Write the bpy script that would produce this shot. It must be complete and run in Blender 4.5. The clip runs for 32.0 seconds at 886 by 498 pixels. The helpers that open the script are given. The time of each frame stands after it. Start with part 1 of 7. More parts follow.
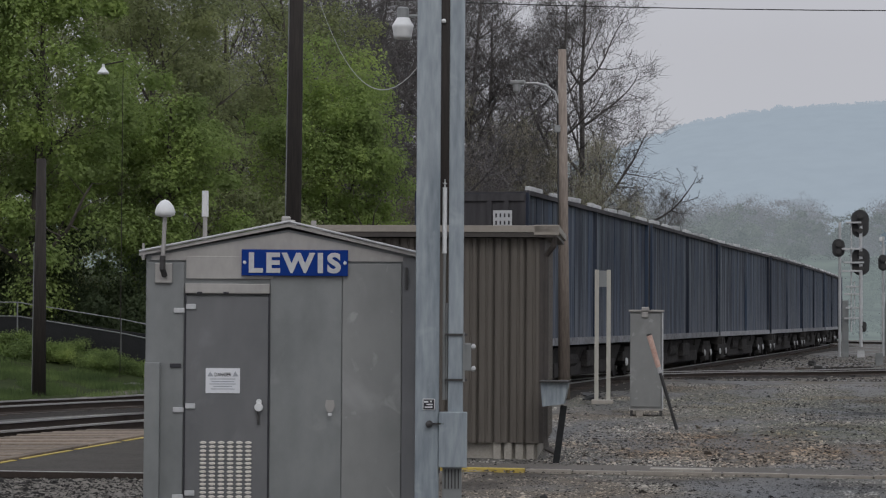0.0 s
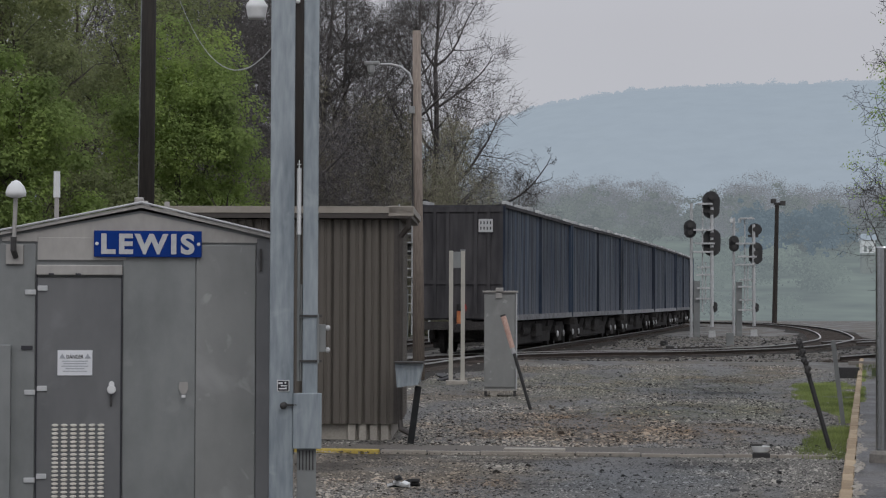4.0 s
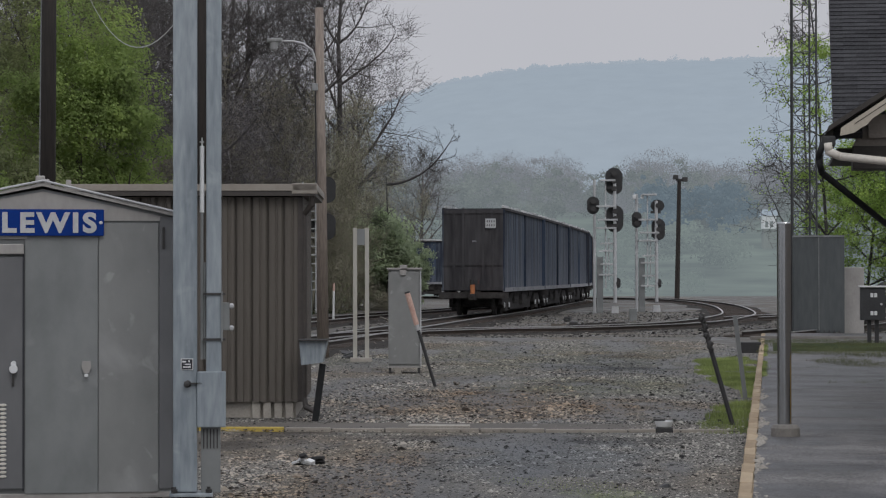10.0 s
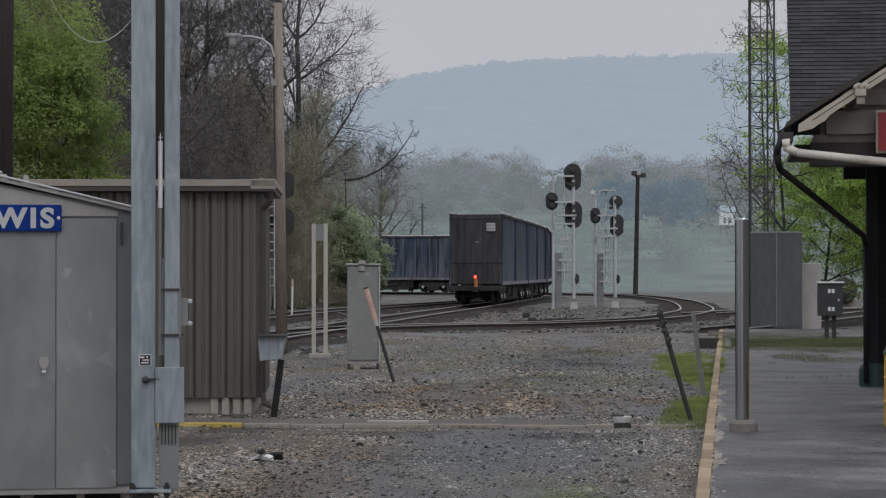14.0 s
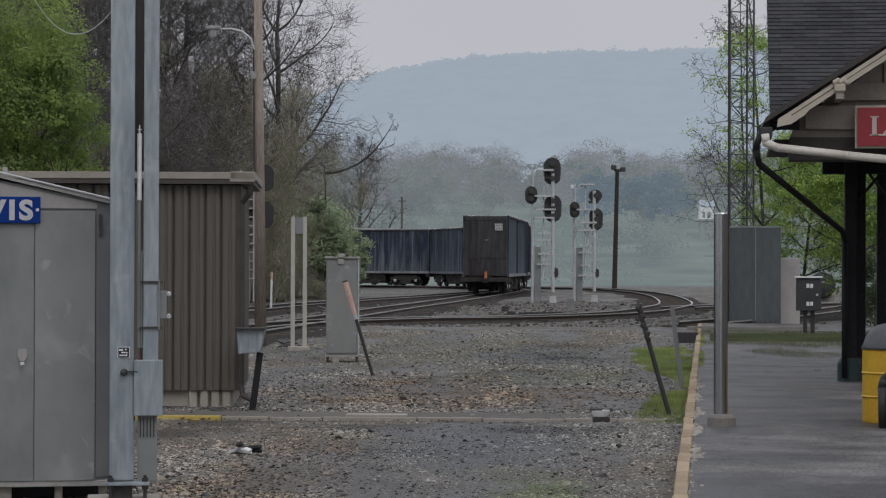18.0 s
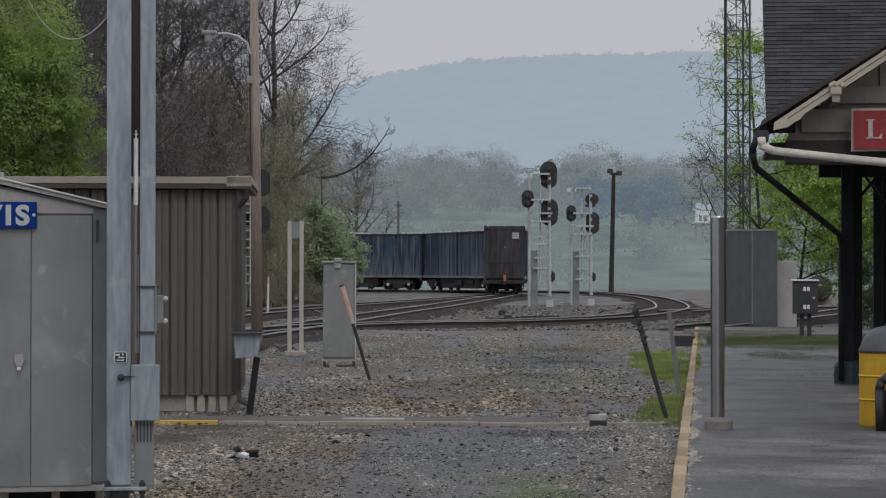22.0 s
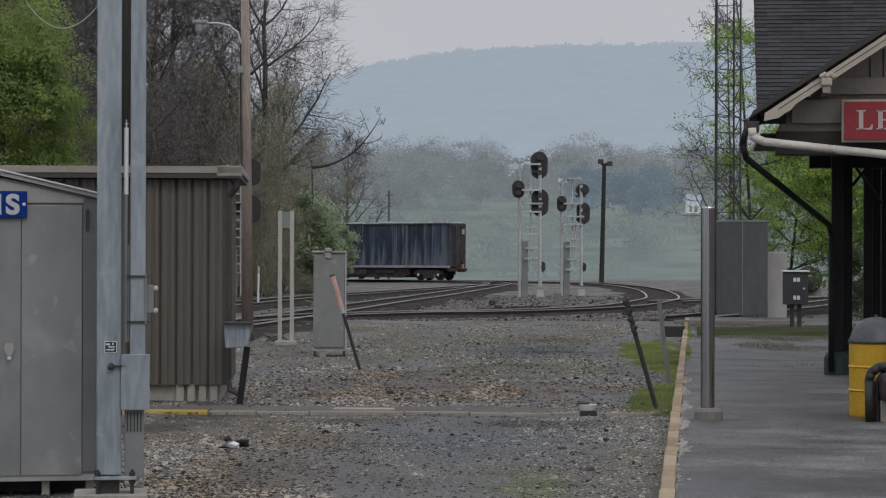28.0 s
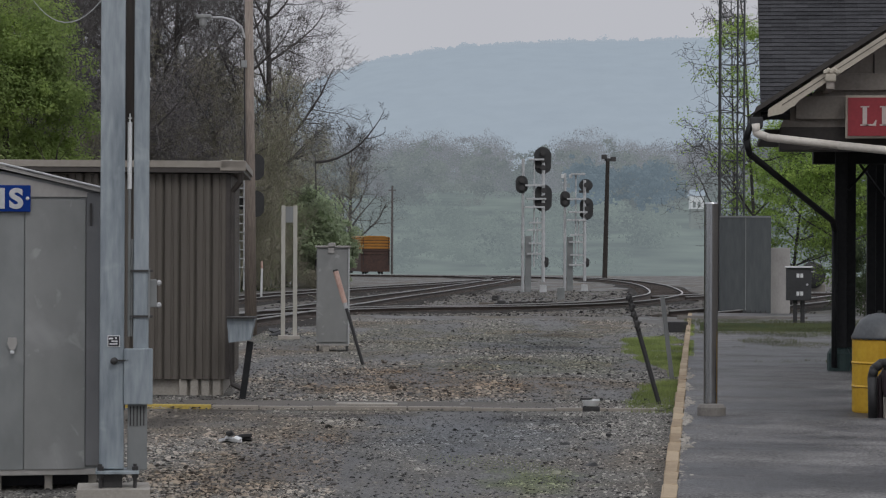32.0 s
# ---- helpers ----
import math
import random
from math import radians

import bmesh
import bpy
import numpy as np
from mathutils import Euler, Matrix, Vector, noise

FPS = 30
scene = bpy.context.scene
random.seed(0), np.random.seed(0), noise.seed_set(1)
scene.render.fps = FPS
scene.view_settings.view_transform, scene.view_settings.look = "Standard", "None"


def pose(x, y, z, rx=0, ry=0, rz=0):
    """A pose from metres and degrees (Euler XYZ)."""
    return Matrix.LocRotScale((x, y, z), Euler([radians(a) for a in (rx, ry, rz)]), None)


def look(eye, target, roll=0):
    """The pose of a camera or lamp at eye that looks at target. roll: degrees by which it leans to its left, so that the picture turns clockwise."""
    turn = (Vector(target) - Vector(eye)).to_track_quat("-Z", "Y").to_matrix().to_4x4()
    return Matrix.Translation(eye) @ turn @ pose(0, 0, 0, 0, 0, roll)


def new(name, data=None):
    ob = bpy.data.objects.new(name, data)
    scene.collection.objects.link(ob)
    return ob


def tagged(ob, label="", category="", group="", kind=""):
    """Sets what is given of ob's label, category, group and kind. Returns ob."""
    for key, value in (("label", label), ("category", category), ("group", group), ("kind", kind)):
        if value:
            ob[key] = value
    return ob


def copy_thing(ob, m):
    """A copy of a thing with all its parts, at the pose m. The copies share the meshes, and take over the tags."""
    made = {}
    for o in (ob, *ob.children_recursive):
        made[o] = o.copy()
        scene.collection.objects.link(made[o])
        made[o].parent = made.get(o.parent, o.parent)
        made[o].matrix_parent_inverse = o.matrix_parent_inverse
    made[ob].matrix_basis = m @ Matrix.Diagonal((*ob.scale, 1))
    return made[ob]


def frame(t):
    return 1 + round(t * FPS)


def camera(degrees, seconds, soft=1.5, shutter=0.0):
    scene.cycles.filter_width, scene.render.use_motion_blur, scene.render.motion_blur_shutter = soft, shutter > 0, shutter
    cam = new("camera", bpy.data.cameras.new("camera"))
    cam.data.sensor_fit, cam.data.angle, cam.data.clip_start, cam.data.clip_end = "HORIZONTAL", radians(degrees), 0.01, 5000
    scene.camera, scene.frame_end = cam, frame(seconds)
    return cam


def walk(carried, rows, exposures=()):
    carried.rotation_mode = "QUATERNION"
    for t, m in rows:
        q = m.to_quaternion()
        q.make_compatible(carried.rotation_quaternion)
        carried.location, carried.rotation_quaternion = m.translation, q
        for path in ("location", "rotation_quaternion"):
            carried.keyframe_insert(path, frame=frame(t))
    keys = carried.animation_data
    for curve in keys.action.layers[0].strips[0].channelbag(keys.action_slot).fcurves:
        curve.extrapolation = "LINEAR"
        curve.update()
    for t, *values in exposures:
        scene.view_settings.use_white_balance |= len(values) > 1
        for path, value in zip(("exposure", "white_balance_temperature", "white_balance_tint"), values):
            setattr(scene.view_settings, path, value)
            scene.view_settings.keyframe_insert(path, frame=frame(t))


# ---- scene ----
cam = camera(22.18, 32.0, soft=1.2)
EYE = (0.0, 0.0, 1.8)
# seconds, pitch, roll, yaw of the panning camera
PAN = [
    (0.0,1.720,-0.345,6.914), (0.5,1.660,-0.366,6.299), (1.0,1.596,-0.354,5.708), (1.5,1.497,-0.286,5.202),
    (2.0,1.393,-0.155,4.751), (2.5,1.376,-0.150,4.271), (3.0,1.306,-0.122,3.877), (3.5,1.255,-0.181,3.552),
    (4.0,1.259,-0.232,3.228), (4.5,1.153,-0.140,2.958), (6.5,0.914,-0.085,2.065), (7.0,0.914,-0.087,1.870),
    (7.5,0.834,-0.059,1.676), (8.0,0.827,-0.101,1.485), (8.5,0.787,-0.036,1.305), (9.0,0.730,-0.000,1.127),
    (9.5,0.713,0.022,0.952), (10.0,0.683,0.066,0.797), (10.5,0.638,0.117,0.648), (11.0,0.621,0.077,0.509),
    (11.5,0.561,0.064,0.361), (12.0,0.556,-0.006,0.232), (12.5,0.549,-0.060,0.107), (13.0,0.544,-0.100,-0.001),
    (13.5,0.534,0.006,-0.114), (14.0,0.573,0.031,-0.248), (14.5,0.598,-0.008,-0.331), (15.0,0.511,-0.016,-0.403),
    (15.5,0.470,-0.040,-0.478), (17.5,0.430,-0.155,-0.743), (18.0,0.409,-0.167,-0.774), (18.5,0.407,-0.152,-0.808),
    (19.0,0.436,-0.221,-0.827), (19.5,0.378,-0.260,-0.827), (20.0,0.432,-0.359,-0.825), (20.5,0.495,-0.299,-0.842),
    (21.0,0.426,-0.193,-0.820), (21.5,0.488,-0.058,-0.842), (22.0,0.512,-0.021,-0.858), (22.5,0.458,-0.124,-0.863),
    (23.0,0.555,-0.188,-0.884), (23.5,0.502,-0.122,-0.885), (24.0,0.501,-0.096,-0.911), (24.5,0.305,-0.131,-0.926),
    (25.0,0.361,-0.215,-0.977), (25.5,0.358,-0.278,-1.011), (27.5,0.292,-0.198,-1.077), (28.0,0.261,-0.131,-1.100),
    (28.5,0.205,-0.044,-1.127), (29.0,0.268,-0.024,-1.140), (29.5,0.283,-0.016,-1.139), (30.0,0.288,-0.079,-1.140),
    (30.5,0.194,-0.133,-1.098), (31.0,0.183,-0.219,-1.090), (31.5,0.148,-0.266,-1.054), (32.0,0.136,-0.267,-1.018),
]
walk(cam, [(t, pose(*EYE, 90 + p, r, y)) for t, p, r, y in PAN], exposures=[(0.0, 0.0), (32.0, 0.0)])

# ---- sky and sun ----
world = bpy.data.worlds.new("overcast")
scene.world = world
world.use_nodes = True
wn, wl = world.node_tree.nodes, world.node_tree.links
wn.clear()
w_out = wn.new("ShaderNodeOutputWorld")
w_bg = wn.new("ShaderNodeBackground")
w_sky = wn.new("ShaderNodeTexSky")
w_sky.sky_type = "NISHITA"
w_sky.sun_disc = False
w_sky.sun_elevation, w_sky.sun_rotation = radians(48), radians(200)
w_sky.air_density, w_sky.dust_density = 1.0, 6.0
w_dim = wn.new("ShaderNodeMixRGB")
w_dim.blend_type = "MULTIPLY"
w_dim.inputs[0].default_value = 1.0
w_dim.inputs[2].default_value = (0.08, 0.08, 0.08, 1)
w_co = wn.new("ShaderNodeTexCoord")
w_sep = wn.new("ShaderNodeSeparateXYZ")
w_ramp = wn.new("ShaderNodeValToRGB")
cr = w_ramp.color_ramp
cr.elements[0].position, cr.elements[0].color = 0.0, (0.505, 0.527, 0.575, 1)
cr.elements[1].position, cr.elements[1].color = 1.0, (0.93, 0.965, 1.055, 1)
e = cr.elements.new(0.12)
e.color = (0.515, 0.518, 0.560, 1)
e = cr.elements.new(0.3)
e.color = (0.66, 0.67, 0.725, 1)
w_noise = wn.new("ShaderNodeTexNoise")
w_noise.inputs["Scale"].default_value = 5.0
w_noise.inputs["Detail"].default_value = 4.0
w_cloud = wn.new("ShaderNodeMixRGB")
w_cloud.blend_type = "SOFT_LIGHT"
w_cloud.inputs[0].default_value = 0.10
w_mix = wn.new("ShaderNodeMixRGB")
w_mix.inputs[0].default_value = 0.93
wl.new(w_co.outputs["Generated"], w_sep.inputs[0])
wl.new(w_sep.outputs["Z"], w_ramp.inputs[0])
wl.new(w_co.outputs["Generated"], w_noise.inputs["Vector"])
wl.new(w_ramp.outputs[0], w_cloud.inputs[1])
wl.new(w_noise.outputs[0], w_cloud.inputs[2])
wl.new(w_sky.outputs[0], w_dim.inputs[1])
wl.new(w_dim.outputs[0], w_mix.inputs[1])
wl.new(w_cloud.outputs[0], w_mix.inputs[2])
wl.new(w_mix.outputs[0], w_bg.inputs[0])
wl.new(w_bg.outputs[0], w_out.inputs[0])
w_bg.inputs[1].default_value = 1.0

sun = bpy.data.lights.new("sun", "SUN")
sun.energy, sun.angle, sun.color = 0.55, radians(28), (1.0, 0.97, 0.93)
sun_ob = new("sun", sun)
sun_ob.matrix_world = look((20, -40, 60), (0, 20, 0))


# ---- materials ----
def mat(name, c1, c2, big=1.5, fine=40.0, rough=0.7, metal=0.0, bump=0.15, mix=0.6, streak=1.0, island=0.0, per_object=0.0, spec=0.5):
    """Two-scale mottling between c1 and c2, fine grain relief; streak stretches the pattern upright."""
    m = bpy.data.materials.new(name)
    m.use_nodes = True
    nt = m.node_tree
    n, l = nt.nodes, nt.links
    b = n["Principled BSDF"]
    b.inputs["Roughness"].default_value = rough
    b.inputs["Metallic"].default_value = metal
    b.inputs["Specular IOR Level"].default_value = spec
    co = n.new("ShaderNodeTexCoord")
    mp = n.new("ShaderNodeMapping")
    mp.inputs["Scale"].default_value = (1, 1, 1 / streak)
    l.new(co.outputs["Object"], mp.inputs[0])
    n1 = n.new("ShaderNodeTexNoise")
    n1.inputs["Scale"].default_value = big
    n1.inputs["Detail"].default_value = 6
    n1.inputs["Roughness"].default_value = 0.65
    l.new(mp.outputs[0], n1.inputs["Vector"])
    n2 = n.new("ShaderNodeTexNoise")
    n2.inputs["Scale"].default_value = fine
    n2.inputs["Detail"].default_value = 4
    l.new(mp.outputs[0], n2.inputs["Vector"])
    add = n.new("ShaderNodeMath")
    add.operation = "MULTIPLY_ADD"
    l.new(n2.outputs[0], add.inputs[0])
    add.inputs[1].default_value = 1 - mix
    sc = n.new("ShaderNodeMath")
    sc.operation = "MULTIPLY"
    l.new(n1.outputs[0], sc.inputs[0])
    sc.inputs[1].default_value = mix
    l.new(sc.outputs[0], add.inputs[2])
    last = add.outputs[0]
    if island or per_object:
        src = n.new("ShaderNodeNewGeometry").outputs["Random Per Island"] if island else n.new("ShaderNodeObjectInfo").outputs["Random"]
        k = n.new("ShaderNodeMath")
        k.operation = "MULTIPLY_ADD"
        k.inputs[1].default_value = island or per_object
        k.inputs[2].default_value = -0.5 * (island or per_object)
        l.new(src, k.inputs[0])
        s = n.new("ShaderNodeMath")
        l.new(k.outputs[0], s.inputs[0])
        l.new(last, s.inputs[1])
        last = s.outputs[0]
    r = n.new("ShaderNodeValToRGB")
    r.color_ramp.elements[0].position, r.color_ramp.elements[0].color = 0.3, (*c1, 1)
    r.color_ramp.elements[1].position, r.color_ramp.elements[1].color = 0.7, (*c2, 1)
    l.new(last, r.inputs[0])
    l.new(r.outputs[0], b.inputs["Base Color"])
    if bump:
        bp = n.new("ShaderNodeBump")
        bp.inputs["Strength"].default_value = bump
        bp.inputs["Distance"].default_value = 0.02
        l.new(last, bp.inputs["Height"])
        l.new(bp.outputs[0], b.inputs["Normal"])
    rr = n.new("ShaderNodeMath")
    rr.operation = "MULTIPLY_ADD"
    rr.inputs[1].default_value = 0.25
    rr.inputs[2].default_value = rough - 0.12
    l.new(n1.outputs[0], rr.inputs[0])
    l.new(rr.outputs[0], b.inputs["Roughness"])
    return m


def leaf_mat(name, c1, c2, c3):
    m = bpy.data.materials.new(name)
    m.use_nodes = True
    n, l = m.node_tree.nodes, m.node_tree.links
    n.clear()
    out = n.new("ShaderNodeOutputMaterial")
    g = n.new("ShaderNodeNewGeometry")
    co = n.new("ShaderNodeTexCoord")
    no = n.new("ShaderNodeTexNoise")
    no.inputs["Scale"].default_value = 0.55
    no.inputs["Detail"].default_value = 3
    l.new(co.outputs["Object"], no.inputs["Vector"])
    mx = n.new("ShaderNodeMath")
    mx.operation = "MULTIPLY_ADD"
    l.new(g.outputs["Random Per Island"], mx.inputs[0])
    mx.inputs[1].default_value = 0.20
    sb = n.new("ShaderNodeMath")
    sb.operation = "MULTIPLY_ADD"
    l.new(no.outputs[0], sb.inputs[0])
    sb.inputs[1].default_value = 1.9
    sb.inputs[2].default_value = -0.58
    l.new(sb.outputs[0], mx.inputs[2])
    r = n.new("ShaderNodeValToRGB")
    r.color_ramp.elements[0].position, r.color_ramp.elements[0].color = 0.1, (*c1, 1)
    r.color_ramp.elements[1].position, r.color_ramp.elements[1].color = 0.9, (*c3, 1)
    e = r.color_ramp.elements.new(0.5)
    e.color = (*c2, 1)
    l.new(mx.outputs[0], r.inputs[0])
    d = n.new("ShaderNodeBsdfDiffuse")
    t = n.new("ShaderNodeBsdfTranslucent")
    s = n.new("ShaderNodeMixShader")
    s.inputs[0].default_value = 0.5
    l.new(r.outputs[0], d.inputs[0])
    l.new(r.outputs[0], t.inputs[0])
    l.new(d.outputs[0], s.inputs[1])
    l.new(t.outputs[0], s.inputs[2])
    l.new(s.outputs[0], out.inputs[0])
    return m


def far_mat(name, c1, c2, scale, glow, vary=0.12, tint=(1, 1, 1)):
    """Distance seen through mist: matt, with the haze painted in as emission colour."""
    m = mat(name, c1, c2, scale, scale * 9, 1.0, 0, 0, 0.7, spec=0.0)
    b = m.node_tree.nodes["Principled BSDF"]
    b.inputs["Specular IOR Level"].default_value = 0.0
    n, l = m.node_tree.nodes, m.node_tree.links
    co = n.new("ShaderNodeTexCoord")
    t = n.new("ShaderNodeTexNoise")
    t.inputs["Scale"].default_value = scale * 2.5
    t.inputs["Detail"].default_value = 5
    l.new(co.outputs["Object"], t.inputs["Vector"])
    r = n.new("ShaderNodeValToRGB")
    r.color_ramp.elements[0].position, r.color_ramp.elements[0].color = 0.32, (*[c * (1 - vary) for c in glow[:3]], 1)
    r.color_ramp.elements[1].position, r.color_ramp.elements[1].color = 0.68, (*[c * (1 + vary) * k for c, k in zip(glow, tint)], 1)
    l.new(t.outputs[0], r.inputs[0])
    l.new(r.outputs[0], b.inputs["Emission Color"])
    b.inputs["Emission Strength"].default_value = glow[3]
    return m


M_GALV = mat("galvanised_steel", (0.14, 0.175, 0.205), (0.43, 0.475, 0.505), 3.4, 30, 0.5, 0.3, 0.03, 0.66, 6)
M_ALU = mat("aluminium_sheet", (0.165, 0.175, 0.177), (0.285, 0.297, 0.297), 1.5, 7, 0.5, 0.25, 0.02, 0.8, 1.6)
M_ALUDOOR = mat("painted_door_sheet", (0.125, 0.129, 0.134), (0.185, 0.188, 0.193), 1.6, 9, 0.5, 0.2, 0.02, 0.7, 2)
M_ALU2 = mat("grey_cabinet_sheet", (0.205, 0.210, 0.207), (0.290, 0.296, 0.292), 1.3, 8, 0.5, 0.2, 0.02, 0.8, 1.6)
M_ALUBRIGHT = mat("bright_aluminium", (0.30, 0.288, 0.275), (0.46, 0.445, 0.425), 1.5, 20, 0.5, 0.3, 0.03, 0.7, 2)


def scuffed(m, tint, lo=0.60, hi=0.78, scale=2.6, amount=0.5):
    """Pale rubbed smears over a painted sheet."""
    n, l = m.node_tree.nodes, m.node_tree.links
    b = n["Principled BSDF"]
    base = b.inputs["Base Color"].links[0].from_socket
    co = n.new("ShaderNodeTexCoord")
    a = n.new("ShaderNodeTexNoise")
    a.inputs["Scale"].default_value = scale
    a.inputs["Detail"].default_value = 7
    a.inputs["Distortion"].default_value = 0.6
    l.new(co.outputs["Object"], a.inputs["Vector"])
    r = n.new("ShaderNodeMapRange")
    r.inputs[1].default_value, r.inputs[2].default_value, r.inputs[4].default_value = lo, hi, amount
    l.new(a.outputs[0], r.inputs[0])
    k = n.new("ShaderNodeMixRGB")
    k.inputs[2].default_value = (*tint, 1)
    l.new(r.outputs[0], k.inputs[0])
    l.new(base, k.inputs[1])
    l.new(k.outputs[0], b.inputs["Base Color"])
    return m


scuffed(M_ALU, (0.42, 0.43, 0.43))
scuffed(M_ALU2, (0.44, 0.44, 0.445), 0.56, 0.74, 2.2, 0.45)
scuffed(M_ALU2, (0.50, 0.50, 0.50), 0.62, 0.68, 5.0, 0.35)
scuffed(M_ALUDOOR, (0.30, 0.31, 0.32), amount=0.35)
scuffed(M_GALV, (0.50, 0.54, 0.56), 0.58, 0.75, 3.5, 0.5)
M_LOUVRE = mat("louvre_white", (0.60, 0.58, 0.52), (0.75, 0.72, 0.66), 4, 30, 0.55, 0.0, 0.02)
M_BLUE = mat("sign_blue", (0.004, 0.030, 0.19), (0.006, 0.040, 0.235), 2, 20, 0.6, 0, 0.01, spec=0.12)
M_WHITE = mat("white_enamel", (0.62, 0.63, 0.64), (0.74, 0.75, 0.75), 2, 20, 0.5, 0, 0.02)
M_PAPER = mat("notice_paper", (0.66, 0.68, 0.72), (0.78, 0.79, 0.82), 3, 30, 0.7, 0, 0.02)
M_INK = mat("ink", (0.02, 0.02, 0.025), (0.04, 0.04, 0.05), 3, 30, 0.6, 0, 0)
M_INKGREY = mat("faded_ink", (0.30, 0.32, 0.36), (0.40, 0.42, 0.45), 3, 30, 0.6, 0, 0)
M_BLACK = mat("black_paint", (0.018, 0.018, 0.019), (0.042, 0.042, 0.044), 2, 25, 0.6, 0, 0.08)
M_DARKSTEEL = mat("dark_steel", (0.03, 0.03, 0.032), (0.075, 0.072, 0.07), 2, 30, 0.6, 0.3, 0.1)
M_CONC = mat("concrete", (0.25, 0.232, 0.205), (0.43, 0.40, 0.355), 2.2, 40, 0.85, 0, 0.25)
M_SHED = mat("brown_cladding", (0.085, 0.074, 0.063), (0.135, 0.120, 0.103), 0.9, 12, 0.6, 0.1, 0.03, 0.7, 5)
M_FASCIA = mat("fascia_beige", (0.24, 0.215, 0.185), (0.34, 0.31, 0.27), 1.2, 14, 0.6, 0, 0.04)
M_DOWN = mat("brown_downpipe", (0.04, 0.035, 0.032), (0.075, 0.065, 0.058), 3, 20, 0.5, 0.1, 0.03)
M_POLE = mat("weathered_pole", (0.14, 0.115, 0.098), (0.36, 0.30, 0.255), 3.0, 40, 0.85, 0, 0.3, 0.5, 9)
M_POLEDARK = mat("creosoted_pole", (0.010, 0.009, 0.0085), (0.048, 0.039, 0.033), 1.5, 30, 0.85, 0, 0.3, 0.5, 12)
M_TIMBER = mat("grey_timber", (0.09, 0.078, 0.066), (0.26, 0.225, 0.19), 1.4, 30, 0.9, 0, 0.3, 0.5, per_object=0.3)
M_TIE = mat("sleeper_wood", (0.03, 0.024, 0.02), (0.09, 0.07, 0.058), 2, 30, 0.9, 0, 0.3, island=0.3)
M_RAIL = mat("rusty_rail", (0.022, 0.017, 0.015), (0.065, 0.048, 0.038), 2, 40, 0.75, 0.3, 0.15)
M_RAILTOP = mat("rail_head", (0.30, 0.29, 0.285), (0.48, 0.47, 0.46), 2, 40, 0.4, 0.3, 0.03)
M_YELLOW = mat("yellow_paint", (0.36, 0.26, 0.05), (0.58, 0.44, 0.11), 4, 30, 0.7, 0, 0.1)
M_DRUM = mat("yellow_drum", (0.48, 0.27, 0.012), (0.64, 0.40, 0.03), 3, 25, 0.5, 0, 0.04)
M_LID = mat("grey_lid", (0.05, 0.053, 0.058), (0.10, 0.106, 0.112), 4, 30, 0.45, 0.3, 0.05)
M_EDGE = mat("buff_edge_stone", (0.23, 0.165, 0.10), (0.43, 0.335, 0.225), 3, 40, 0.85, 0, 0.2, per_object=0.35)
M_STAKE = mat("stake_paint", (0.44, 0.24, 0.19), (0.68, 0.50, 0.43), 6, 40, 0.7, 0, 0.1)
M_CREAM = mat("cream_steel", (0.36, 0.35, 0.31), (0.50, 0.48, 0.43), 2, 20, 0.6, 0, 0.05, 0.6, 4)
M_SIGPIPE = mat("silver_signal_paint", (0.36, 0.37, 0.385), (0.56, 0.565, 0.57), 1.5, 20, 0.5, 0.0, 0.03)


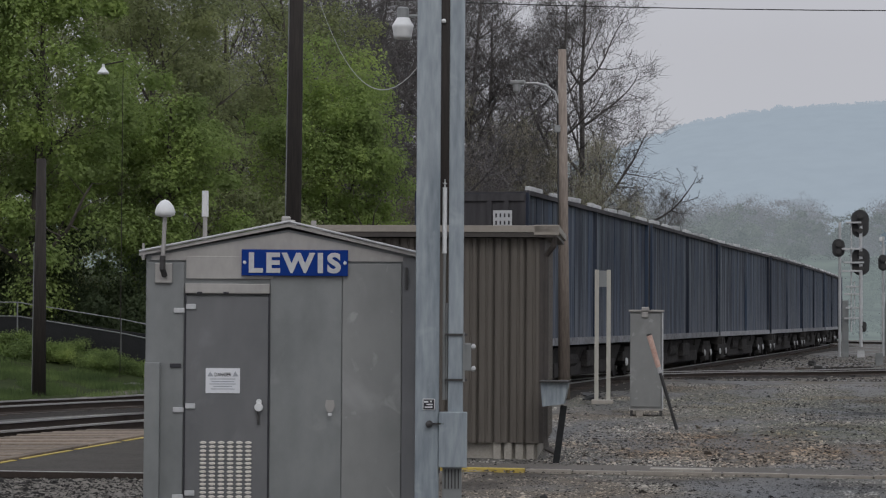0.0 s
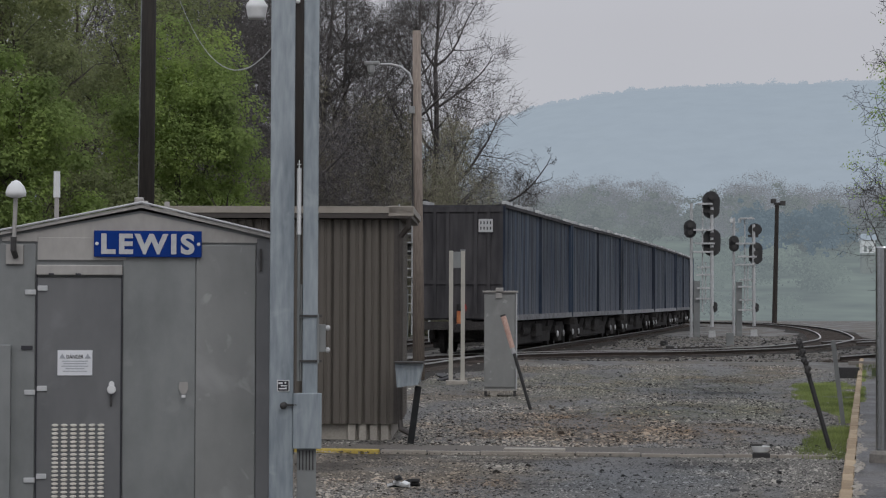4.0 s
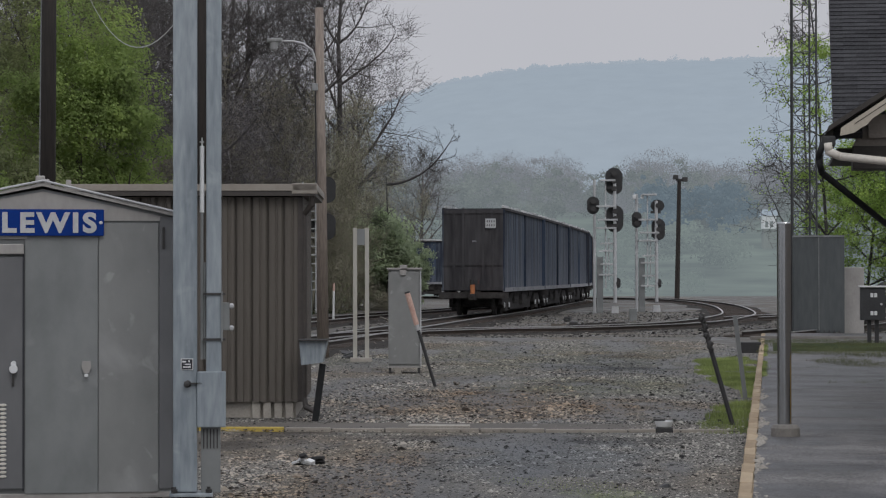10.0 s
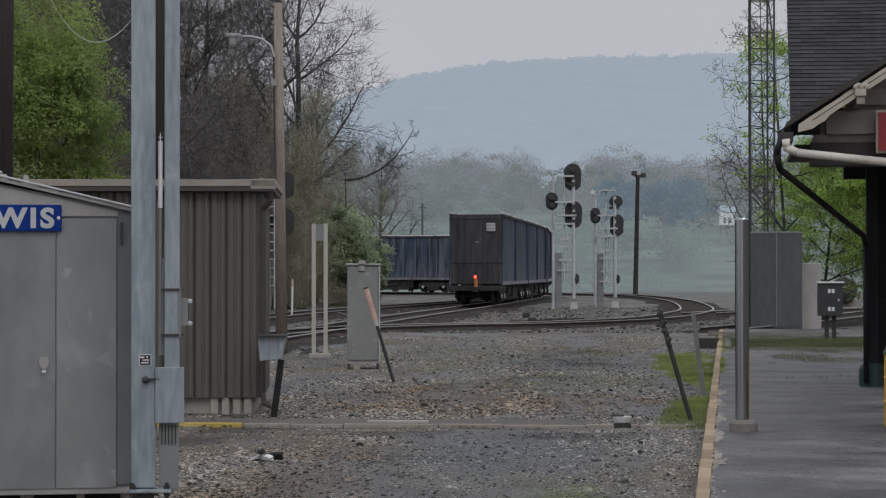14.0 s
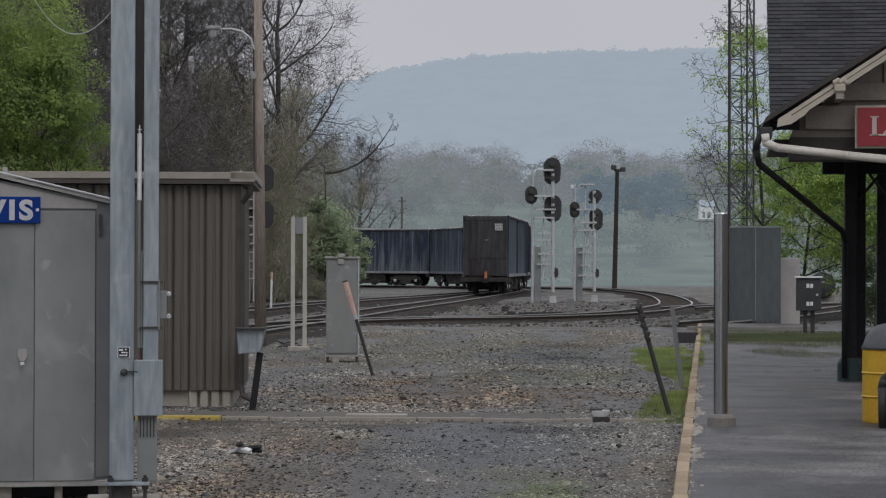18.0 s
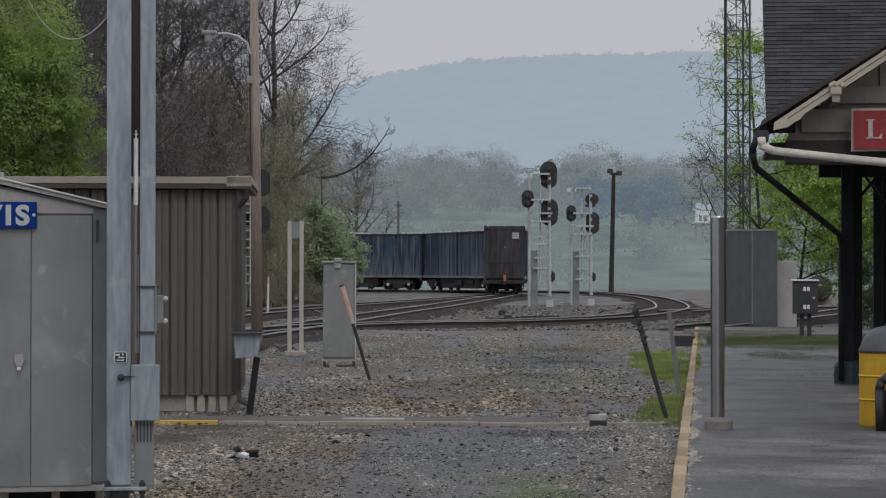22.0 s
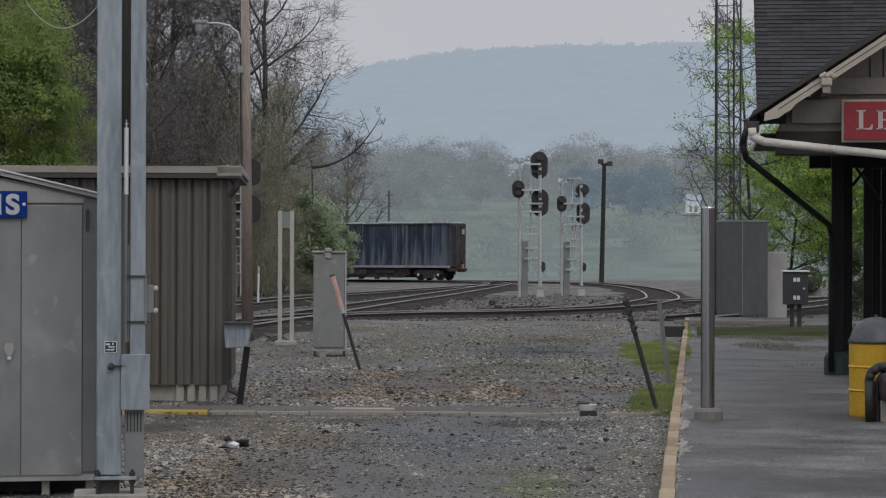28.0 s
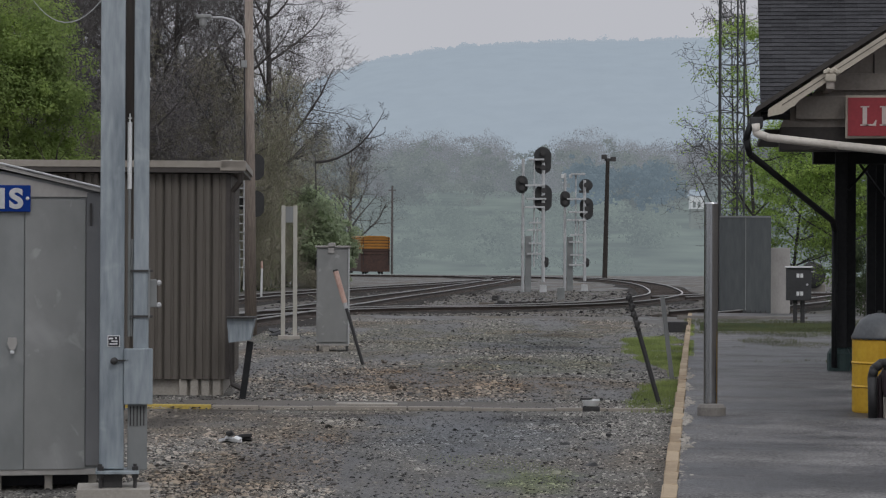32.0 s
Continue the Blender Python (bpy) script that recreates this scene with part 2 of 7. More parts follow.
def streaky(name, c1, c2, pale, seed, per_object=0.0, floor_z=1.05):
    """Rain-streaked grimy paint: broad dull panels with thin pale and dark runs."""
    m = mat(name, c1, c2, 1.1, 3.5, 0.65, 0, 0.04, 0.55, 16, per_object=per_object)
    n, l = m.node_tree.nodes, m.node_tree.links
    b = n["Principled BSDF"]
    b.inputs["Specular IOR Level"].default_value = 0.25
    last = b.inputs["Base Color"].links[0].from_socket
    co = n.new("ShaderNodeTexCoord")
    for k, (sc, zz, lo, hi, tint, amt) in enumerate(((0.8, 0.06, 0.45, 0.53, (0.018, 0.021, 0.032), 0.75), (2.3, 0.05, 0.52, 0.60, pale, 0.72), (0.7, 0.6, 0.52, 0.62, (0.074, 0.088, 0.106), 0.5))):
        mp = n.new("ShaderNodeMapping")
        mp.inputs["Scale"].default_value = (1, 1, zz)
        mp.inputs["Location"].default_value = (seed + 3 * k, 1.7 * k, seed)
        if per_object:
            ad = n.new("ShaderNodeVectorMath")
            ad.operation = "MULTIPLY_ADD"
            ad.inputs[1].default_value = (50, 50, 0)
            l.new(n.new("ShaderNodeObjectInfo").outputs["Random"], ad.inputs[0])
            l.new(co.outputs["Object"], ad.inputs[2])
            l.new(ad.outputs[0], mp.inputs[0])
        else:
            l.new(co.outputs["Object"], mp.inputs[0])
        t = n.new("ShaderNodeTexNoise")
        t.inputs["Scale"].default_value = sc
        t.inputs["Detail"].default_value = 7
        t.inputs["Roughness"].default_value = 0.65
        l.new(mp.outputs[0], t.inputs["Vector"])
        r = n.new("ShaderNodeMapRange")
        r.inputs[1].default_value, r.inputs[2].default_value, r.inputs[4].default_value = lo, hi, amt
        l.new(t.outputs[0], r.inputs[0])
        x = n.new("ShaderNodeMixRGB")
        x.inputs[2].default_value = (*tint, 1)
        l.new(r.outputs[0], x.inputs[0])
        l.new(last, x.inputs[1])
        last = x.outputs[0]
    # road dirt thrown up over the lower half in thin runs
    mp = n.new("ShaderNodeMapping")
    mp.inputs["Scale"].default_value = (1, 1, 0.10)
    l.new(co.outputs["Object"], mp.inputs[0])
    t = n.new("ShaderNodeTexNoise")
    t.inputs["Scale"].default_value = 3.2
    t.inputs["Detail"].default_value = 6
    l.new(mp.outputs[0], t.inputs["Vector"])
    sp = n.new("ShaderNodeSeparateXYZ")
    l.new(co.outputs["Object"], sp.inputs[0])
    up = n.new("ShaderNodeMapRange")
    up.inputs[1].default_value, up.inputs[2].default_value, up.inputs[3].default_value, up.inputs[4].default_value = floor_z, floor_z + 2.4, 0.24, 0.0
    l.new(sp.outputs["Z"], up.inputs[0])
    ad = n.new("ShaderNodeMath")
    l.new(t.outputs[0], ad.inputs[0])
    l.new(up.outputs[0], ad.inputs[1])
    r = n.new("ShaderNodeMapRange")
    r.inputs[1].default_value, r.inputs[2].default_value, r.inputs[4].default_value = 0.60, 0.86, 0.6
    l.new(ad.outputs[0], r.inputs[0])
    x = n.new("ShaderNodeMixRGB")
    x.inputs[2].default_value = (0.165, 0.175, 0.205, 1)
    l.new(r.outputs[0], x.inputs[0])
    l.new(last, x.inputs[1])
    l.new(x.outputs[0], b.inputs["Base Color"])
    return m


M_BLUECAR = streaky("blue_container", (0.019, 0.030, 0.056), (0.046, 0.067, 0.108), (0.14, 0.16, 0.185), 0.0, 0.30)
M_RIB = streaky("blue_container_rib", (0.019, 0.030, 0.056), (0.048, 0.070, 0.112), (0.14, 0.16, 0.185), 0.4, 0.5, -1.62)
M_CAREND = mat("grimy_container_end", (0.030, 0.030, 0.034), (0.095, 0.091, 0.095), 1.2, 5, 0.9, 0, 0.08, 0.6, 6, spec=0.15)
M_SILL = mat("pale_sill", (0.07, 0.072, 0.08), (0.36, 0.365, 0.385), 2.6, 14, 0.7, 0.1, 0.08, per_object=0.2)
M_TRUCK = mat("grimy_bogie", (0.018, 0.0175, 0.018), (0.085, 0.080, 0.078), 3, 20, 0.95, 0, 0.2, spec=0.08)
M_ORANGE = mat("orange_marker", (0.40, 0.14, 0.055), (0.55, 0.22, 0.09), 4, 20, 0.5, 0, 0.02)
M_SHINGLE = mat("asphalt_shingle", (0.010, 0.0105, 0.013), (0.060, 0.060, 0.066), 2.2, 50, 0.9, 0, 0.5, 0.5, per_object=0.22)
M_POSTBLACK = mat("black_post_paint", (0.012, 0.0125, 0.0135), (0.028, 0.029, 0.031), 2, 20, 0.6, 0, 0.05, spec=0.2)
M_RAKE = mat("cream_trim", (0.35, 0.315, 0.255), (0.53, 0.48, 0.40), 2, 30, 0.65, 0, 0.05)
M_SIDING = mat("taupe_siding", (0.21, 0.182, 0.160), (0.34, 0.305, 0.27), 1.6, 25, 0.75, 0, 0.08)
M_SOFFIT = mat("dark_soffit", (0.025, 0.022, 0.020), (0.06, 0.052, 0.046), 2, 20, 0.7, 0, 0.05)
M_RED = mat("sign_red", (0.22, 0.014, 0.022), (0.31, 0.026, 0.036), 3, 25, 0.45, 0, 0.02)
M_GREENBASE = mat("green_base", (0.012, 0.032, 0.032), (0.03, 0.06, 0.058), 3, 25, 0.55, 0, 0.05)
M_WHITEPIPE = mat("white_pipe", (0.52, 0.48, 0.42), (0.70, 0.66, 0.60), 3, 25, 0.5, 0, 0.04)
M_DRYGRASS = leaf_mat("dull_grass", (0.085, 0.09, 0.05), (0.13, 0.14, 0.072), (0.20, 0.21, 0.11))
M_OLDCONC = mat("dirty_concrete", (0.13, 0.12, 0.11), (0.25, 0.235, 0.215), 3, 40, 0.85, 0, 0.25)
M_DARKSTONE = mat("dirty_ballast_stone", (0.018, 0.017, 0.016), (0.20, 0.186, 0.168), 1.2, 30, 0.85, 0, 0.1, 0.4, island=1.2, spec=0.15)
M_BARK = mat("bark", (0.06, 0.052, 0.045), (0.14, 0.122, 0.105), 2, 14, 0.95, 0, 0.3, 0.5, 4)
M_TWIGDARK = mat("dark_twigs", (0.045, 0.042, 0.042), (0.09, 0.084, 0.082), 1, 10, 0.95, 0, 0)
M_TWIG = mat("bare_twigs", (0.08, 0.074, 0.074), (0.145, 0.135, 0.13), 1, 10, 0.95, 0, 0)
M_LEAF = leaf_mat("spring_leaves", (0.20, 0.255, 0.108), (0.285, 0.37, 0.132), (0.395, 0.49, 0.158))
M_LEAF2 = leaf_mat("dark_leaves", (0.185, 0.208, 0.118), (0.255, 0.285, 0.148), (0.335, 0.365, 0.175))
# Undergrowth greens with shade put into the leaf colour.
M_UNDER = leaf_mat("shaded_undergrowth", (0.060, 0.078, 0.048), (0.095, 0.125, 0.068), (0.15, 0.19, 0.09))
M_WEED = leaf_mat("weeds", (0.13, 0.18, 0.075), (0.25, 0.33, 0.12), (0.45, 0.53, 0.19))
M_BOARD = mat("crossing_board", (0.085, 0.066, 0.050), (0.27, 0.212, 0.162), 1.6, 30, 0.9, 0, 0.3, 0.5, per_object=0.3)
M_BUD = leaf_mat("budding_leaves", (0.24, 0.25, 0.15), (0.31, 0.33, 0.19), (0.39, 0.43, 0.23))
M_BRUSH = leaf_mat("brown_brush", (0.24, 0.225, 0.18), (0.30, 0.285, 0.22), (0.37, 0.36, 0.25))
M_GRASS = leaf_mat("grass_blades", (0.17, 0.215, 0.08), (0.30, 0.365, 0.13), (0.46, 0.52, 0.22))
M_BANK = leaf_mat("bank_grass_blades", (0.070, 0.105, 0.045), (0.125, 0.175, 0.070), (0.20, 0.27, 0.10))
M_STONE = mat("ballast_stone", (0.026, 0.025, 0.023), (0.43, 0.41, 0.37), 1.2, 30, 0.85, 0, 0.1, 0.4, island=1.25, spec=0.18)
M_TAN = mat("tan_leaf_litter", (0.042, 0.036, 0.031), (0.50, 0.445, 0.38), 1.2, 30, 0.85, 0, 0.1, 0.4, island=0.9, spec=0.15)
M_ORANGECAR = mat("orange_boxcar", (0.30, 0.13, 0.025), (0.50, 0.235, 0.045), 1.2, 8, 0.75, 0, 0.05, 0.6, 3)
M_RUSTCAR = mat("rusty_boxcar", (0.035, 0.022, 0.02), (0.10, 0.056, 0.042), 1.2, 8, 0.8, 0, 0.05)
# Far surfaces: the last colour of each is painted mist haze, given as emission.
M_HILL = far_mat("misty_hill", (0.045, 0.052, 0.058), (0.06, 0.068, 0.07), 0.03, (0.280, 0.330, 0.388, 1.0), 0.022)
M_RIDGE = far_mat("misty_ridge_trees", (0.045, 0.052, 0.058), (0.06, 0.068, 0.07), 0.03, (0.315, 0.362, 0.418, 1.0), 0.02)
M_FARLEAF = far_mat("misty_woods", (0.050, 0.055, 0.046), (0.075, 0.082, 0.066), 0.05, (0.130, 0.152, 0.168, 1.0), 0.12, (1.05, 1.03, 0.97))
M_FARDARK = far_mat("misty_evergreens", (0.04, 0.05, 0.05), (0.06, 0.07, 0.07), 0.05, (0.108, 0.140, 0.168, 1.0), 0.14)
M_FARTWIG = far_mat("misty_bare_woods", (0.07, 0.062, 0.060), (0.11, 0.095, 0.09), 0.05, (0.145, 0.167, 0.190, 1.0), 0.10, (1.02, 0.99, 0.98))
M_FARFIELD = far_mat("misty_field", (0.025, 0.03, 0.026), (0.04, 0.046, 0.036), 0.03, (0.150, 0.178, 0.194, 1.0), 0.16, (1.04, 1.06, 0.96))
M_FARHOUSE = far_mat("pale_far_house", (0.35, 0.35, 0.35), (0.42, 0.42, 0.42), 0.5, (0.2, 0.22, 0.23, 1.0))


# puddled and stained spots of the yard: x, y, half sizes, tint
SPOTS = ((1.2, 50.0, 5.5, 9.0, (0.84, 0.84, 0.75)), (0.3, 36.0, 1.6, 1.6, (0.74, 0.70, 0.66)), (-0.5, 25.2, 1.2, 0.5, (0.55, 0.55, 0.56)), (0.9, 30.6, 2.6, 2.6, (0.90, 0.79, 0.69)), (-1.35, 18.6, 0.8, 2.2, (0.93, 0.83, 0.72)), (0.7, 22.3, 1.4, 2.4, (0.80, 0.86, 0.95)), (2.2, 37.0, 2.2, 3.0, (0.88, 0.92, 0.80)), (2.9, 43.6, 1.7, 0.8, (0.46, 0.48, 0.52)), (2.2, 41.0, 1.0, 0.35, (0.55, 0.56, 0.58)), (1.75, 24.6, 0.8, 0.7, (0.55, 0.56, 0.58)), (1.05, 18.0, 0.5, 1.1, (0.80, 0.92, 0.62)), (2.7, 45.5, 1.6, 4.5, (0.68, 0.71, 0.76)), (3.3, 51.0, 1.2, 2.0, (0.62, 0.63, 0.65)), (1.0, 24.7, 0.55, 1.2, (0.60, 0.61, 0.64)), (0.2, 33.5, 1.9, 2.6, (0.88, 0.81, 0.74)), (1.6, 38.0, 1.0, 1.0, (0.62, 0.60, 0.60)), (-0.9, 23.0, 0.9, 1.6, (0.86, 0.80, 0.73)))


def patchy(m, wet_tint, dry_gloss=0.88, wet_gloss=0.45):
    """Wet lanes and brown stretches over the yard, the same over ground and stones."""
    n, l = m.node_tree.nodes, m.node_tree.links
    b = n["Principled BSDF"]
    last = b.inputs["Base Color"].links[0].from_socket
    co = n.new("ShaderNodeTexCoord")
    for scale, size, lo, hi, tint, gloss in (((0.42, 0.13, 1), 1.5, 0.47, 0.57, wet_tint, True), ((0.30, 0.16, 1), 1.1, 0.50, 0.62, (0.92, 0.83, 0.74), False)):
        mp = n.new("ShaderNodeMapping")
        mp.inputs["Scale"].default_value = scale
        mp.inputs["Location"].default_value = (0.0 if gloss else 7.3, 2.0, 0)
        l.new(co.outputs["Object"], mp.inputs[0])
        t = n.new("ShaderNodeTexNoise")
        t.inputs["Scale"].default_value = size
        t.inputs["Detail"].default_value = 6
        t.inputs["Roughness"].default_value = 0.62
        l.new(mp.outputs[0], t.inputs["Vector"])
        r = n.new("ShaderNodeMapRange")
        r.inputs[1].default_value, r.inputs[2].default_value = lo, hi
        l.new(t.outputs[0], r.inputs[0])
        k = n.new("ShaderNodeMixRGB")
        k.blend_type = "MULTIPLY"
        k.inputs[2].default_value = (*tint, 1)
        l.new(r.outputs[0], k.inputs[0])
        l.new(last, k.inputs[1])
        last = k.outputs[0]
        if gloss:
            g = n.new("ShaderNodeMapRange")
            g.inputs[3].default_value, g.inputs[4].default_value = dry_gloss, wet_gloss
            l.new(r.outputs[0], g.inputs[0])
            l.new(g.outputs[0], b.inputs["Roughness"])
    for x, y, rx, ry, tint in SPOTS:
        mp = n.new("ShaderNodeMapping")
        mp.inputs["Scale"].default_value = (1 / rx, 1 / ry, 0)
        mp.inputs["Location"].default_value = (-x / rx, -y / ry, 0)
        l.new(co.outputs["Object"], mp.inputs[0])
        ln = n.new("ShaderNodeVectorMath")
        ln.operation = "LENGTH"
        l.new(mp.outputs[0], ln.inputs[0])
        t = n.new("ShaderNodeTexNoise")
        t.inputs["Scale"].default_value = 1.9
        t.inputs["Detail"].default_value = 6
        l.new(mp.outputs[0], t.inputs["Vector"])
        s = n.new("ShaderNodeMath")
        s.operation = "MULTIPLY_ADD"
        s.inputs[1].default_value = 2.4
        l.new(t.outputs[0], s.inputs[0])
        l.new(ln.outputs["Value"], s.inputs[2])
        r = n.new("ShaderNodeMapRange")
        r.inputs[1].default_value, r.inputs[2].default_value = 2.25, 1.65
        l.new(s.outputs[0], r.inputs[0])
        k = n.new("ShaderNodeMixRGB")
        k.blend_type = "MULTIPLY"
        k.inputs[2].default_value = (*tint, 1)
        l.new(r.outputs[0], k.inputs[0])
        l.new(last, k.inputs[1])
        last = k.outputs[0]
    l.new(last, b.inputs["Base Color"])
    return m


def wet_asphalt():
    """Old asphalt, pale where dry and dark and shiny where wet, drying in bands across the platform."""
    m = mat("worn_asphalt", (0.030, 0.029, 0.030), (0.268, 0.260, 0.255), 1.1, 45, 0.7, 0, 0.7, 0.40, spec=0.4)
    n, l = m.node_tree.nodes, m.node_tree.links
    b = n["Principled BSDF"]
    base = b.inputs["Base Color"].links[0].from_socket
    grain = base.node.color_ramp.elements
    grain[0].position, grain[1].position = 0.37, 0.63
    co = n.new("ShaderNodeTexCoord")
    mp = n.new("ShaderNodeMapping")
    mp.inputs["Scale"].default_value = (0.32, 0.6, 1)
    l.new(co.outputs["Object"], mp.inputs[0])
    w = n.new("ShaderNodeTexNoise")
    w.inputs["Scale"].default_value = 1.1
    w.inputs["Detail"].default_value = 7
    w.inputs["Roughness"].default_value = 0.6
    l.new(mp.outputs[0], w.inputs["Vector"])
    r = n.new("ShaderNodeValToRGB")
    r.color_ramp.elements[0].position, r.color_ramp.elements[0].color = 0.44, (0, 0, 0, 1)
    r.color_ramp.elements[1].position, r.color_ramp.elements[1].color = 0.56, (1, 1, 1, 1)
    l.new(w.outputs[0], r.inputs[0])
    k = n.new("ShaderNodeMixRGB")
    k.blend_type = "MULTIPLY"
    k.inputs[2].default_value = (0.38, 0.39, 0.42, 1)
    l.new(r.outputs[0], k.inputs[0])
    l.new(base, k.inputs[1])
    l.new(k.outputs[0], b.inputs["Base Color"])
    g = n.new("ShaderNodeMapRange")
    g.inputs[3].default_value, g.inputs[4].default_value = 0.85, 0.48
    l.new(r.outputs[0], g.inputs[0])
    l.new(g.outputs[0], b.inputs["Roughness"])
    return m


M_GROUND = patchy(mat("gravel_ground", (0.028, 0.027, 0.025), (0.265, 0.253, 0.232), 0.9, 24, 0.85, 0, 0.8, 0.4, spec=0.18), (0.50, 0.515, 0.54))
patchy(M_STONE, (0.50, 0.515, 0.54))
patchy(M_TAN, (0.62, 0.63, 0.66))
M_ASPHALT = wet_asphalt()
M_WALKWAY = mat("dusty_walkway", (0.055, 0.049, 0.043), (0.155, 0.140, 0.123), 0.7, 40, 0.85, 0, 0.25)
M_TURF = mat("turf_soil", (0.020, 0.030, 0.012), (0.055, 0.070, 0.028), 0.8, 30, 0.95, 0, 0.4, spec=0.08)
M_BALLAST = mat("dark_ballast", (0.010, 0.0092, 0.0088), (0.062, 0.056, 0.051), 0.8, 22, 0.9, 0, 0.6, 0.4, spec=0.1)


# ---- mesh helpers ----
def box(bm, c, s, m=None, bevel=0.0):
    """A box of size s round c."""
    t = Matrix.Translation(c) @ Matrix.Diagonal((*s, 1))
    if m is not None:
        t = m @ t
    vs = bmesh.ops.create_cube(bm, size=1, matrix=t)["verts"]
    if bevel:
        es = {e for v in vs for e in v.link_edges}
        bmesh.ops.bevel(bm, geom=list(es), offset=bevel, segments=2, affect="EDGES", profile=0.6)
    return bm


def rod(bm, p, q, r0, r1=None, n=10, caps=True):
    """A tapered rod from p to q."""
    p, q = Vector(p), Vector(q)
    r1 = r0 if r1 is None else r1
    d = q - p
    t = Matrix.Translation((p + q) / 2) @ d.to_track_quat("Z", "Y").to_matrix().to_4x4()
    bmesh.ops.create_cone(bm, cap_ends=caps, segments=n, radius1=r0, radius2=r1, depth=d.length, matrix=t)
    return bm


def pipe(bm, pts, r, n=8):
    for a, b in zip(pts, pts[1:]):
        rod(bm, a, b, r, r, n)
    for p in pts[1:-1]:
        bmesh.ops.create_uvsphere(bm, u_segments=n, v_segments=6, radius=r * 1.02, matrix=Matrix.Translation(p))
    return bm


def prism(bm, poly, y0, y1, m=None):
    """An upright outline (x, z) pushed from y0 to y1."""
    t = m or Matrix()
    a = [bm.verts.new(t @ Vector((x, y0, z))) for x, z in poly]
    b = [bm.verts.new(t @ Vector((x, y1, z))) for x, z in poly]
    k = len(poly)
    fs = [bm.faces.new(a[::-1]), bm.faces.new(b)]
    for i in range(k):
        fs.append(bm.faces.new((a[i], a[(i + 1) % k], b[(i + 1) % k], b[i])))
    bmesh.ops.recalc_face_normals(bm, faces=fs)
    return bm


def lathe(bm, prof, n=20, m=None):
    """A profile of (radius, z) turned round z."""
    t = m or Matrix()
    rings = [[bm.verts.new(t @ Vector((r * math.cos(2 * math.pi * i / n), r * math.sin(2 * math.pi * i / n), z))) for i in range(n)] for r, z in prof]
    for a, b in zip(rings, rings[1:]):
        for i in range(n):
            bm.faces.new((a[i], a[(i + 1) % n], b[(i + 1) % n], b[i]))
    bm.faces.new(rings[0][::-1])
    bm.faces.new(rings[-1])
    return bm


def B():
    return bmesh.new()


def mesh_of(name, bm, material, smooth=False):
    me = bpy.data.meshes.new(name)
    bm.to_mesh(me)
    bm.free()
    me.materials.append(material)
    if smooth:
        for p in me.polygons:
            p.use_smooth = True
    return me


def part(name, bm, material, parent, label="", smooth=False):
    ob = new(name, mesh_of(name, bm, material, smooth))
    ob.parent = parent
    return tagged(ob, label)


def piece(name, me, parent, m):
    ob = new(name, me)
    ob.parent = parent
    ob.matrix_basis = m
    return ob


def thing(name, label, category, m, group="", kind=""):
    ob = new(name)
    ob.empty_display_size = 0.2
    ob.matrix_basis = m
    return tagged(ob, label, category, group, kind)


def solid(name, bm, material, label, category, m=None, group="", kind="", smooth=False):
    ob = new(name, mesh_of(name, bm, material, smooth))
    if m is not None:
        ob.matrix_basis = m
    return tagged(ob, label, category, group, kind)


def raw(name, verts, faces, material):
    me = bpy.data.meshes.new(name)
    me.from_pydata([tuple(v) for v in verts], [], [tuple(f) for f in faces])
    me.materials.append(material)
    return me


def text_mesh(name, body, size, depth, material, width=None, bold=0.0, space=1.0):
    cu = bpy.data.curves.new(name, "FONT")
    cu.body, cu.size, cu.extrude, cu.offset, cu.space_character = body, size, depth, bold, space
    cu.align_x, cu.align_y = "CENTER", "CENTER"
    tmp = bpy.data.objects.new(name, cu)
    scene.collection.objects.link(tmp)
    dg = bpy.context.evaluated_depsgraph_get()
    me = bpy.data.meshes.new_from_object(tmp.evaluated_get(dg))
    bpy.data.objects.remove(tmp)
    xs = [v.co.x for v in me.vertices]
    ys = [v.co.y for v in me.vertices]
    k = width / (max(xs) - min(xs)) if width else 1
    cx, cy = (max(xs) + min(xs)) / 2, (max(ys) + min(ys)) / 2
    for v in me.vertices:
        v.co = ((v.co.x - cx) * k, -v.co.z, v.co.y - cy)
    me.materials.clear()
    me.materials.append(material)
    return me


RNG = np.random.default_rng(7)

# ---- ground ----
# Platform direction: 7.43 degrees right of straight ahead; its edge starts at (1.77, 15.34).
PLAT = pose(1.77, 15.34, 0, 0, 0, -7.43)


def bank_line(y):
    """Where the wooded bank begins, beside the tracks."""
    if y < 55:
        return -15.0
    return -15.0 + (y - 55) * 0.145 if y < 113 else -6.6 - (y - 113) * 0.12


def ground_height(x, y):
    h = 0.0
    # bank beyond the tracks on the wooded side
    lim = bank_line(y)
    if y > 35:
        h += min(max((lim - x) * 0.16, 0.0), 5.0)
    # the ballast of the yard swells a little
    h += 0.05 * noise.noise(Vector((x * 0.25, y * 0.12, 0))) if 14 < y < 200 and abs(x) < 40 else 0.0
    # valley side beyond the yard
    if y > 225:
        h += -3.0 * min((y - 225) / 30, 1.0)
    if y > 270:
        h += min((y - 270) * 0.085, 26.0)
    return h


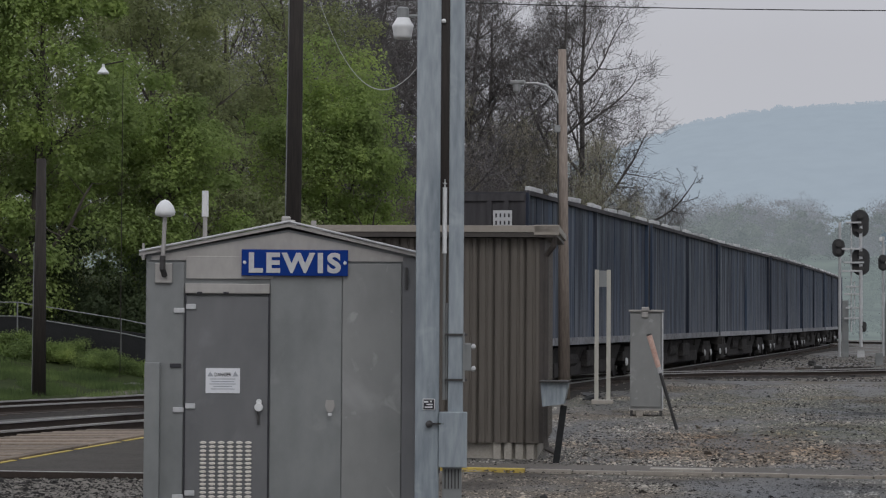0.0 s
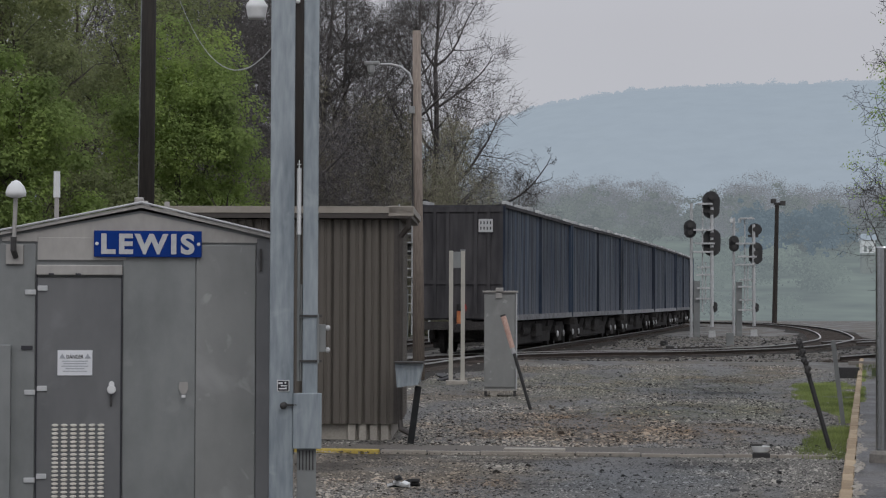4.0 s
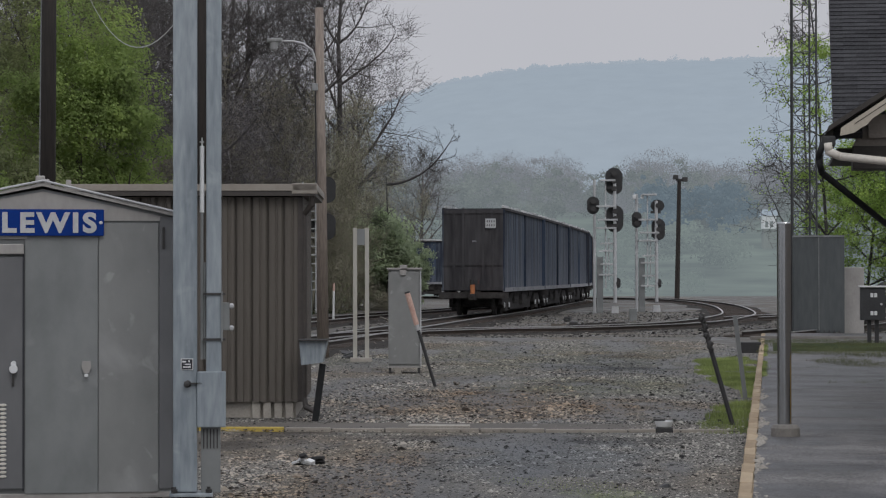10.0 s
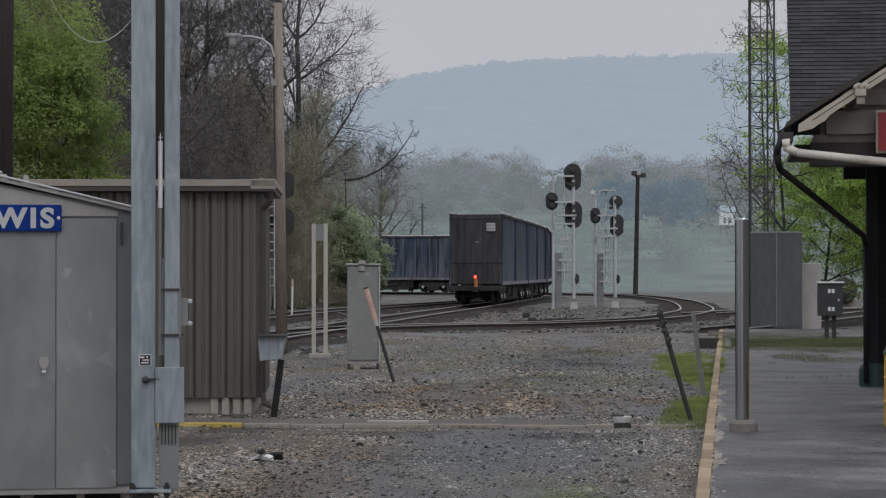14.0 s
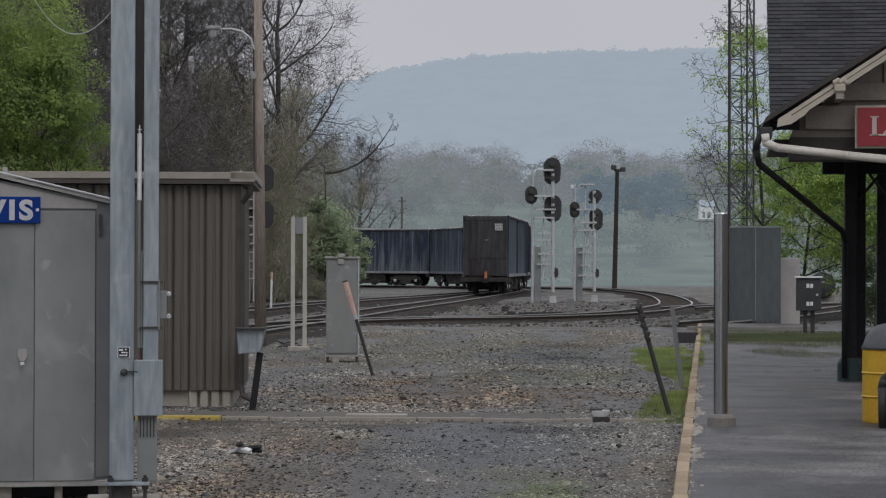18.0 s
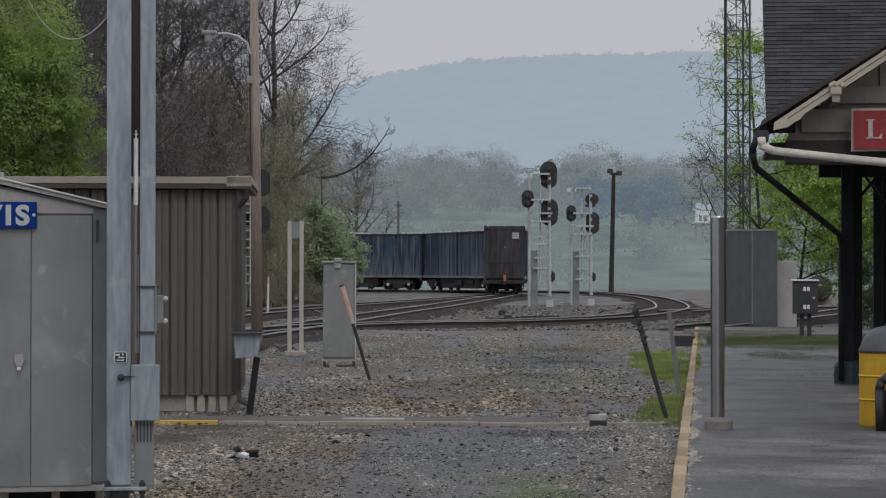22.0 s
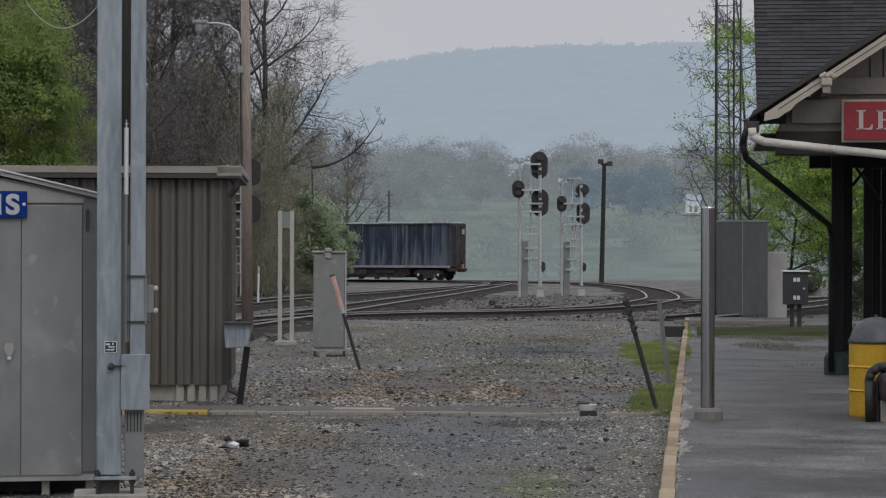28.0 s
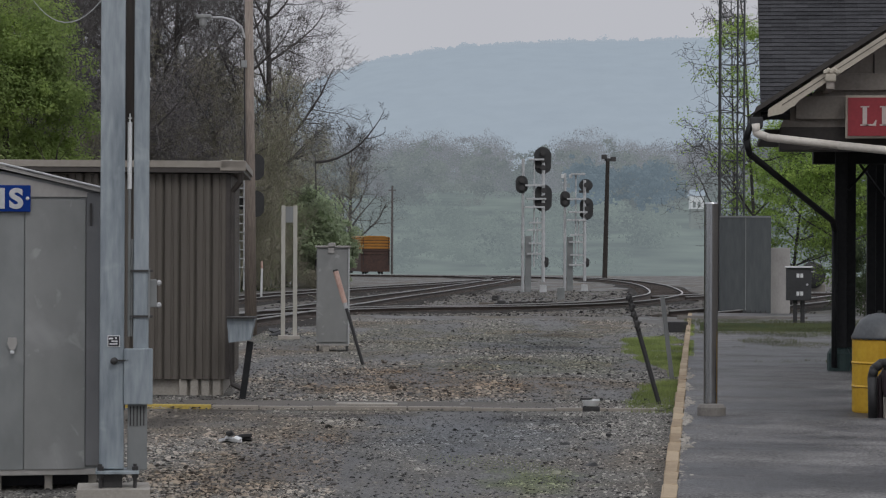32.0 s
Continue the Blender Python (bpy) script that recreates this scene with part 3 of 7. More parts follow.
def make_ground():
    xs = np.concatenate([np.linspace(-3000, -70, 14), np.linspace(-60, 60, 97), np.linspace(70, 3000, 14)])
    ys = np.concatenate([np.linspace(-3000, -20, 10), np.linspace(-10, 60, 71), np.linspace(62, 230, 85), np.linspace(240, 640, 41), np.linspace(700, 4000, 12)])
    v = [(x, y, ground_height(x, y)) for y in ys for x in xs]
    w = len(xs)
    f = [(j * w + i, j * w + i + 1, (j + 1) * w + i + 1, (j + 1) * w + i) for j in range(len(ys) - 1) for i in range(w - 1)]
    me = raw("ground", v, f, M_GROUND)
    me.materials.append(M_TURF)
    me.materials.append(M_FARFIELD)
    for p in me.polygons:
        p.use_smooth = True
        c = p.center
        # the far field takes the material with haze in its emission
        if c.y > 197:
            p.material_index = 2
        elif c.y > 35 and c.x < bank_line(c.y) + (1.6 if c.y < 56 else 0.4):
            p.material_index = 1
    return tagged(new("ground", me), "grey wet gravel yard with grassy bank", "ground", kind="structure")


make_ground()


def make_platform():
    bm = B()
    box(bm, (15.1, 14.5, 0.02), (30.0, 71.0, 0.26))
    plat = solid("pavement", bm, M_ASPHALT, "worn grey asphalt station platform with cracks", "platform", PLAT, kind="structure")
    # edge stones
    kinds = []
    for k in range(4):
        bm = B()
        box(bm, (0, 0, 0.0), (0.105, 0.905, 0.30), bevel=0.010)
        for v in bm.verts:
            v.co.x += RNG.uniform(-0.006, 0.006)
            v.co.z += RNG.uniform(-0.006, 0.006)
        kinds.append(mesh_of("edge_stone", bm, M_EDGE))
    for i in range(62):
        y = -7.0 + i * 0.915
        piece("edge_stone", kinds[i % 4], plat, pose(0.042 + RNG.uniform(-0.005, 0.005), y, 0.018 + RNG.uniform(-0.004, 0.004), 0, 0, RNG.uniform(-0.35, 0.35)))
    # grass at the platform's far end
    bm = B()
    box(bm, (4.6, 37.5, 0.088), (8.6, 6.0, 0.14))
    part("turf", bm, M_TURF, plat, "patchy grass over the platform end")
    return plat


platform = make_platform()


def make_walkway():
    m = pose(0, 26.5, 0, 0, 0, -4.0)
    bm = B()
    box(bm, (-1.2, 0.2, -0.02), (8.5, 1.15, 0.09))
    w = solid("walkway", bm, M_WALKWAY, "dusty crossing walkway between shed and platform", "walkway", m, kind="structure")
    x = -5.3
    lens = (3.12, 0.55, 0.62, 1.1, 0.75, 0.95, 0.6, 0.55)
    for i, ln in enumerate(lens):
        bm = B()
        box(bm, (0, 0, 0), (ln - 0.02, 0.05 if i else 0.08, 0.06), bevel=0.01)
        p = part("kerb_timber", bm, M_YELLOW if i == 0 else M_FASCIA, w)
        p.matrix_basis = pose(x + ln / 2, -0.42 - 0.02 * (i % 2), 0.018 if i == 0 else 0.016 - 0.008 * (i % 3 == 2), RNG.uniform(-2, 2), 0, RNG.uniform(-0.6, 0.6))
        x += ln
    bm = B()
    box(bm, (0, 0, 0), (0.72, 0.20, 0.03), bevel=0.008)
    part("plank", bm, M_CONC, w).matrix_basis = pose(-0.42, 0.05, 0.035, 0, 0, 2)
    return w


make_walkway()


# ---- tracks ----
def curve(pts, step=1.0):
    """A smooth run of points (Catmull-Rom) at even steps."""
    P = [np.array(p, float) for p in pts]
    P = [2 * P[0] - P[1]] + P + [2 * P[-1] - P[-2]]
    out = []
    for a, b, c, d in zip(P, P[1:], P[2:], P[3:]):
        for k in range(24):
            t = k / 24
            out.append(0.5 * (2 * b + (c - a) * t + (2 * a - 5 * b + 4 * c - d) * t * t + (3 * b - a - 3 * c + d) * t ** 3))
    out.append(P[-2])
    out = np.array(out)
    s = np.concatenate([[0], np.cumsum(np.linalg.norm(np.diff(out, axis=0), axis=1))])
    n = max(int(s[-1] / step), 2)
    q = np.linspace(0, s[-1], n)
    return np.stack([np.interp(q, s, out[:, 0]), np.interp(q, s, out[:, 1])], 1), q


LINE_B = [(-19, 2), (-13.4, 20), (-11.4, 28), (-9.95, 33.3), (-8.45, 38.5), (-5.66, 48), (-3.1, 67), (-0.6, 88), (1.5, 104), (4.6, 131), (6.55, 150), (6.9, 158), (6.3, 166), (4.2, 173), (-1.0, 178.5), (-8, 181), (-20, 184), (-60, 192), (-150, 206), (-300, 228)]
LINE_A = [(-9.0, 36.5), (-7.1, 45.5), (-5.2, 57), (-2.9, 66), (0.2, 70.9), (3.4, 73.2), (7.4, 80), (10.2, 91), (12.0, 103), (14.0, 128), (14.3, 150), (12.6, 165), (7.5, 174.5), (0, 180.5), (-9, 184), (-22, 187.5)]
LINE_C = [(-20.5, 20), (-15.6, 33), (-12.6, 41.2), (-10.9, 46), (-8.6, 62), (-6.0, 86), (-3.2, 104), (0.6, 122), (4.2, 140), (6.5, 152)]
LINE_D = [(10.6, 90), (13.5, 96), (18, 101), (26, 106), (44, 112)]
LINE_E = [(8.5, 66), (12.5, 76), (16, 86), (20.5, 100), (26, 118)]


def make_track(name, pts, label, stone=True, wide=2.1):
    c, s = curve(pts, 0.6)
    d = np.gradient(c, axis=0)
    d /= np.linalg.norm(d, axis=1)[:, None]
    nrm = np.stack([d[:, 1], -d[:, 0]], 1)
    root = thing(name, label, "railway track", Matrix(), kind="structure")

    def sweep(nm, off, prof, material):
        v, f = [], []
        k = len(prof)
        for p, n_ in zip(c, nrm):
            for a, z in prof:
                v.append((*(p + n_ * (off + a)), z))
        for i in range(len(c) - 1):
            for j in range(k):
                f.append((i * k + j, i * k + (j + 1) % k, (i + 1) * k + (j + 1) % k, (i + 1) * k + j))
        ob = new(nm, raw(nm, v, f, material))
        ob.parent = root
        return ob

    if stone:
        sweep("ballast_bed", 0, [(-wide, -0.03), (-1.25, 0.035), (1.25, 0.035), (wide, -0.03)], M_BALLAST)
    for off in (-0.7175, 0.7175):
        sweep("rail", off, [(-0.07, 0.02), (-0.07, 0.04), (-0.012, 0.06), (-0.012, 0.14), (-0.035, 0.145), (0.035, 0.145), (0.012, 0.14), (0.012, 0.06), (0.07, 0.04), (0.07, 0.02)], M_RAIL)
        sweep("rail_head", off, [(-0.036, 0.143), (-0.036, 0.170), (0.036, 0.170), (0.036, 0.143)], M_RAILTOP)
    v, f = [], []
    for i in range(0, len(c)):
        p, t_, n_ = c[i], d[i], nrm[i]
        w = 0.11 + RNG.uniform(-0.01, 0.01)
        b0 = len(v)
        for z in (-0.08, 0.045 + RNG.uniform(-0.008, 0.008)):
            for a, b in ((-1.28, -w), (1.28, -w), (1.28, w), (-1.28, w)):
                v.append((*(p + n_ * a + t_ * b), z))
        f += [(b0 + 4, b0 + 5, b0 + 6, b0 + 7), (b0, b0 + 1, b0 + 5, b0 + 4), (b0 + 1, b0 + 2, b0 + 6, b0 + 5), (b0 + 2, b0 + 3, b0 + 7, b0 + 6), (b0 + 3, b0, b0 + 4, b0 + 7)]
    t = new("sleepers", raw("sleepers", v, f, M_TIE))
    t.parent = root
    tagged(t, kind="stuff")
    return root


make_track("track_1", LINE_B, "rusty main track curving away from the yard", wide=2.8)
make_track("track_2", LINE_A, "rusty siding bending across the yard")
make_track("track_3", LINE_C, "rusty track along the wooded bank", wide=2.5)
make_track("track_4", LINE_D, "rusty spur joining the siding")
make_track("track_5", LINE_E, "rusty spur behind the platform")


# ---- train ----
M_LETTER = mat("letter_enamel", (0.42, 0.43, 0.44), (0.58, 0.59, 0.60), 3, 25, 0.5, 0, 0.02)
CAR = 17.2
M_CLAMP = mat("pale_lid_edge", (0.30, 0.305, 0.31), (0.56, 0.565, 0.57), 1.5, 12, 0.7, 0, 0.05, per_object=0.4)


def make_car():
    car = thing("container_wagon", "dark blue grimy container wagon on black bogies", "rail wagon", Matrix(), "wagons of the train")
    L, W, z0, z1 = 16.5, 2.5, 1.02, 4.36
    bm = B()
    box(bm, (0, L / 2, (z0 + z1) / 2), (W - 0.10, L - 0.10, z1 - z0))
    part("container", bm, M_BLUECAR, car, "corrugated dark blue container")
    me = None
    for sx in (-1, 1):
        for i in range(18):
            y = 0.45 + i * (L - 0.9) / 17
            if me is None:
                bm = B()
                box(bm, (0, 0, 0), (0.030, 0.44, z1 - z0 - 0.10))
                me = mesh_of("rib", bm, M_RIB)
            piece("rib", me, car, pose(sx * (W / 2 - 0.052 - 0.003 * (i % 3)), y + 0.05 * math.sin(i * 2.1), (z0 + z1) / 2))
    for sx in (-1, 1):
        bm = B()
        box(bm, (sx * (W / 2 + 0.01), L / 2, z0 + 0.05), (0.10, L, 0.17))
        part("side_sill", bm, M_SILL, car, "pale dirty side sill")
        bm = B()
        box(bm, (sx * (W / 2 - 0.02), L / 2, z1), (0.12, L, 0.10))
        part("top_rail", bm, M_CAREND, car)
        for yb in (0.06, L / 2, L - 0.06):
            bm = B()
            box(bm, (sx * (W / 2 - 0.01), yb, (z0 + z1) / 2), (0.10, 0.13 if yb != L / 2 else 0.07, z1 - z0))
            part("corner_post", bm, M_RIB, car)
        bm = B()
        box(bm, (0, 0, 0), (0.13, 1.35, 0.12), bevel=0.02)
        cm = mesh_of("lid_clamp", bm, M_CLAMP)
        for i in range(7):
            piece("lid_clamp", cm, car, pose(sx * (W / 2 - 0.06), 1.0 + i * (L - 2.0) / 6 + 0.25 * math.sin(i * 2.3), z1 + 0.10 + 0.02 * math.sin(i * 4.1), 1.2 * math.sin(i * 3.7), 0, 0))
    for y, s in ((0.0, 1), (L, -1)):
        bm = B()
        box(bm, (0, y + s * 0.03, (z0 + z1) / 2), (W - 0.06, 0.10, z1 - z0 - 0.02))
        wall_ = part("end_wall", bm, M_CAREND, car, "grimy near-black ribbed end wall")
        for x in (-0.8, -0.42, 0.42, 0.8):
            bm = B()
            box(bm, (x, y - s * 0.04, (z0 + z1) / 2), (0.10, 0.06, z1 - z0 - 0.3))
            part("end_rib", bm, M_CAREND, wall_)
        for z in (z0 + 0.1, z0 + 1.1, z1 - 0.12):
            bm = B()
            box(bm, (0, y - s * 0.038, z), (W - 0.1, 0.05, 0.12))
            part("end_beam", bm, M_CAREND, wall_)
    bm = B()
    box(bm, (0, L / 2, z1 - 0.02), (W - 0.2, L - 0.2, 0.1))
    part("lid", bm, M_CAREND, car)
    bm = B()
    box(bm, (0, L / 2, 0.86), (0.6, L + 0.1, 0.30))
    box(bm, (0, 0.05, 0.84), (2.86, 0.22, 0.24))
    box(bm, (0, L - 0.05, 0.84), (2.86, 0.22, 0.24))
    for y in (5.0, 8.0, 11.0):
        box(bm, (0, y, 0.84), (2.3, 0.2, 0.22))
    part("underframe", bm, M_TRUCK, car)
    bm = B()
    prism(bm, [(-1.12, 0.92), (1.12, 0.92), (0.95, 0.36), (-0.95, 0.36)], 3.7, 12.8)
    part("belly_tray", bm, M_TRUCK, car)
    for sx in (-1, 1):
        bm = B()
        box(bm, (sx * 1.0, 8.2, 0.62), (0.42, 1.5, 0.42), bevel=0.04)
        part("equipment_box", bm, M_TRUCK, car)
        bm = B()
        rod(bm, (sx * 0.95, 5.0, 0.62), (sx * 0.95, 6.6, 0.62), 0.2, 0.2, 12)
        part("air_tank", bm, M_TRUCK, car)
    for y in (-0.30, L + 0.30):
        bm = B()
        box(bm, (0, y, 0.78), (0.26, 0.62, 0.26), bevel=0.03)
        part("coupler", bm, M_TRUCK, car)
    for sx in (-1, 1):
        bm = B()
        box(bm, (sx * 0.98, 8.2, 0.38), (0.12, 8.2, 0.34), bevel=0.03)
        part("brake_rigging", bm, M_TRUCK, car)
    for yb in (2.0, L - 2.0):
        bm = B()
        for sx in (-1, 1):
            box(bm, (sx * 1.02, yb, 0.58), (0.18, 2.5, 0.26), bevel=0.03)
            box(bm, (sx * 1.02, yb, 0.42), (0.2, 0.95, 0.52), bevel=0.03)
            for k in (-0.16, 0.0, 0.16):
                rod(bm, (sx * 1.03, yb + k, 0.32), (sx * 1.03, yb + k, 0.60), 0.07, 0.07, 8)
        box(bm, (0, yb, 0.66), (2.2, 1.9, 0.36))
        bogie = part("bogie", bm, M_TRUCK, car)
        for k in (-0.86, 0.86):
            bm = B()
            for sx in (-1, 1):
                rod(bm, (sx * 0.65, yb + k, 0.43), (sx * 0.80, yb + k, 0.43), 0.42, 0.42, 20)
                rod(bm, (sx * 0.80, yb + k, 0.43), (sx * 1.14, yb + k, 0.43), 0.11, 0.10, 10)
            rod(bm, (-0.7, yb + k, 0.43), (0.7, yb + k, 0.43), 0.09, 0.09, 8)
            part("wheelset", bm, M_TRUCK, bogie)
            for sx in (-1, 1):
                bm = B()
                rod(bm, (sx * 1.13, yb + k, 0.43), (sx * 1.17, yb + k, 0.43), 0.12, 0.09, 10)
                part("axle_cap", bm, M_CLAMP, bogie)
    # number panel high on the rear end, its digits as bars
    bm = B()
    box(bm, (0.72, -0.085, 3.78), (0.42, 0.02, 0.38))
    pl = part("number_panel", bm, M_LETTER, car, "white number panel with dark bars")
    for r, z in enumerate((3.86, 3.70)):
        for i in range(4):
            bm = B()
            box(bm, (0.58 + i * 0.095, -0.098, z), (0.035, 0.012, 0.085))
            part("bar", bm, M_INK, pl)
    bm = B()
    box(bm, (0.05, -0.09, 3.05), (0.16, 0.02, 0.06))
    part("stencil_mark", bm, M_SILL, car)
    return car


first_car = make_car()
cars = [first_car] + [copy_thing(first_car, pose(0, 30 * k, 0)) for k in range(1, 12)]
bm = B()
lathe(bm, [(0.08, 0.0), (0.095, 0.03), (0.095, 0.34), (0.07, 0.38)], 12, pose(0.02, -0.42, 0.92))
box(bm, (0.02, -0.42, 0.86), (0.18, 0.16, 0.14), bevel=0.02)
part("end_marker", bm, M_ORANGE, first_car, "orange end-of-train marker lamp on the coupler")
# the marker's flashing lamp turns: a black hood with one red lens
M_REDLENS = mat("red_lamp_lens", (0.55, 0.03, 0.01), (0.65, 0.05, 0.02), 4, 20, 0.3, 0, 0)
M_REDLENS.node_tree.nodes["Principled BSDF"].inputs["Emission Color"].default_value = (1.0, 0.025, 0.012, 1)
M_REDLENS.node_tree.nodes["Principled BSDF"].inputs["Emission Strength"].default_value = 12.0
BEACON = (0.02, -0.42, 1.38)
bm = B()
lathe(bm, [(0.09, -0.10), (0.10, -0.09), (0.10, 0.09), (0.09, 0.10)], 16)
for k in (-1, 1):
    box(bm, (k * 0.085, -0.15, 0), (0.015, 0.18, 0.18))
beacon = part("flasher", bm, M_BLACK, first_car, "turning black lamp head with one red lens")
beacon.matrix_basis = pose(*BEACON)
bm = B()
lathe(bm, [(0.07, 0.0), (0.065, 0.02), (0.03, 0.03)], 14, pose(0, -0.098, 0, 90))
part("lens", bm, M_REDLENS, beacon, "glowing red lens")
PATH_B, S_B = curve(LINE_B, 0.25)


def at_s(s):
    return np.array([np.interp(s, S_B, PATH_B[:, 0]), np.interp(s, S_B, PATH_B[:, 1])])


def s_near(x, y):
    return float(S_B[np.argmin(np.hypot(PATH_B[:, 0] - x, PATH_B[:, 1] - y))])


TAIL = [(0, s_near(-5.45, 49.3)), (4, s_near(-3.2, 66.2)), (9, s_near(-0.6, 88)), (13, s_near(1.5, 104.5)), (19, s_near(4.6, 131)), (25, s_near(6.9, 158)), (28, s_near(3.8, 173.4)), (30, s_near(0.1, 177.6)), (31, s_near(-2.45, 179.2)), (32, s_near(-6.6, 180.6))]


def motions():
    tt = [k * 0.5 for k in range(65)]
    ts_, ss = zip(*TAIL)
    # smooth the tail's way through its known places
    m = np.gradient(np.array(ss), np.array(ts_))
    for k, car in enumerate(cars):
        rows = []
        for t in tt:
            i = min(max(int(np.searchsorted(ts_, t, side="right")) - 1, 0), len(ts_) - 2)
            h = ts_[i + 1] - ts_[i]
            u = (t - ts_[i]) / h
            s = (2 * u ** 3 - 3 * u ** 2 + 1) * ss[i] + (u ** 3 - 2 * u ** 2 + u) * h * m[i] + (-2 * u ** 3 + 3 * u ** 2) * ss[i + 1] + (u ** 3 - u ** 2) * h * m[i + 1]
            s += k * CAR
            a, b = at_s(s + 2.0), at_s(s + 14.5)
            d = (b - a) / np.linalg.norm(b - a)
            o = a - d * 2.0
            rows.append((t, pose(o[0], o[1], 0.165, 0, 0, math.degrees(math.atan2(-d[0], d[1])))))
        walk(car, rows)
        if k == 0:
            turned = [math.degrees(r[1].to_euler().z) for r in rows]
    # the flasher turns once in 1.4545 s, its lens towards the yard at 14.05 s
    walk(beacon, [(j * 0.2, pose(*BEACON, 0, 0, (j * 0.2 - 14.05) / 1.4545 * 360 - float(np.interp(j * 0.2, tt, turned)))) for j in range(161)])


# ---- signal house ----
def make_house():
    h = thing("signal_house", "grey aluminium railway signal house with blue name sign", "equipment shed", pose(-3.305, 17.0, 0, 0, 0, 10.0))
    W, D_, z0, ze, zp = 1.03, 2.2, 0.165, 2.28, 2.49
    bm = B()
    prism(bm, [(-W, z0), (W, z0), (W, ze - 0.02), (0.05, zp - 0.03), (-W, ze - 0.02)], 0.0, D_)
    part("body", bm, M_ALU, h)
    # front sheets
    for x0, x1, m_ in ((-0.085, 0.46, M_ALU), (0.466, 0.915, M_ALU2)):
        bm = B()
        box(bm, ((x0 + x1) / 2, -0.012, (z0 + 2.20) / 2), (x1 - x0, 0.02, 2.20 - z0), bevel=0.003)
        part("panel", bm, m_, h)
    bm = B()
    box(bm, (0.972, -0.004, (z0 + ze) / 2), (0.105, 0.03, ze - z0 - 0.04), bevel=0.01)
    part("corner_trim", bm, M_ALUDOOR, h)
    bm = B()
    box(bm, (-0.88, -0.008, (z0 + 2.2) / 2), (0.28, 0.02, 2.2 - z0), bevel=0.003)
    part("panel", bm, M_ALU, h)
    bm = B()
    box(bm, (-0.972, -0.05, (z0 + 1.44) / 2), (0.115, 0.09, 1.44 - z0), bevel=0.006)
    part("cable_cover", bm, M_ALU, h)
    bm = B()
    prism(bm, [(-0.99, ze - 0.06), (0.97, ze - 0.06), (0.97, ze - 0.03), (0.05, zp - 0.05), (-0.99, ze - 0.03)], -0.018, 0.0)
    part("gable_panel", bm, M_ALUBRIGHT, h)
    bm = B()
    box(bm, (-0.395, -0.014, 2.165), (0.66, 0.02, 0.17), bevel=0.003)
    part("lintel_panel", bm, M_ALUBRIGHT, h)
    # roof
    bm = B()
    for x0, xa, s in ((-W - 0.05, 0.05, 1), (W + 0.03, 0.05, -1)):
        prism(bm, [(x0, ze - 0.030), (x0, ze - 0.005), (xa, zp + 0.015), (xa, zp - 0.010)], -0.06, D_ + 0.05)
    part("roof", bm, M_ALUBRIGHT, h, "low-pitched bright metal roof")
    bm = B()
    rod(bm, (-W - 0.05, -0.07, ze + 0.005), (0.05, -0.07, zp + 0.03), 0.009, 0.009, 8)
    rod(bm, (W + 0.03, -0.07, ze + 0.005), (0.05, -0.07, zp + 0.03), 0.009, 0.009, 8)
    part("roof_trim", bm, M_SIGPIPE, h)
    bm = B()
    box(bm, (0.05, D_ * 0.4, zp + 0.02), (0.10, D_ * 0.8, 0.05), bevel=0.01)
    box(bm, (0.03, 0.02, zp + 0.045), (0.07, 0.10, 0.05), bevel=0.01)
    box(bm, (0.24, 0.25, zp + 0.01), (0.04, 0.04, 0.08))
    part("ridge_cap", bm, M_ALUBRIGHT, h)
    # door
    bm = B()
    box(bm, (-0.41, -0.022, 1.075), (0.625, 0.035, 1.74), bevel=0.005)
    door = part("door", bm, M_ALUDOOR, h, "grey sheet-metal door with louvre vents")
    bm = B()
    box(bm, (-0.41, -0.035, 2.005), (0.64, 0.06, 0.075), bevel=0.006)
    part("drip_cap", bm, M_ALUBRIGHT, door)
    for x in (-0.62, -0.42):
        bm = B()
        box(bm, (x, -0.066, 1.973), (0.04, 0.02, 0.014))
        part("cap_screw", bm, M_INK, door)
    bm = B()
    for x, z, s in ((-0.7275, 1.08, 1.85), (-0.094, 1.08, 1.78)):
        box(bm, (x, -0.028, z), (0.011, 0.03, s))
    part("door_gap", bm, M_INK, door)
    for z in (1.855, 1.10, 0.44):
        bm = B()
        box(bm, (-0.685, -0.046, z + 0.012), (0.075, 0.02, 0.04), bevel=0.006)
        box(bm, (-0.775, -0.026, z - 0.018), (0.085, 0.02, 0.038), bevel=0.006)
        part("hinge", bm, M_LETTER, door)
    vent = B()
    lathe(vent, [(0.0265, 0.0), (0.026, 0.006), (0.019, 0.013)], 10, Matrix.Rotation(radians(90), 4, "X") @ Matrix.Diagonal((1, 0.43, 1, 1)))
    vm = mesh_of("vent_slot", vent, M_LOUVRE)
    for i in range(6):
        for k in range(18):
            piece("vent_slot", vm, door, pose(-0.585 + i * 0.0685, -0.040, 0.835 - k * 0.0315))
    bm = B()
    box(bm, (-0.44, -0.044, 1.305), (0.26, 0.008, 0.19))
    notice = part("notice", bm, M_PAPER, door, "weathered white danger notice")
    t = new("lettering", text_mesh("lettering", "DANGER", 0.04, 0.002, M_INK, 0.125))
    t.parent = notice
    t.matrix_basis = pose(-0.44, -0.050, 1.352)
    bm = B()
    for k, w in enumerate((0.19, 0.17, 0.2, 0.14, 0.18)):
        box(bm, (-0.44, -0.049, 1.318 - k * 0.019), (w, 0.003, 0.006))
    part("text_bar", bm, M_INKGREY, notice)
    for x in (-0.535, -0.345):
        bm = B()
        prism(bm, [(x - 0.022, 1.338), (x + 0.022, 1.338), (x, 1.376)], -0.051, -0.048)
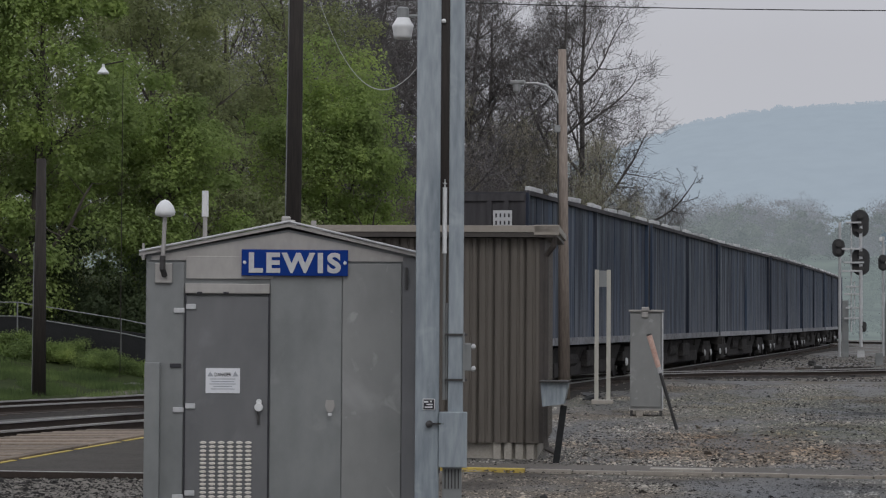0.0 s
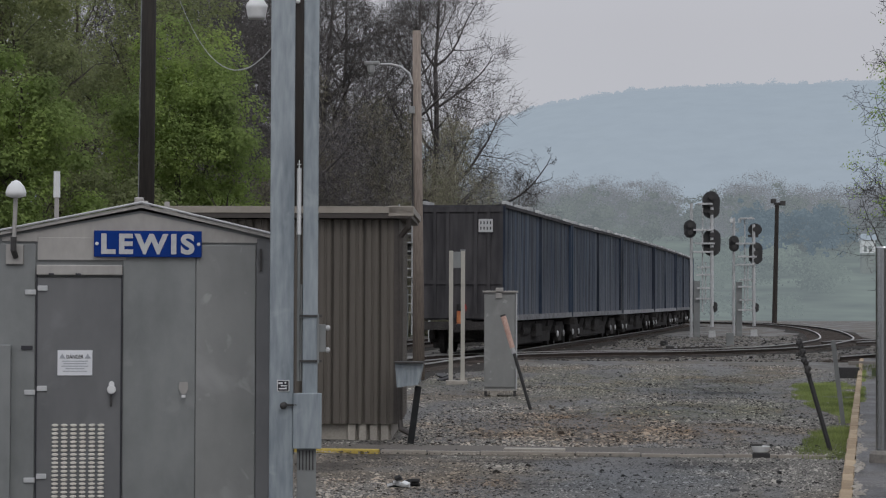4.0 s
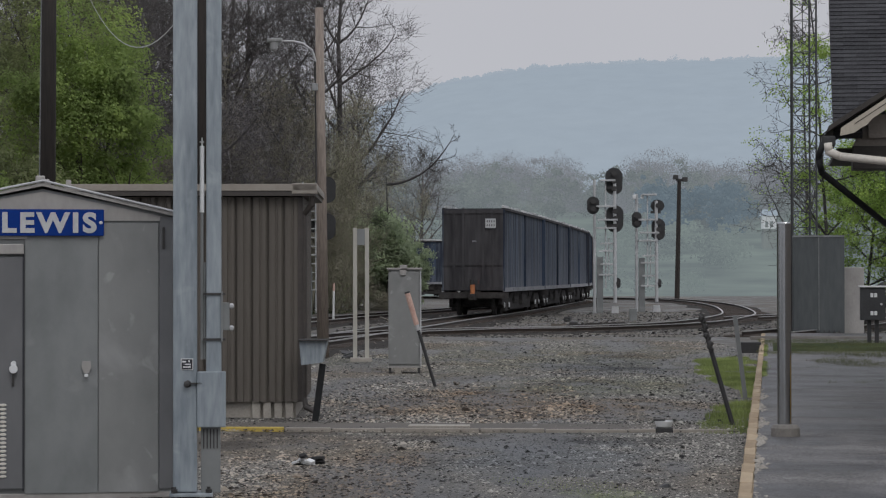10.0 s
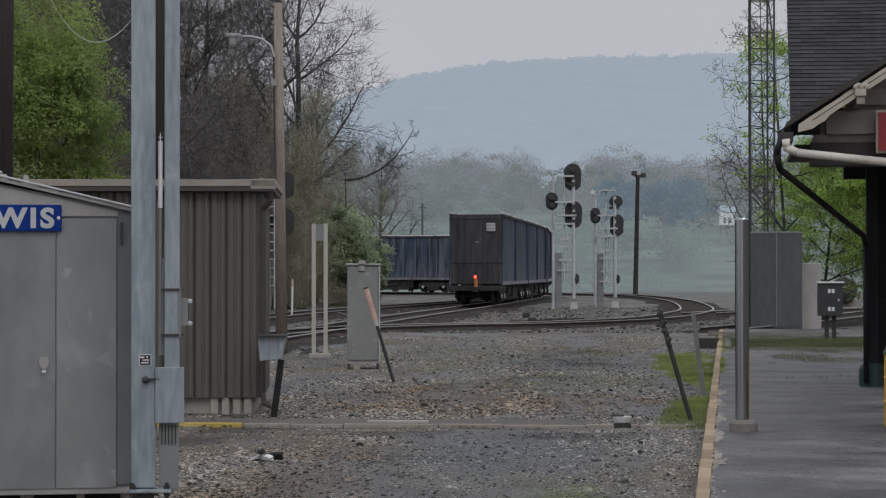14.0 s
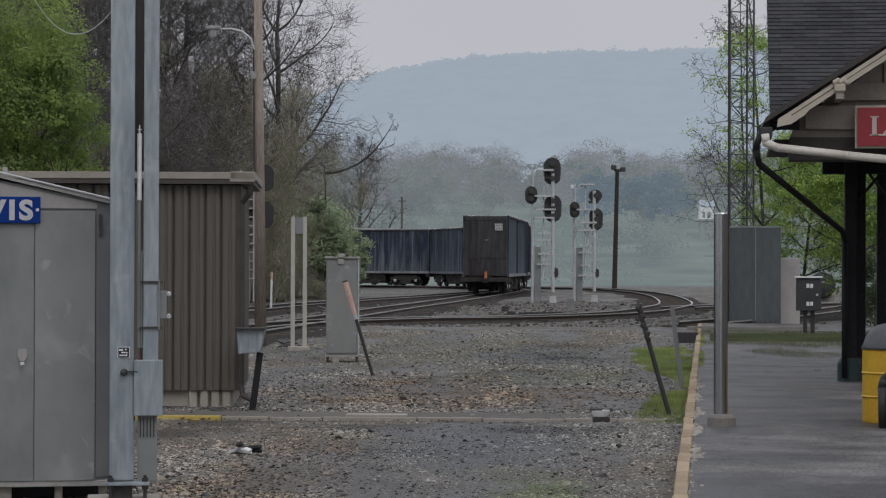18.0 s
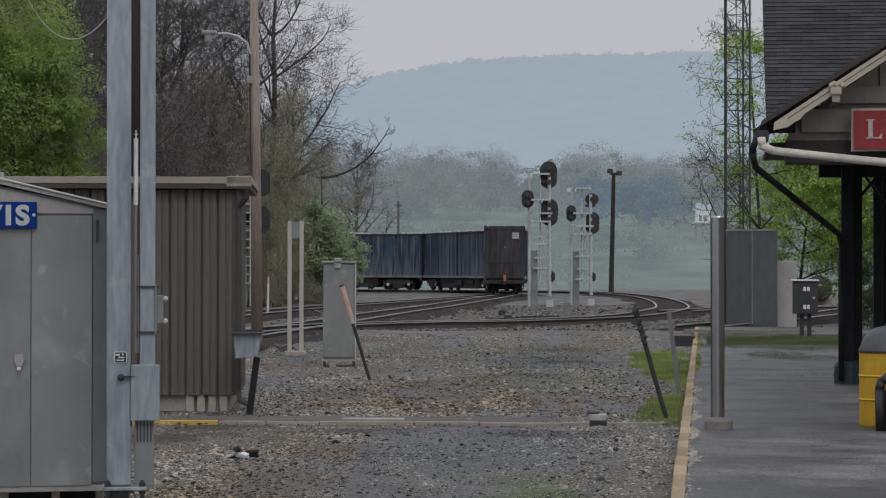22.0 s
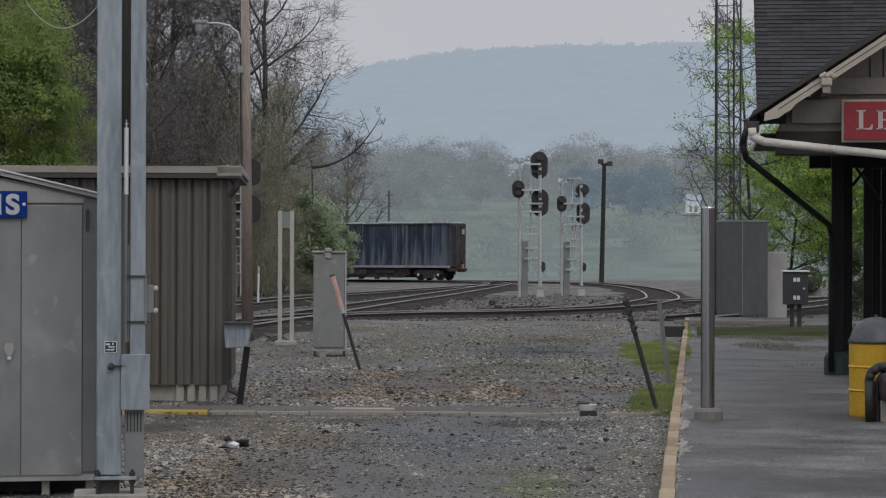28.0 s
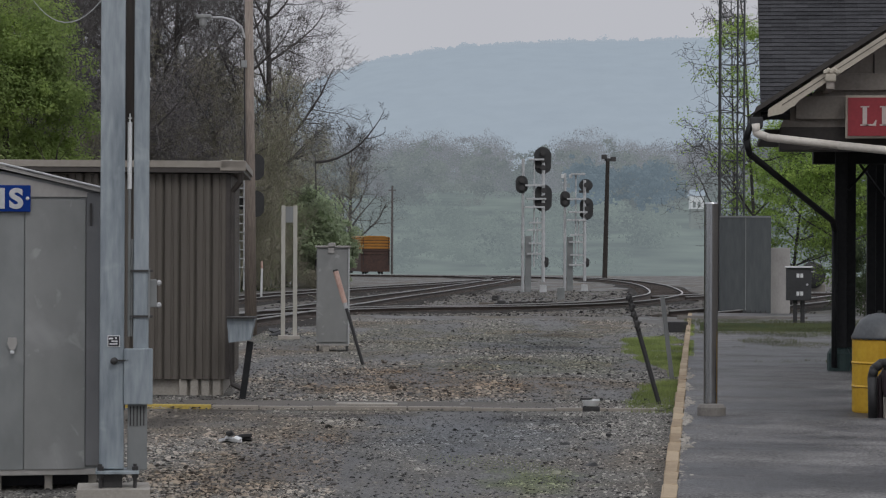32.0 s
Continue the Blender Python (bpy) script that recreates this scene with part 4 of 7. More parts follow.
        part("warning_mark", bm, M_INKGREY, notice)
    bm = B()
    rod(bm, (-0.165, -0.04, 1.145), (-0.165, -0.075, 1.145), 0.022, 0.02, 10)
    lathe(bm, [(0.030, -0.014), (0.034, 0.0), (0.030, 0.014)], 12, pose(-0.165, -0.075, 1.105, 90))
    part("padlock", bm, M_WHITE, door, "pale round padlock")
    bm = B()
    box(bm, (-0.168, -0.06, 1.03), (0.018, 0.02, 0.11), bevel=0.004)
    part("door_handle", bm, M_DARKSTEEL, door)
    # right-hand door furniture
    bm = B()
    prism(bm, [(0.338, 1.115), (0.345, 1.16), (0.405, 1.16), (0.412, 1.115), (0.395, 1.075), (0.375, 1.065), (0.355, 1.075)], -0.05, -0.02)
    lp = part("lock_cover", bm, M_ALUBRIGHT, h)
    bm = B()
    box(bm, (0.375, -0.06, 1.052), (0.03, 0.02, 0.022), bevel=0.004)
    part("lock_tip", bm, M_WHITE, lp)
    bm = B()
    box(bm, (-0.80, -0.024, 1.418), (0.085, 0.02, 0.03), bevel=0.003)
    part("cable_slot", bm, M_INK, h)
    bm = B()
    box(bm, (0.955, -0.035, 2.09), (0.02, 0.03, 0.17), bevel=0.006)
    part("side_hasp", bm, M_DARKSTEEL, h)
    # name sign
    bm = B()
    box(bm, (0.10, -0.052, 2.205), (0.81, 0.02, 0.20), bevel=0.006)
    sign = part("name_sign", bm, M_BLUE, h, "blue enamel sign with white lettering")
    t = new("lettering", text_mesh("lettering", "LEWIS", 0.2, 0.004, M_LETTER, 0.70, 0.0085, 1.24))
    zs = [v.co.z for v in t.data.vertices]
    for v in t.data.vertices:
        v.co.z *= 0.158 / (max(zs) - min(zs))
    t.parent = sign
    t.matrix_basis = pose(0.10, -0.064, 2.205)
    for x in (-0.282, 0.482):
        bm = B()
        lathe(bm, [(0.014, 0), (0.010, 0.008)], 10, pose(x, -0.062, 2.205, 90))
        part("sign_bolt", bm, M_WHITE, sign)
    # aerials
    bm = B()
    box(bm, (-0.895, -0.03, 2.12), (0.13, 0.04, 0.15), bevel=0.006)
    part("aerial_bracket", bm, M_ALUBRIGHT, h)
    bm = B()
    pipe(bm, [(-0.885, -0.06, 2.10), (-0.90, -0.10, 2.15), (-0.90, -0.10, 2.25)], 0.022)
    part("aerial_elbow", bm, M_DARKSTEEL, h)
    bm = B()
    rod(bm, (-0.90, -0.10, 2.16), (-0.885, -0.10, 2.56), 0.016, 0.016)
    mast = part("aerial_mast", bm, M_ALUBRIGHT, h)
    bm = B()
    lathe(bm, [(0.030, 0), (0.075, 0.012), (0.078, 0.04), (0.062, 0.085), (0.030, 0.122), (0.006, 0.132)], 18, pose(-0.885, -0.10, 2.545))
    part("dome", bm, M_WHITE, mast, "white mushroom-shaped aerial dome", smooth=True)
    bm = B()
    rod(bm, (-0.60, 0.25, 2.28), (-0.60, 0.25, 2.58), 0.018, 0.018)
    m2 = part("aerial_mast", bm, M_ALUBRIGHT, h)
    bm = B()
    rod(bm, (-0.60, 0.25, 2.565), (-0.60, 0.25, 2.765), 0.027, 0.025, 14)
    part("radome", bm, M_WHITE, m2, "white stick aerial")
    bm = B()
    rod(bm, (-1.05, -0.05, 2.22), (-1.05, -0.05, 2.345), 0.012, 0.010)
    part("eave_spike", bm, M_ALUBRIGHT, h)
    # base frame and feet
    bm = B()
    box(bm, (0, D_ / 2, z0 - 0.022), (2 * W + 0.02, D_ + 0.02, 0.045), bevel=0.005)
    part("base_frame", bm, M_ALUBRIGHT, h)
    for x in (-0.9, -0.3, 0.25, 0.65, 0.98):
        for y in (0.1, D_ - 0.1):
            bm = B()
            box(bm, (x, y, 0.06), (0.10 if x == 0.25 else 0.06, 0.08, 0.18), bevel=0.008)
            part("foot", bm, M_CONC, h)
    # Black block standing in for the shade in the gap under the floor.
    bm = B()
    box(bm, (0, D_ * 0.55, 0.06), (2 * W - 0.1, D_ * 0.75, 0.16))
    part("underfloor_shade", bm, M_INK, h)
    return h


make_house()


# ---- galvanised mast ----
def make_mast():
    m = thing("steel_mast", "galvanised twin-tube steel mast on concrete footing", "mast", pose(-2.0, 16.3, 0, 0, 0, 7.0))
    bm = B()
    prism(bm, [(-0.36, -0.12), (-0.33, 0.118), (0.185, 0.118), (0.21, -0.12)], -0.22, 0.3)
    part("footing", bm, M_CONC, m, "pale concrete footing")
    bm = B()
    box(bm, (-0.045, 0.0, 0.232), (0.31, 0.26, 0.024), bevel=0.004)
    part("base_plate", bm, M_GALV, m)
    bm = B()
    box(bm, (-0.085, 0.0, 0.165), (0.15, 0.12, 0.11))
    part("base_stub", bm, M_DARKSTEEL, m)
    for x in (-0.165, 0.08):
        for y in (-0.09, 0.09):
            bm = B()
            rod(bm, (x, y, 0.11), (x, y, 0.29), 0.013, 0.013, 8)
            rod(bm, (x, y, 0.245), (x, y, 0.272), 0.026, 0.026, 6)
            rod(bm, (x, y, 0.19), (x, y, 0.218), 0.026, 0.026, 6)
            part("anchor_bolt", bm, M_DARKSTEEL, m)
    bm = B()
    box(bm, (-0.088, 0.0, 4.0), (0.174, 0.15, 7.5), bevel=0.012)
    part("tube", bm, M_GALV, m, "wide blue-grey galvanised tube")
    bm = B()
    box(bm, (0.117, 0.0, 4.4), (0.110, 0.11, 6.8), bevel=0.010)
    part("tube", bm, M_GALV, m, "narrow galvanised tube")
    bm = B()
    box(bm, (0.095, 0.01, 0.48), (0.14, 0.10, 0.48), bevel=0.006)
    part("lower_channel", bm, M_ALU, m)
    bm = B()
    for i in range(5):
        box(bm, (0.045 + i * 0.024, -0.045, 0.63), (0.008, 0.012, 0.14))
    part("channel_slot", bm, M_DARKSTEEL, m)
    bm = B()
    box(bm, (0.10, -0.075, 0.915), (0.205, 0.05, 0.40), bevel=0.006)
    part("junction_box", bm, M_GALV, m)
    # Black strip put in for the shadow between the tubes.
    bm = B()
    box(bm, (0.004, -0.06, 0.90), (0.008, 0.05, 0.45))
    part("gap_shadow_strip", bm, M_INK, m)
    for z in (1.345, 1.672):
        bm = B()
        box(bm, (0.12, -0.06, z), (0.16, 0.018, 0.016))
        box(bm, (0.185, 0, z), (0.014, 0.14, 0.016))
        part("strap", bm, M_DARKSTEEL, m)
    bm = B()
    box(bm, (0.175, -0.05, 1.51), (0.014, 0.04, 0.36))
    box(bm, (0.205, -0.02, 1.51), (0.05, 0.06, 0.20), bevel=0.006)
    part("clamp_bracket", bm, M_ALU, m)
    for z in (1.425, 1.585):
        bm = B()
        rod(bm, (0.205, -0.03, z), (0.262, -0.03, z), 0.012, 0.012, 8)
        rod(bm, (0.235, -0.03, z), (0.255, -0.03, z), 0.020, 0.020, 6)
        part("clamp_bolt", bm, M_SIGPIPE, m)
    bm = B()
    rod(bm, (0.032, -0.03, 1.2), (0.032, -0.03, 2.30), 0.012, 0.012)
    rod(bm, (0.05, -0.02, 1.2), (0.052, -0.02, 1.9), 0.010, 0.010)
    part("conduit", bm, M_ALU, m)
    bm = B()
    rod(bm, (0.032, -0.03, 2.26), (0.032, -0.03, 2.74), 0.017, 0.017, 12)
    rod(bm, (0.032, -0.03, 2.74), (0.032, -0.03, 2.80), 0.006, 0.004, 8)
    rod(bm, (0.032, -0.03, 2.765), (0.032, -0.03, 2.772), 0.015, 0.015, 8)
    part("whip_base", bm, M_WHITE, m, "white aerial tube with tip")
    bm = B()
    box(bm, (-0.075, -0.078, 1.168), (0.088, 0.006, 0.082))
    tag = part("tag_plate", bm, M_WHITE, m, "small black and white tag plate")
    bm = B()
    box(bm, (-0.075, -0.082, 1.168), (0.078, 0.004, 0.072))
    part("tag_face", bm, M_INK, tag)
    bm = B()
    for x, z, w, h_ in ((-0.095, 1.187, 0.03, 0.012), (-0.06, 1.19, 0.012, 0.012), (-0.07, 1.168, 0.045, 0.008), (-0.08, 1.148, 0.05, 0.009), (-0.055, 1.150, 0.01, 0.012)):
        box(bm, (x, -0.0855, z), (w, 0.004, h_))
    part("tag_bar", bm, M_WHITE, tag)
    bm = B()
    rod(bm, (-0.07, -0.075, 1.027), (-0.07, -0.12, 1.027), 0.026, 0.022, 10)
    bmesh.ops.create_uvsphere(bm, u_segments=10, v_segments=8, radius=0.025, matrix=Matrix.Translation((-0.075, -0.125, 1.027)))
    box(bm, (-0.02, -0.09, 1.03), (0.10, 0.02, 0.012))
    part("latch", bm, M_DARKSTEEL, m)
    return m


make_mast()


# ---- brown shed ----
def make_shed():
    s = thing("brown_shed", "brown ribbed-metal shed with flat beige-edged roof", "shed", pose(-3.6, 28.5, 0, 0, 0, 2.2))
    W, D_, z0, z1 = 1.40, 2.9, 0.215, 2.80
    bm = B()
    box(bm, (0, D_ / 2, (z0 + z1) / 2), (2 * W - 0.03, D_ - 0.03, z1 - z0))
    part("wall_core", bm, M_SHED, s)
    pan = B()
    hz = z1 - z0
    pf = [(-0.094, 0.0), (-0.094, -0.018), (-0.06, -0.030), (-0.02, -0.030), (-0.012, -0.016), (0.012, -0.016), (0.02, -0.030), (0.06, -0.030), (0.075, -0.018), (0.075, 0.0)]
    a = [pan.verts.new((x, y, 0)) for x, y in pf]
    b = [pan.verts.new((x, y, hz)) for x, y in pf]
    for k in range(len(pf) - 1):
        pan.faces.new((a[k], a[k + 1], b[k + 1], b[k]))
    pan.faces.new(b)
    pan.faces.new(a[::-1])
    bmesh.ops.recalc_face_normals(pan, faces=pan.faces[:])
    pm = mesh_of("cladding_panel", pan, M_SHED)
    for i in range(14):
        piece("cladding_panel", pm, s, pose(-W + 0.1 + i * 0.2, -0.012, z0))
    for i in range(14):
        piece("cladding_panel", pm, s, pose(W + 0.012, i * 0.2 + 0.15, z0, 0, 0, 90))
    bm = B()
    box(bm, (W, 0.0, (z0 + z1) / 2), (0.07, 0.07, z1 - z0), bevel=0.008)
    part("corner_flashing", bm, M_DOWN, s)
    bm = B()
    box(bm, (0.03, D_ / 2, z1 + 0.085), (2 * W + 0.32, D_ + 0.32, 0.13))
    part("roof", bm, M_SHED, s)
    bm = B()
    box(bm, (0.03, -0.175, z1 + 0.115), (2 * W + 0.36, 0.03, 0.085), bevel=0.005)
    box(bm, (W + 0.205, D_ / 2, z1 + 0.115), (0.03, D_ + 0.36, 0.085), bevel=0.005)
    part("fascia", bm, M_FASCIA, s, "beige metal fascia")
    bm = B()
    box(bm, (0.03, -0.168, z1 + 0.040), (2 * W + 0.33, 0.02, 0.06))
    part("fascia_lower", bm, M_DOWN, s)
    bm = B()
    box(bm, (W + 0.06, -0.16, z1 + 0.10), (0.32, 0.06, 0.13), bevel=0.01)
    part("gutter_end", bm, M_FASCIA, s)
    bm = B()
    pipe(bm, [(W + 0.16, -0.12, z1 + 0.02), (W + 0.15, -0.10, z1 - 0.10), (W + 0.05, -0.02, z1 - 0.22), (W + 0.05, -0.02, 0.26), (W + 0.07, -0.05, 0.15), (W + 0.20, -0.14, 0.09)], 0.036)
    part("downpipe", bm, M_DOWN, s)
    bm = B()
    box(bm, (0.0, D_ / 2 + 0.03, 0.10), (2 * W - 0.12, D_ - 0.1, 0.24))
    part("foundation", bm, M_CONC, s, "stained concrete foundation")
    for x in (0.84, 0.98, 1.12, 1.26):
        bm = B()
        box(bm, (x, 0.05, 0.095), (0.10, 0.10, 0.235), bevel=0.012)
        part("pier_block", bm, M_CONC, s)
    bm = B()
    box(bm, (-0.1, 0.10, 0.12), (0.09, 0.1, 0.16))
    part("vent", bm, M_INK, s)
    return s


make_shed()


# ---- poles, posts and cabinets ----
def lamp_arm(parent, pts, r, m):
    bm = B()
    pipe(bm, pts, r)
    return part("lamp_arm", bm, m, parent)


def make_street_pole():
    p = thing("utility_pole", "weathered brown wooden pole with street lamp arm", "utility pole", pose(-3.35, 50.0, 0, 0, -0.6, 0))
    bm = B()
    rod(bm, (0, 0, -0.05), (0, 0, 7.75), 0.135, 0.09, 16)
    part("pole", bm, M_POLE, p, smooth=True)
    lamp_arm(p, [(-0.09, -0.05, 6.55), (-0.16, -0.08, 6.8), (-0.36, -0.12, 6.95), (-0.58, -0.16, 7.0), (-0.8, -0.18, 7.0)], 0.024, M_SIGPIPE)
    bm = B()
    box(bm, (-0.98, -0.2, 7.02), (0.34, 0.16, 0.09), bevel=0.03)
    lathe(bm, [(0.04, -0.20), (0.075, -0.15), (0.09, 0.0)], 14, pose(-1.0, -0.2, 6.97))
    part("lamp_head", bm, M_ALU2, p, "grey street lamp head")
    bm = B()
    box(bm, (-0.11, -0.09, 5.98), (0.13, 0.1, 0.16), bevel=0.01)
    part("meter_box", bm, M_ALU, p)
    bm = B()
    rod(bm, (-0.1, -0.1, 3.6), (-0.1, -0.1, 6.55), 0.02, 0.02, 6)
    part("cable_run", bm, M_DARKSTEEL, p)
    return p


make_street_pole()


def make_dark_pole(x, y, h, label, lean=0.0):
    p = thing("utility_pole", label, "utility pole", pose(x, y, ground_height(x, y) - 0.05, 0, lean, 0))
    bm = B()
    rod(bm, (0, 0, 0), (0, 0, h), 0.155, 0.105, 14)
    part("pole", bm, M_POLEDARK, p, smooth=True)
    bm = B()
    rod(bm, (-0.14, -0.05, 0), (-0.13, -0.05, h * 0.65), 0.012, 0.012, 6)
    part("ground_wire", bm, M_ALU, p)
    return p


make_dark_pole(-7.60, 40.0, 12.0, "dark creosoted utility pole rising behind the signal house", 0.45)
make_dark_pole(-14.7, 48.0, 5.25, "short dark wooden pole standing by the tracks")
lampole = make_dark_pole(-4.02, 33.2, 10.5, "dark wooden pole with white security lamp")
lamp_arm(lampole, [(-0.05, -0.05, 6.28), (-0.3, -0.1, 6.31), (-0.56, -0.1, 6.31)], 0.02, M_ALU)
bm = B()
lathe(bm, [(0.09, 0.0), (0.09, 0.16), (0.07, 0.18)], 14, pose(-0.62, -0.1, 6.26))
part("lamp_housing", bm, M_ALU, lampole)
bm = B()
lathe(bm, [(0.125, -0.31), (0.135, -0.27), (0.155, -0.16), (0.165, -0.12), (0.155, -0.105), (0.09, 0.0)], 18, pose(-0.62, -0.1, 6.28))
part("lamp_shade", bm, M_WHITE, lampole, "white refractor lamp shade", smooth=True)
bm = B()
bmesh.ops.create_uvsphere(bm, u_segments=10, v_segments=8, radius=0.035, matrix=Matrix.Translation((0.0, -0.17, 6.22)))
part("insulator", bm, M_WHITE, lampole)


def make_cable(name, label, p, q, sag, r, m, n=16):
    bm = B()
    pts = []
    for i in range(n + 1):
        t = i / n
        pts.append(Vector(p).lerp(Vector(q), t) - Vector((0, 0, sag * 4 * t * (1 - t))))
    rings = [[bm.verts.new(c + Vector((0, r * math.cos(2 * math.pi * i / 6), r * math.sin(2 * math.pi * i / 6)))) for i in range(6)] for c in pts]
    for a, b in zip(rings, rings[1:]):
        for i in range(6):
            bm.faces.new((a[i], a[(i + 1) % 6], b[(i + 1) % 6], b[i]))
    return solid(name, bm, m, label, "cable")


make_cable("service_cable", "pale slack service cable between two poles", (-7.56, 40.0, 9.0), (-4.0, 33.05, 6.2), 1.95, 0.0095, M_SIGPIPE, 24)
make_cable("overhead_cable", "dark overhead cable crossing the yard", (-26, 44.5, 9.80), (34, 46.5, 9.36), 1.65, 0.011, M_DARKSTEEL, 30)


def make_trough_post():
    p = thing("trough_post", "leaning black post carrying a grey metal trough", "post", pose(-1.975, 28.0, 0, 0, 0, 0))
    bm = B()
    box(bm, (0, 0, 0.34), (0.08, 0.06, 0.76), pose(0, 0, 0, 0, 7.5, 0), bevel=0.006)
    part("post", bm, M_POSTBLACK, p)
    bm = B()
    prism(bm, [(-0.165, 0.70), (0.10, 0.735), (0.155, 1.005), (-0.19, 1.005)], -0.12, 0.22)
    part("trough", bm, M_GALV, p, "grey sheet-metal trough")
    bm = B()
    box(bm, (-0.015, -0.03, 1.01), (0.37, 0.34, 0.022), bevel=0.005)
    part("trough_rim", bm, M_DARKSTEEL, p)
    return p


make_trough_post()


def make_goal_frame():
    p = thing("gantry_stand", "cream two-post steel stand on concrete base", "stand", pose(-2.39, 47.6, 0, 0, 0, 3))
    bm = B()
    box(bm, (0, 0, 0.02), (0.46, 0.4, 0.12), bevel=0.015)
    part("base", bm, M_CONC, p)
    for x in (-0.125, 0.125):
        bm = B()
        box(bm, (x, 0, 1.44), (0.088, 0.09, 2.74), bevel=0.008)
        part("post", bm, M_CREAM, p)
    bm = B()
    box(bm, (0, 0.0, 2.62), (0.17, 0.06, 0.34), bevel=0.006)
    part("crosspiece", bm, M_ALU, p)
    return p


make_goal_frame()


def make_case():
    p = thing("relay_case", "tall grey steel relay case on short legs", "cabinet", pose(-1.30, 42.0, 0, 0, 0, 2))
    bm = B()
    box(bm, (0, 0.25, 1.02), (0.60, 0.5, 1.80), bevel=0.008)
    part("body", bm, M_ALU2, p)
    bm = B()
    box(bm, (-0.01, -0.012, 1.02), (0.55, 0.025, 1.72), bevel=0.005)
    part("door", bm, M_ALU2, p)
    bm = B()
    box(bm, (0, 0.24, 1.935), (0.66, 0.58, 0.035), bevel=0.006)
    box(bm, (-0.02, -0.02, 1.97), (0.14, 0.10, 0.07), bevel=0.01)
    box(bm, (-0.03, -0.04, 1.86), (0.12, 0.03, 0.10), bevel=0.01)
    part("cap", bm, M_ALUBRIGHT, p)
    bm = B()
    rod(bm, (0.30, -0.02, 0.13), (0.30, -0.02, 1.9), 0.014, 0.014, 8)
    part("locking_bar", bm, M_SIGPIPE, p)
    bm = B()
    box(bm, (0, 0.24, 0.11), (0.62, 0.52, 0.03))
    part("plinth_frame", bm, M_ALUBRIGHT, p)
    for x, m_ in ((-0.27, M_DARKSTEEL), (-0.12, M_CONC), (0.27, M_DARKSTEEL)):
        bm = B()
        box(bm, (x, 0.02, 0.04), (0.05 if m_ is M_DARKSTEEL else 0.12, 0.06, 0.17))
        part("leg", bm, m_, p)
    return p


make_case()


def make_stake(x, y, dx, h, label, painted):
    p = thing("leaning_stake", label, "stake", pose(x, y, -0.03))
    top = Vector((dx, 0.05, h))
    bm = B()
    k = 0.62 if painted else 1.0
    rod(bm, (0, 0, 0), top * k, 0.028, 0.028, 8)
    part("shaft", bm, M_BLACK, p)
    if painted:
        bm = B()
        rod(bm, top * 0.60, top * 0.68, 0.034, 0.034, 8)
        part("sleeve", bm, M_SIGPIPE, p)
        bm = B()
        rod(bm, top * 0.66, top, 0.042, 0.046, 10)
        part("tip", bm, M_STAKE, p, "faded red and white tip")
        bm = B()
        rod(bm, top * 0.995, top * 1.012, 0.048, 0.042, 10)
        part("cap", bm, M_BLACK, p)
    return p


make_stake(-0.65, 37.3, -0.46, 1.55, "leaning marker stake with faded red tip", True)
st = make_stake(3.08, 26.9, -0.385, 1.36, "leaning black switch rod with knobbly head", False)
bm = B()
for i in range(13):
    t = 0.70 + i * 0.025
    bmesh.ops.create_icosphere(bm, subdivisions=1, radius=0.028 + 0.008 * (i % 3), matrix=Matrix.Translation((-0.385 * t + 0.008 * (-1) ** i, 0.0, 1.36 * t)))
part("head", bm, M_DARKSTEEL, st)
bm = B()
box(bm, (0, 0, 0.63), (0.06, 0.05, 1.28), pose(0, 0, 0, 0, -7.0, 0), bevel=0.006)
solid("leaning_post", bm, M_ALU, "leaning grey wooden post in grass", "post", pose(3.88, 32.4, -0.03))


# ---- trackside signals ----
def head(bm, x, y, z, w, h_):
    """An oval backboard with its lens hoods."""
    k = 20
    pts = []
    r = w / 2
    for i in range(k):
        a = 2 * math.pi * i / k
        pts.append((x + r * math.cos(a), z + (h_ / 2 - r) * (1 if math.sin(a) >= 0 else -1) + r * math.sin(a)))
    prism(bm, pts, y, y + 0.05)
    return bm


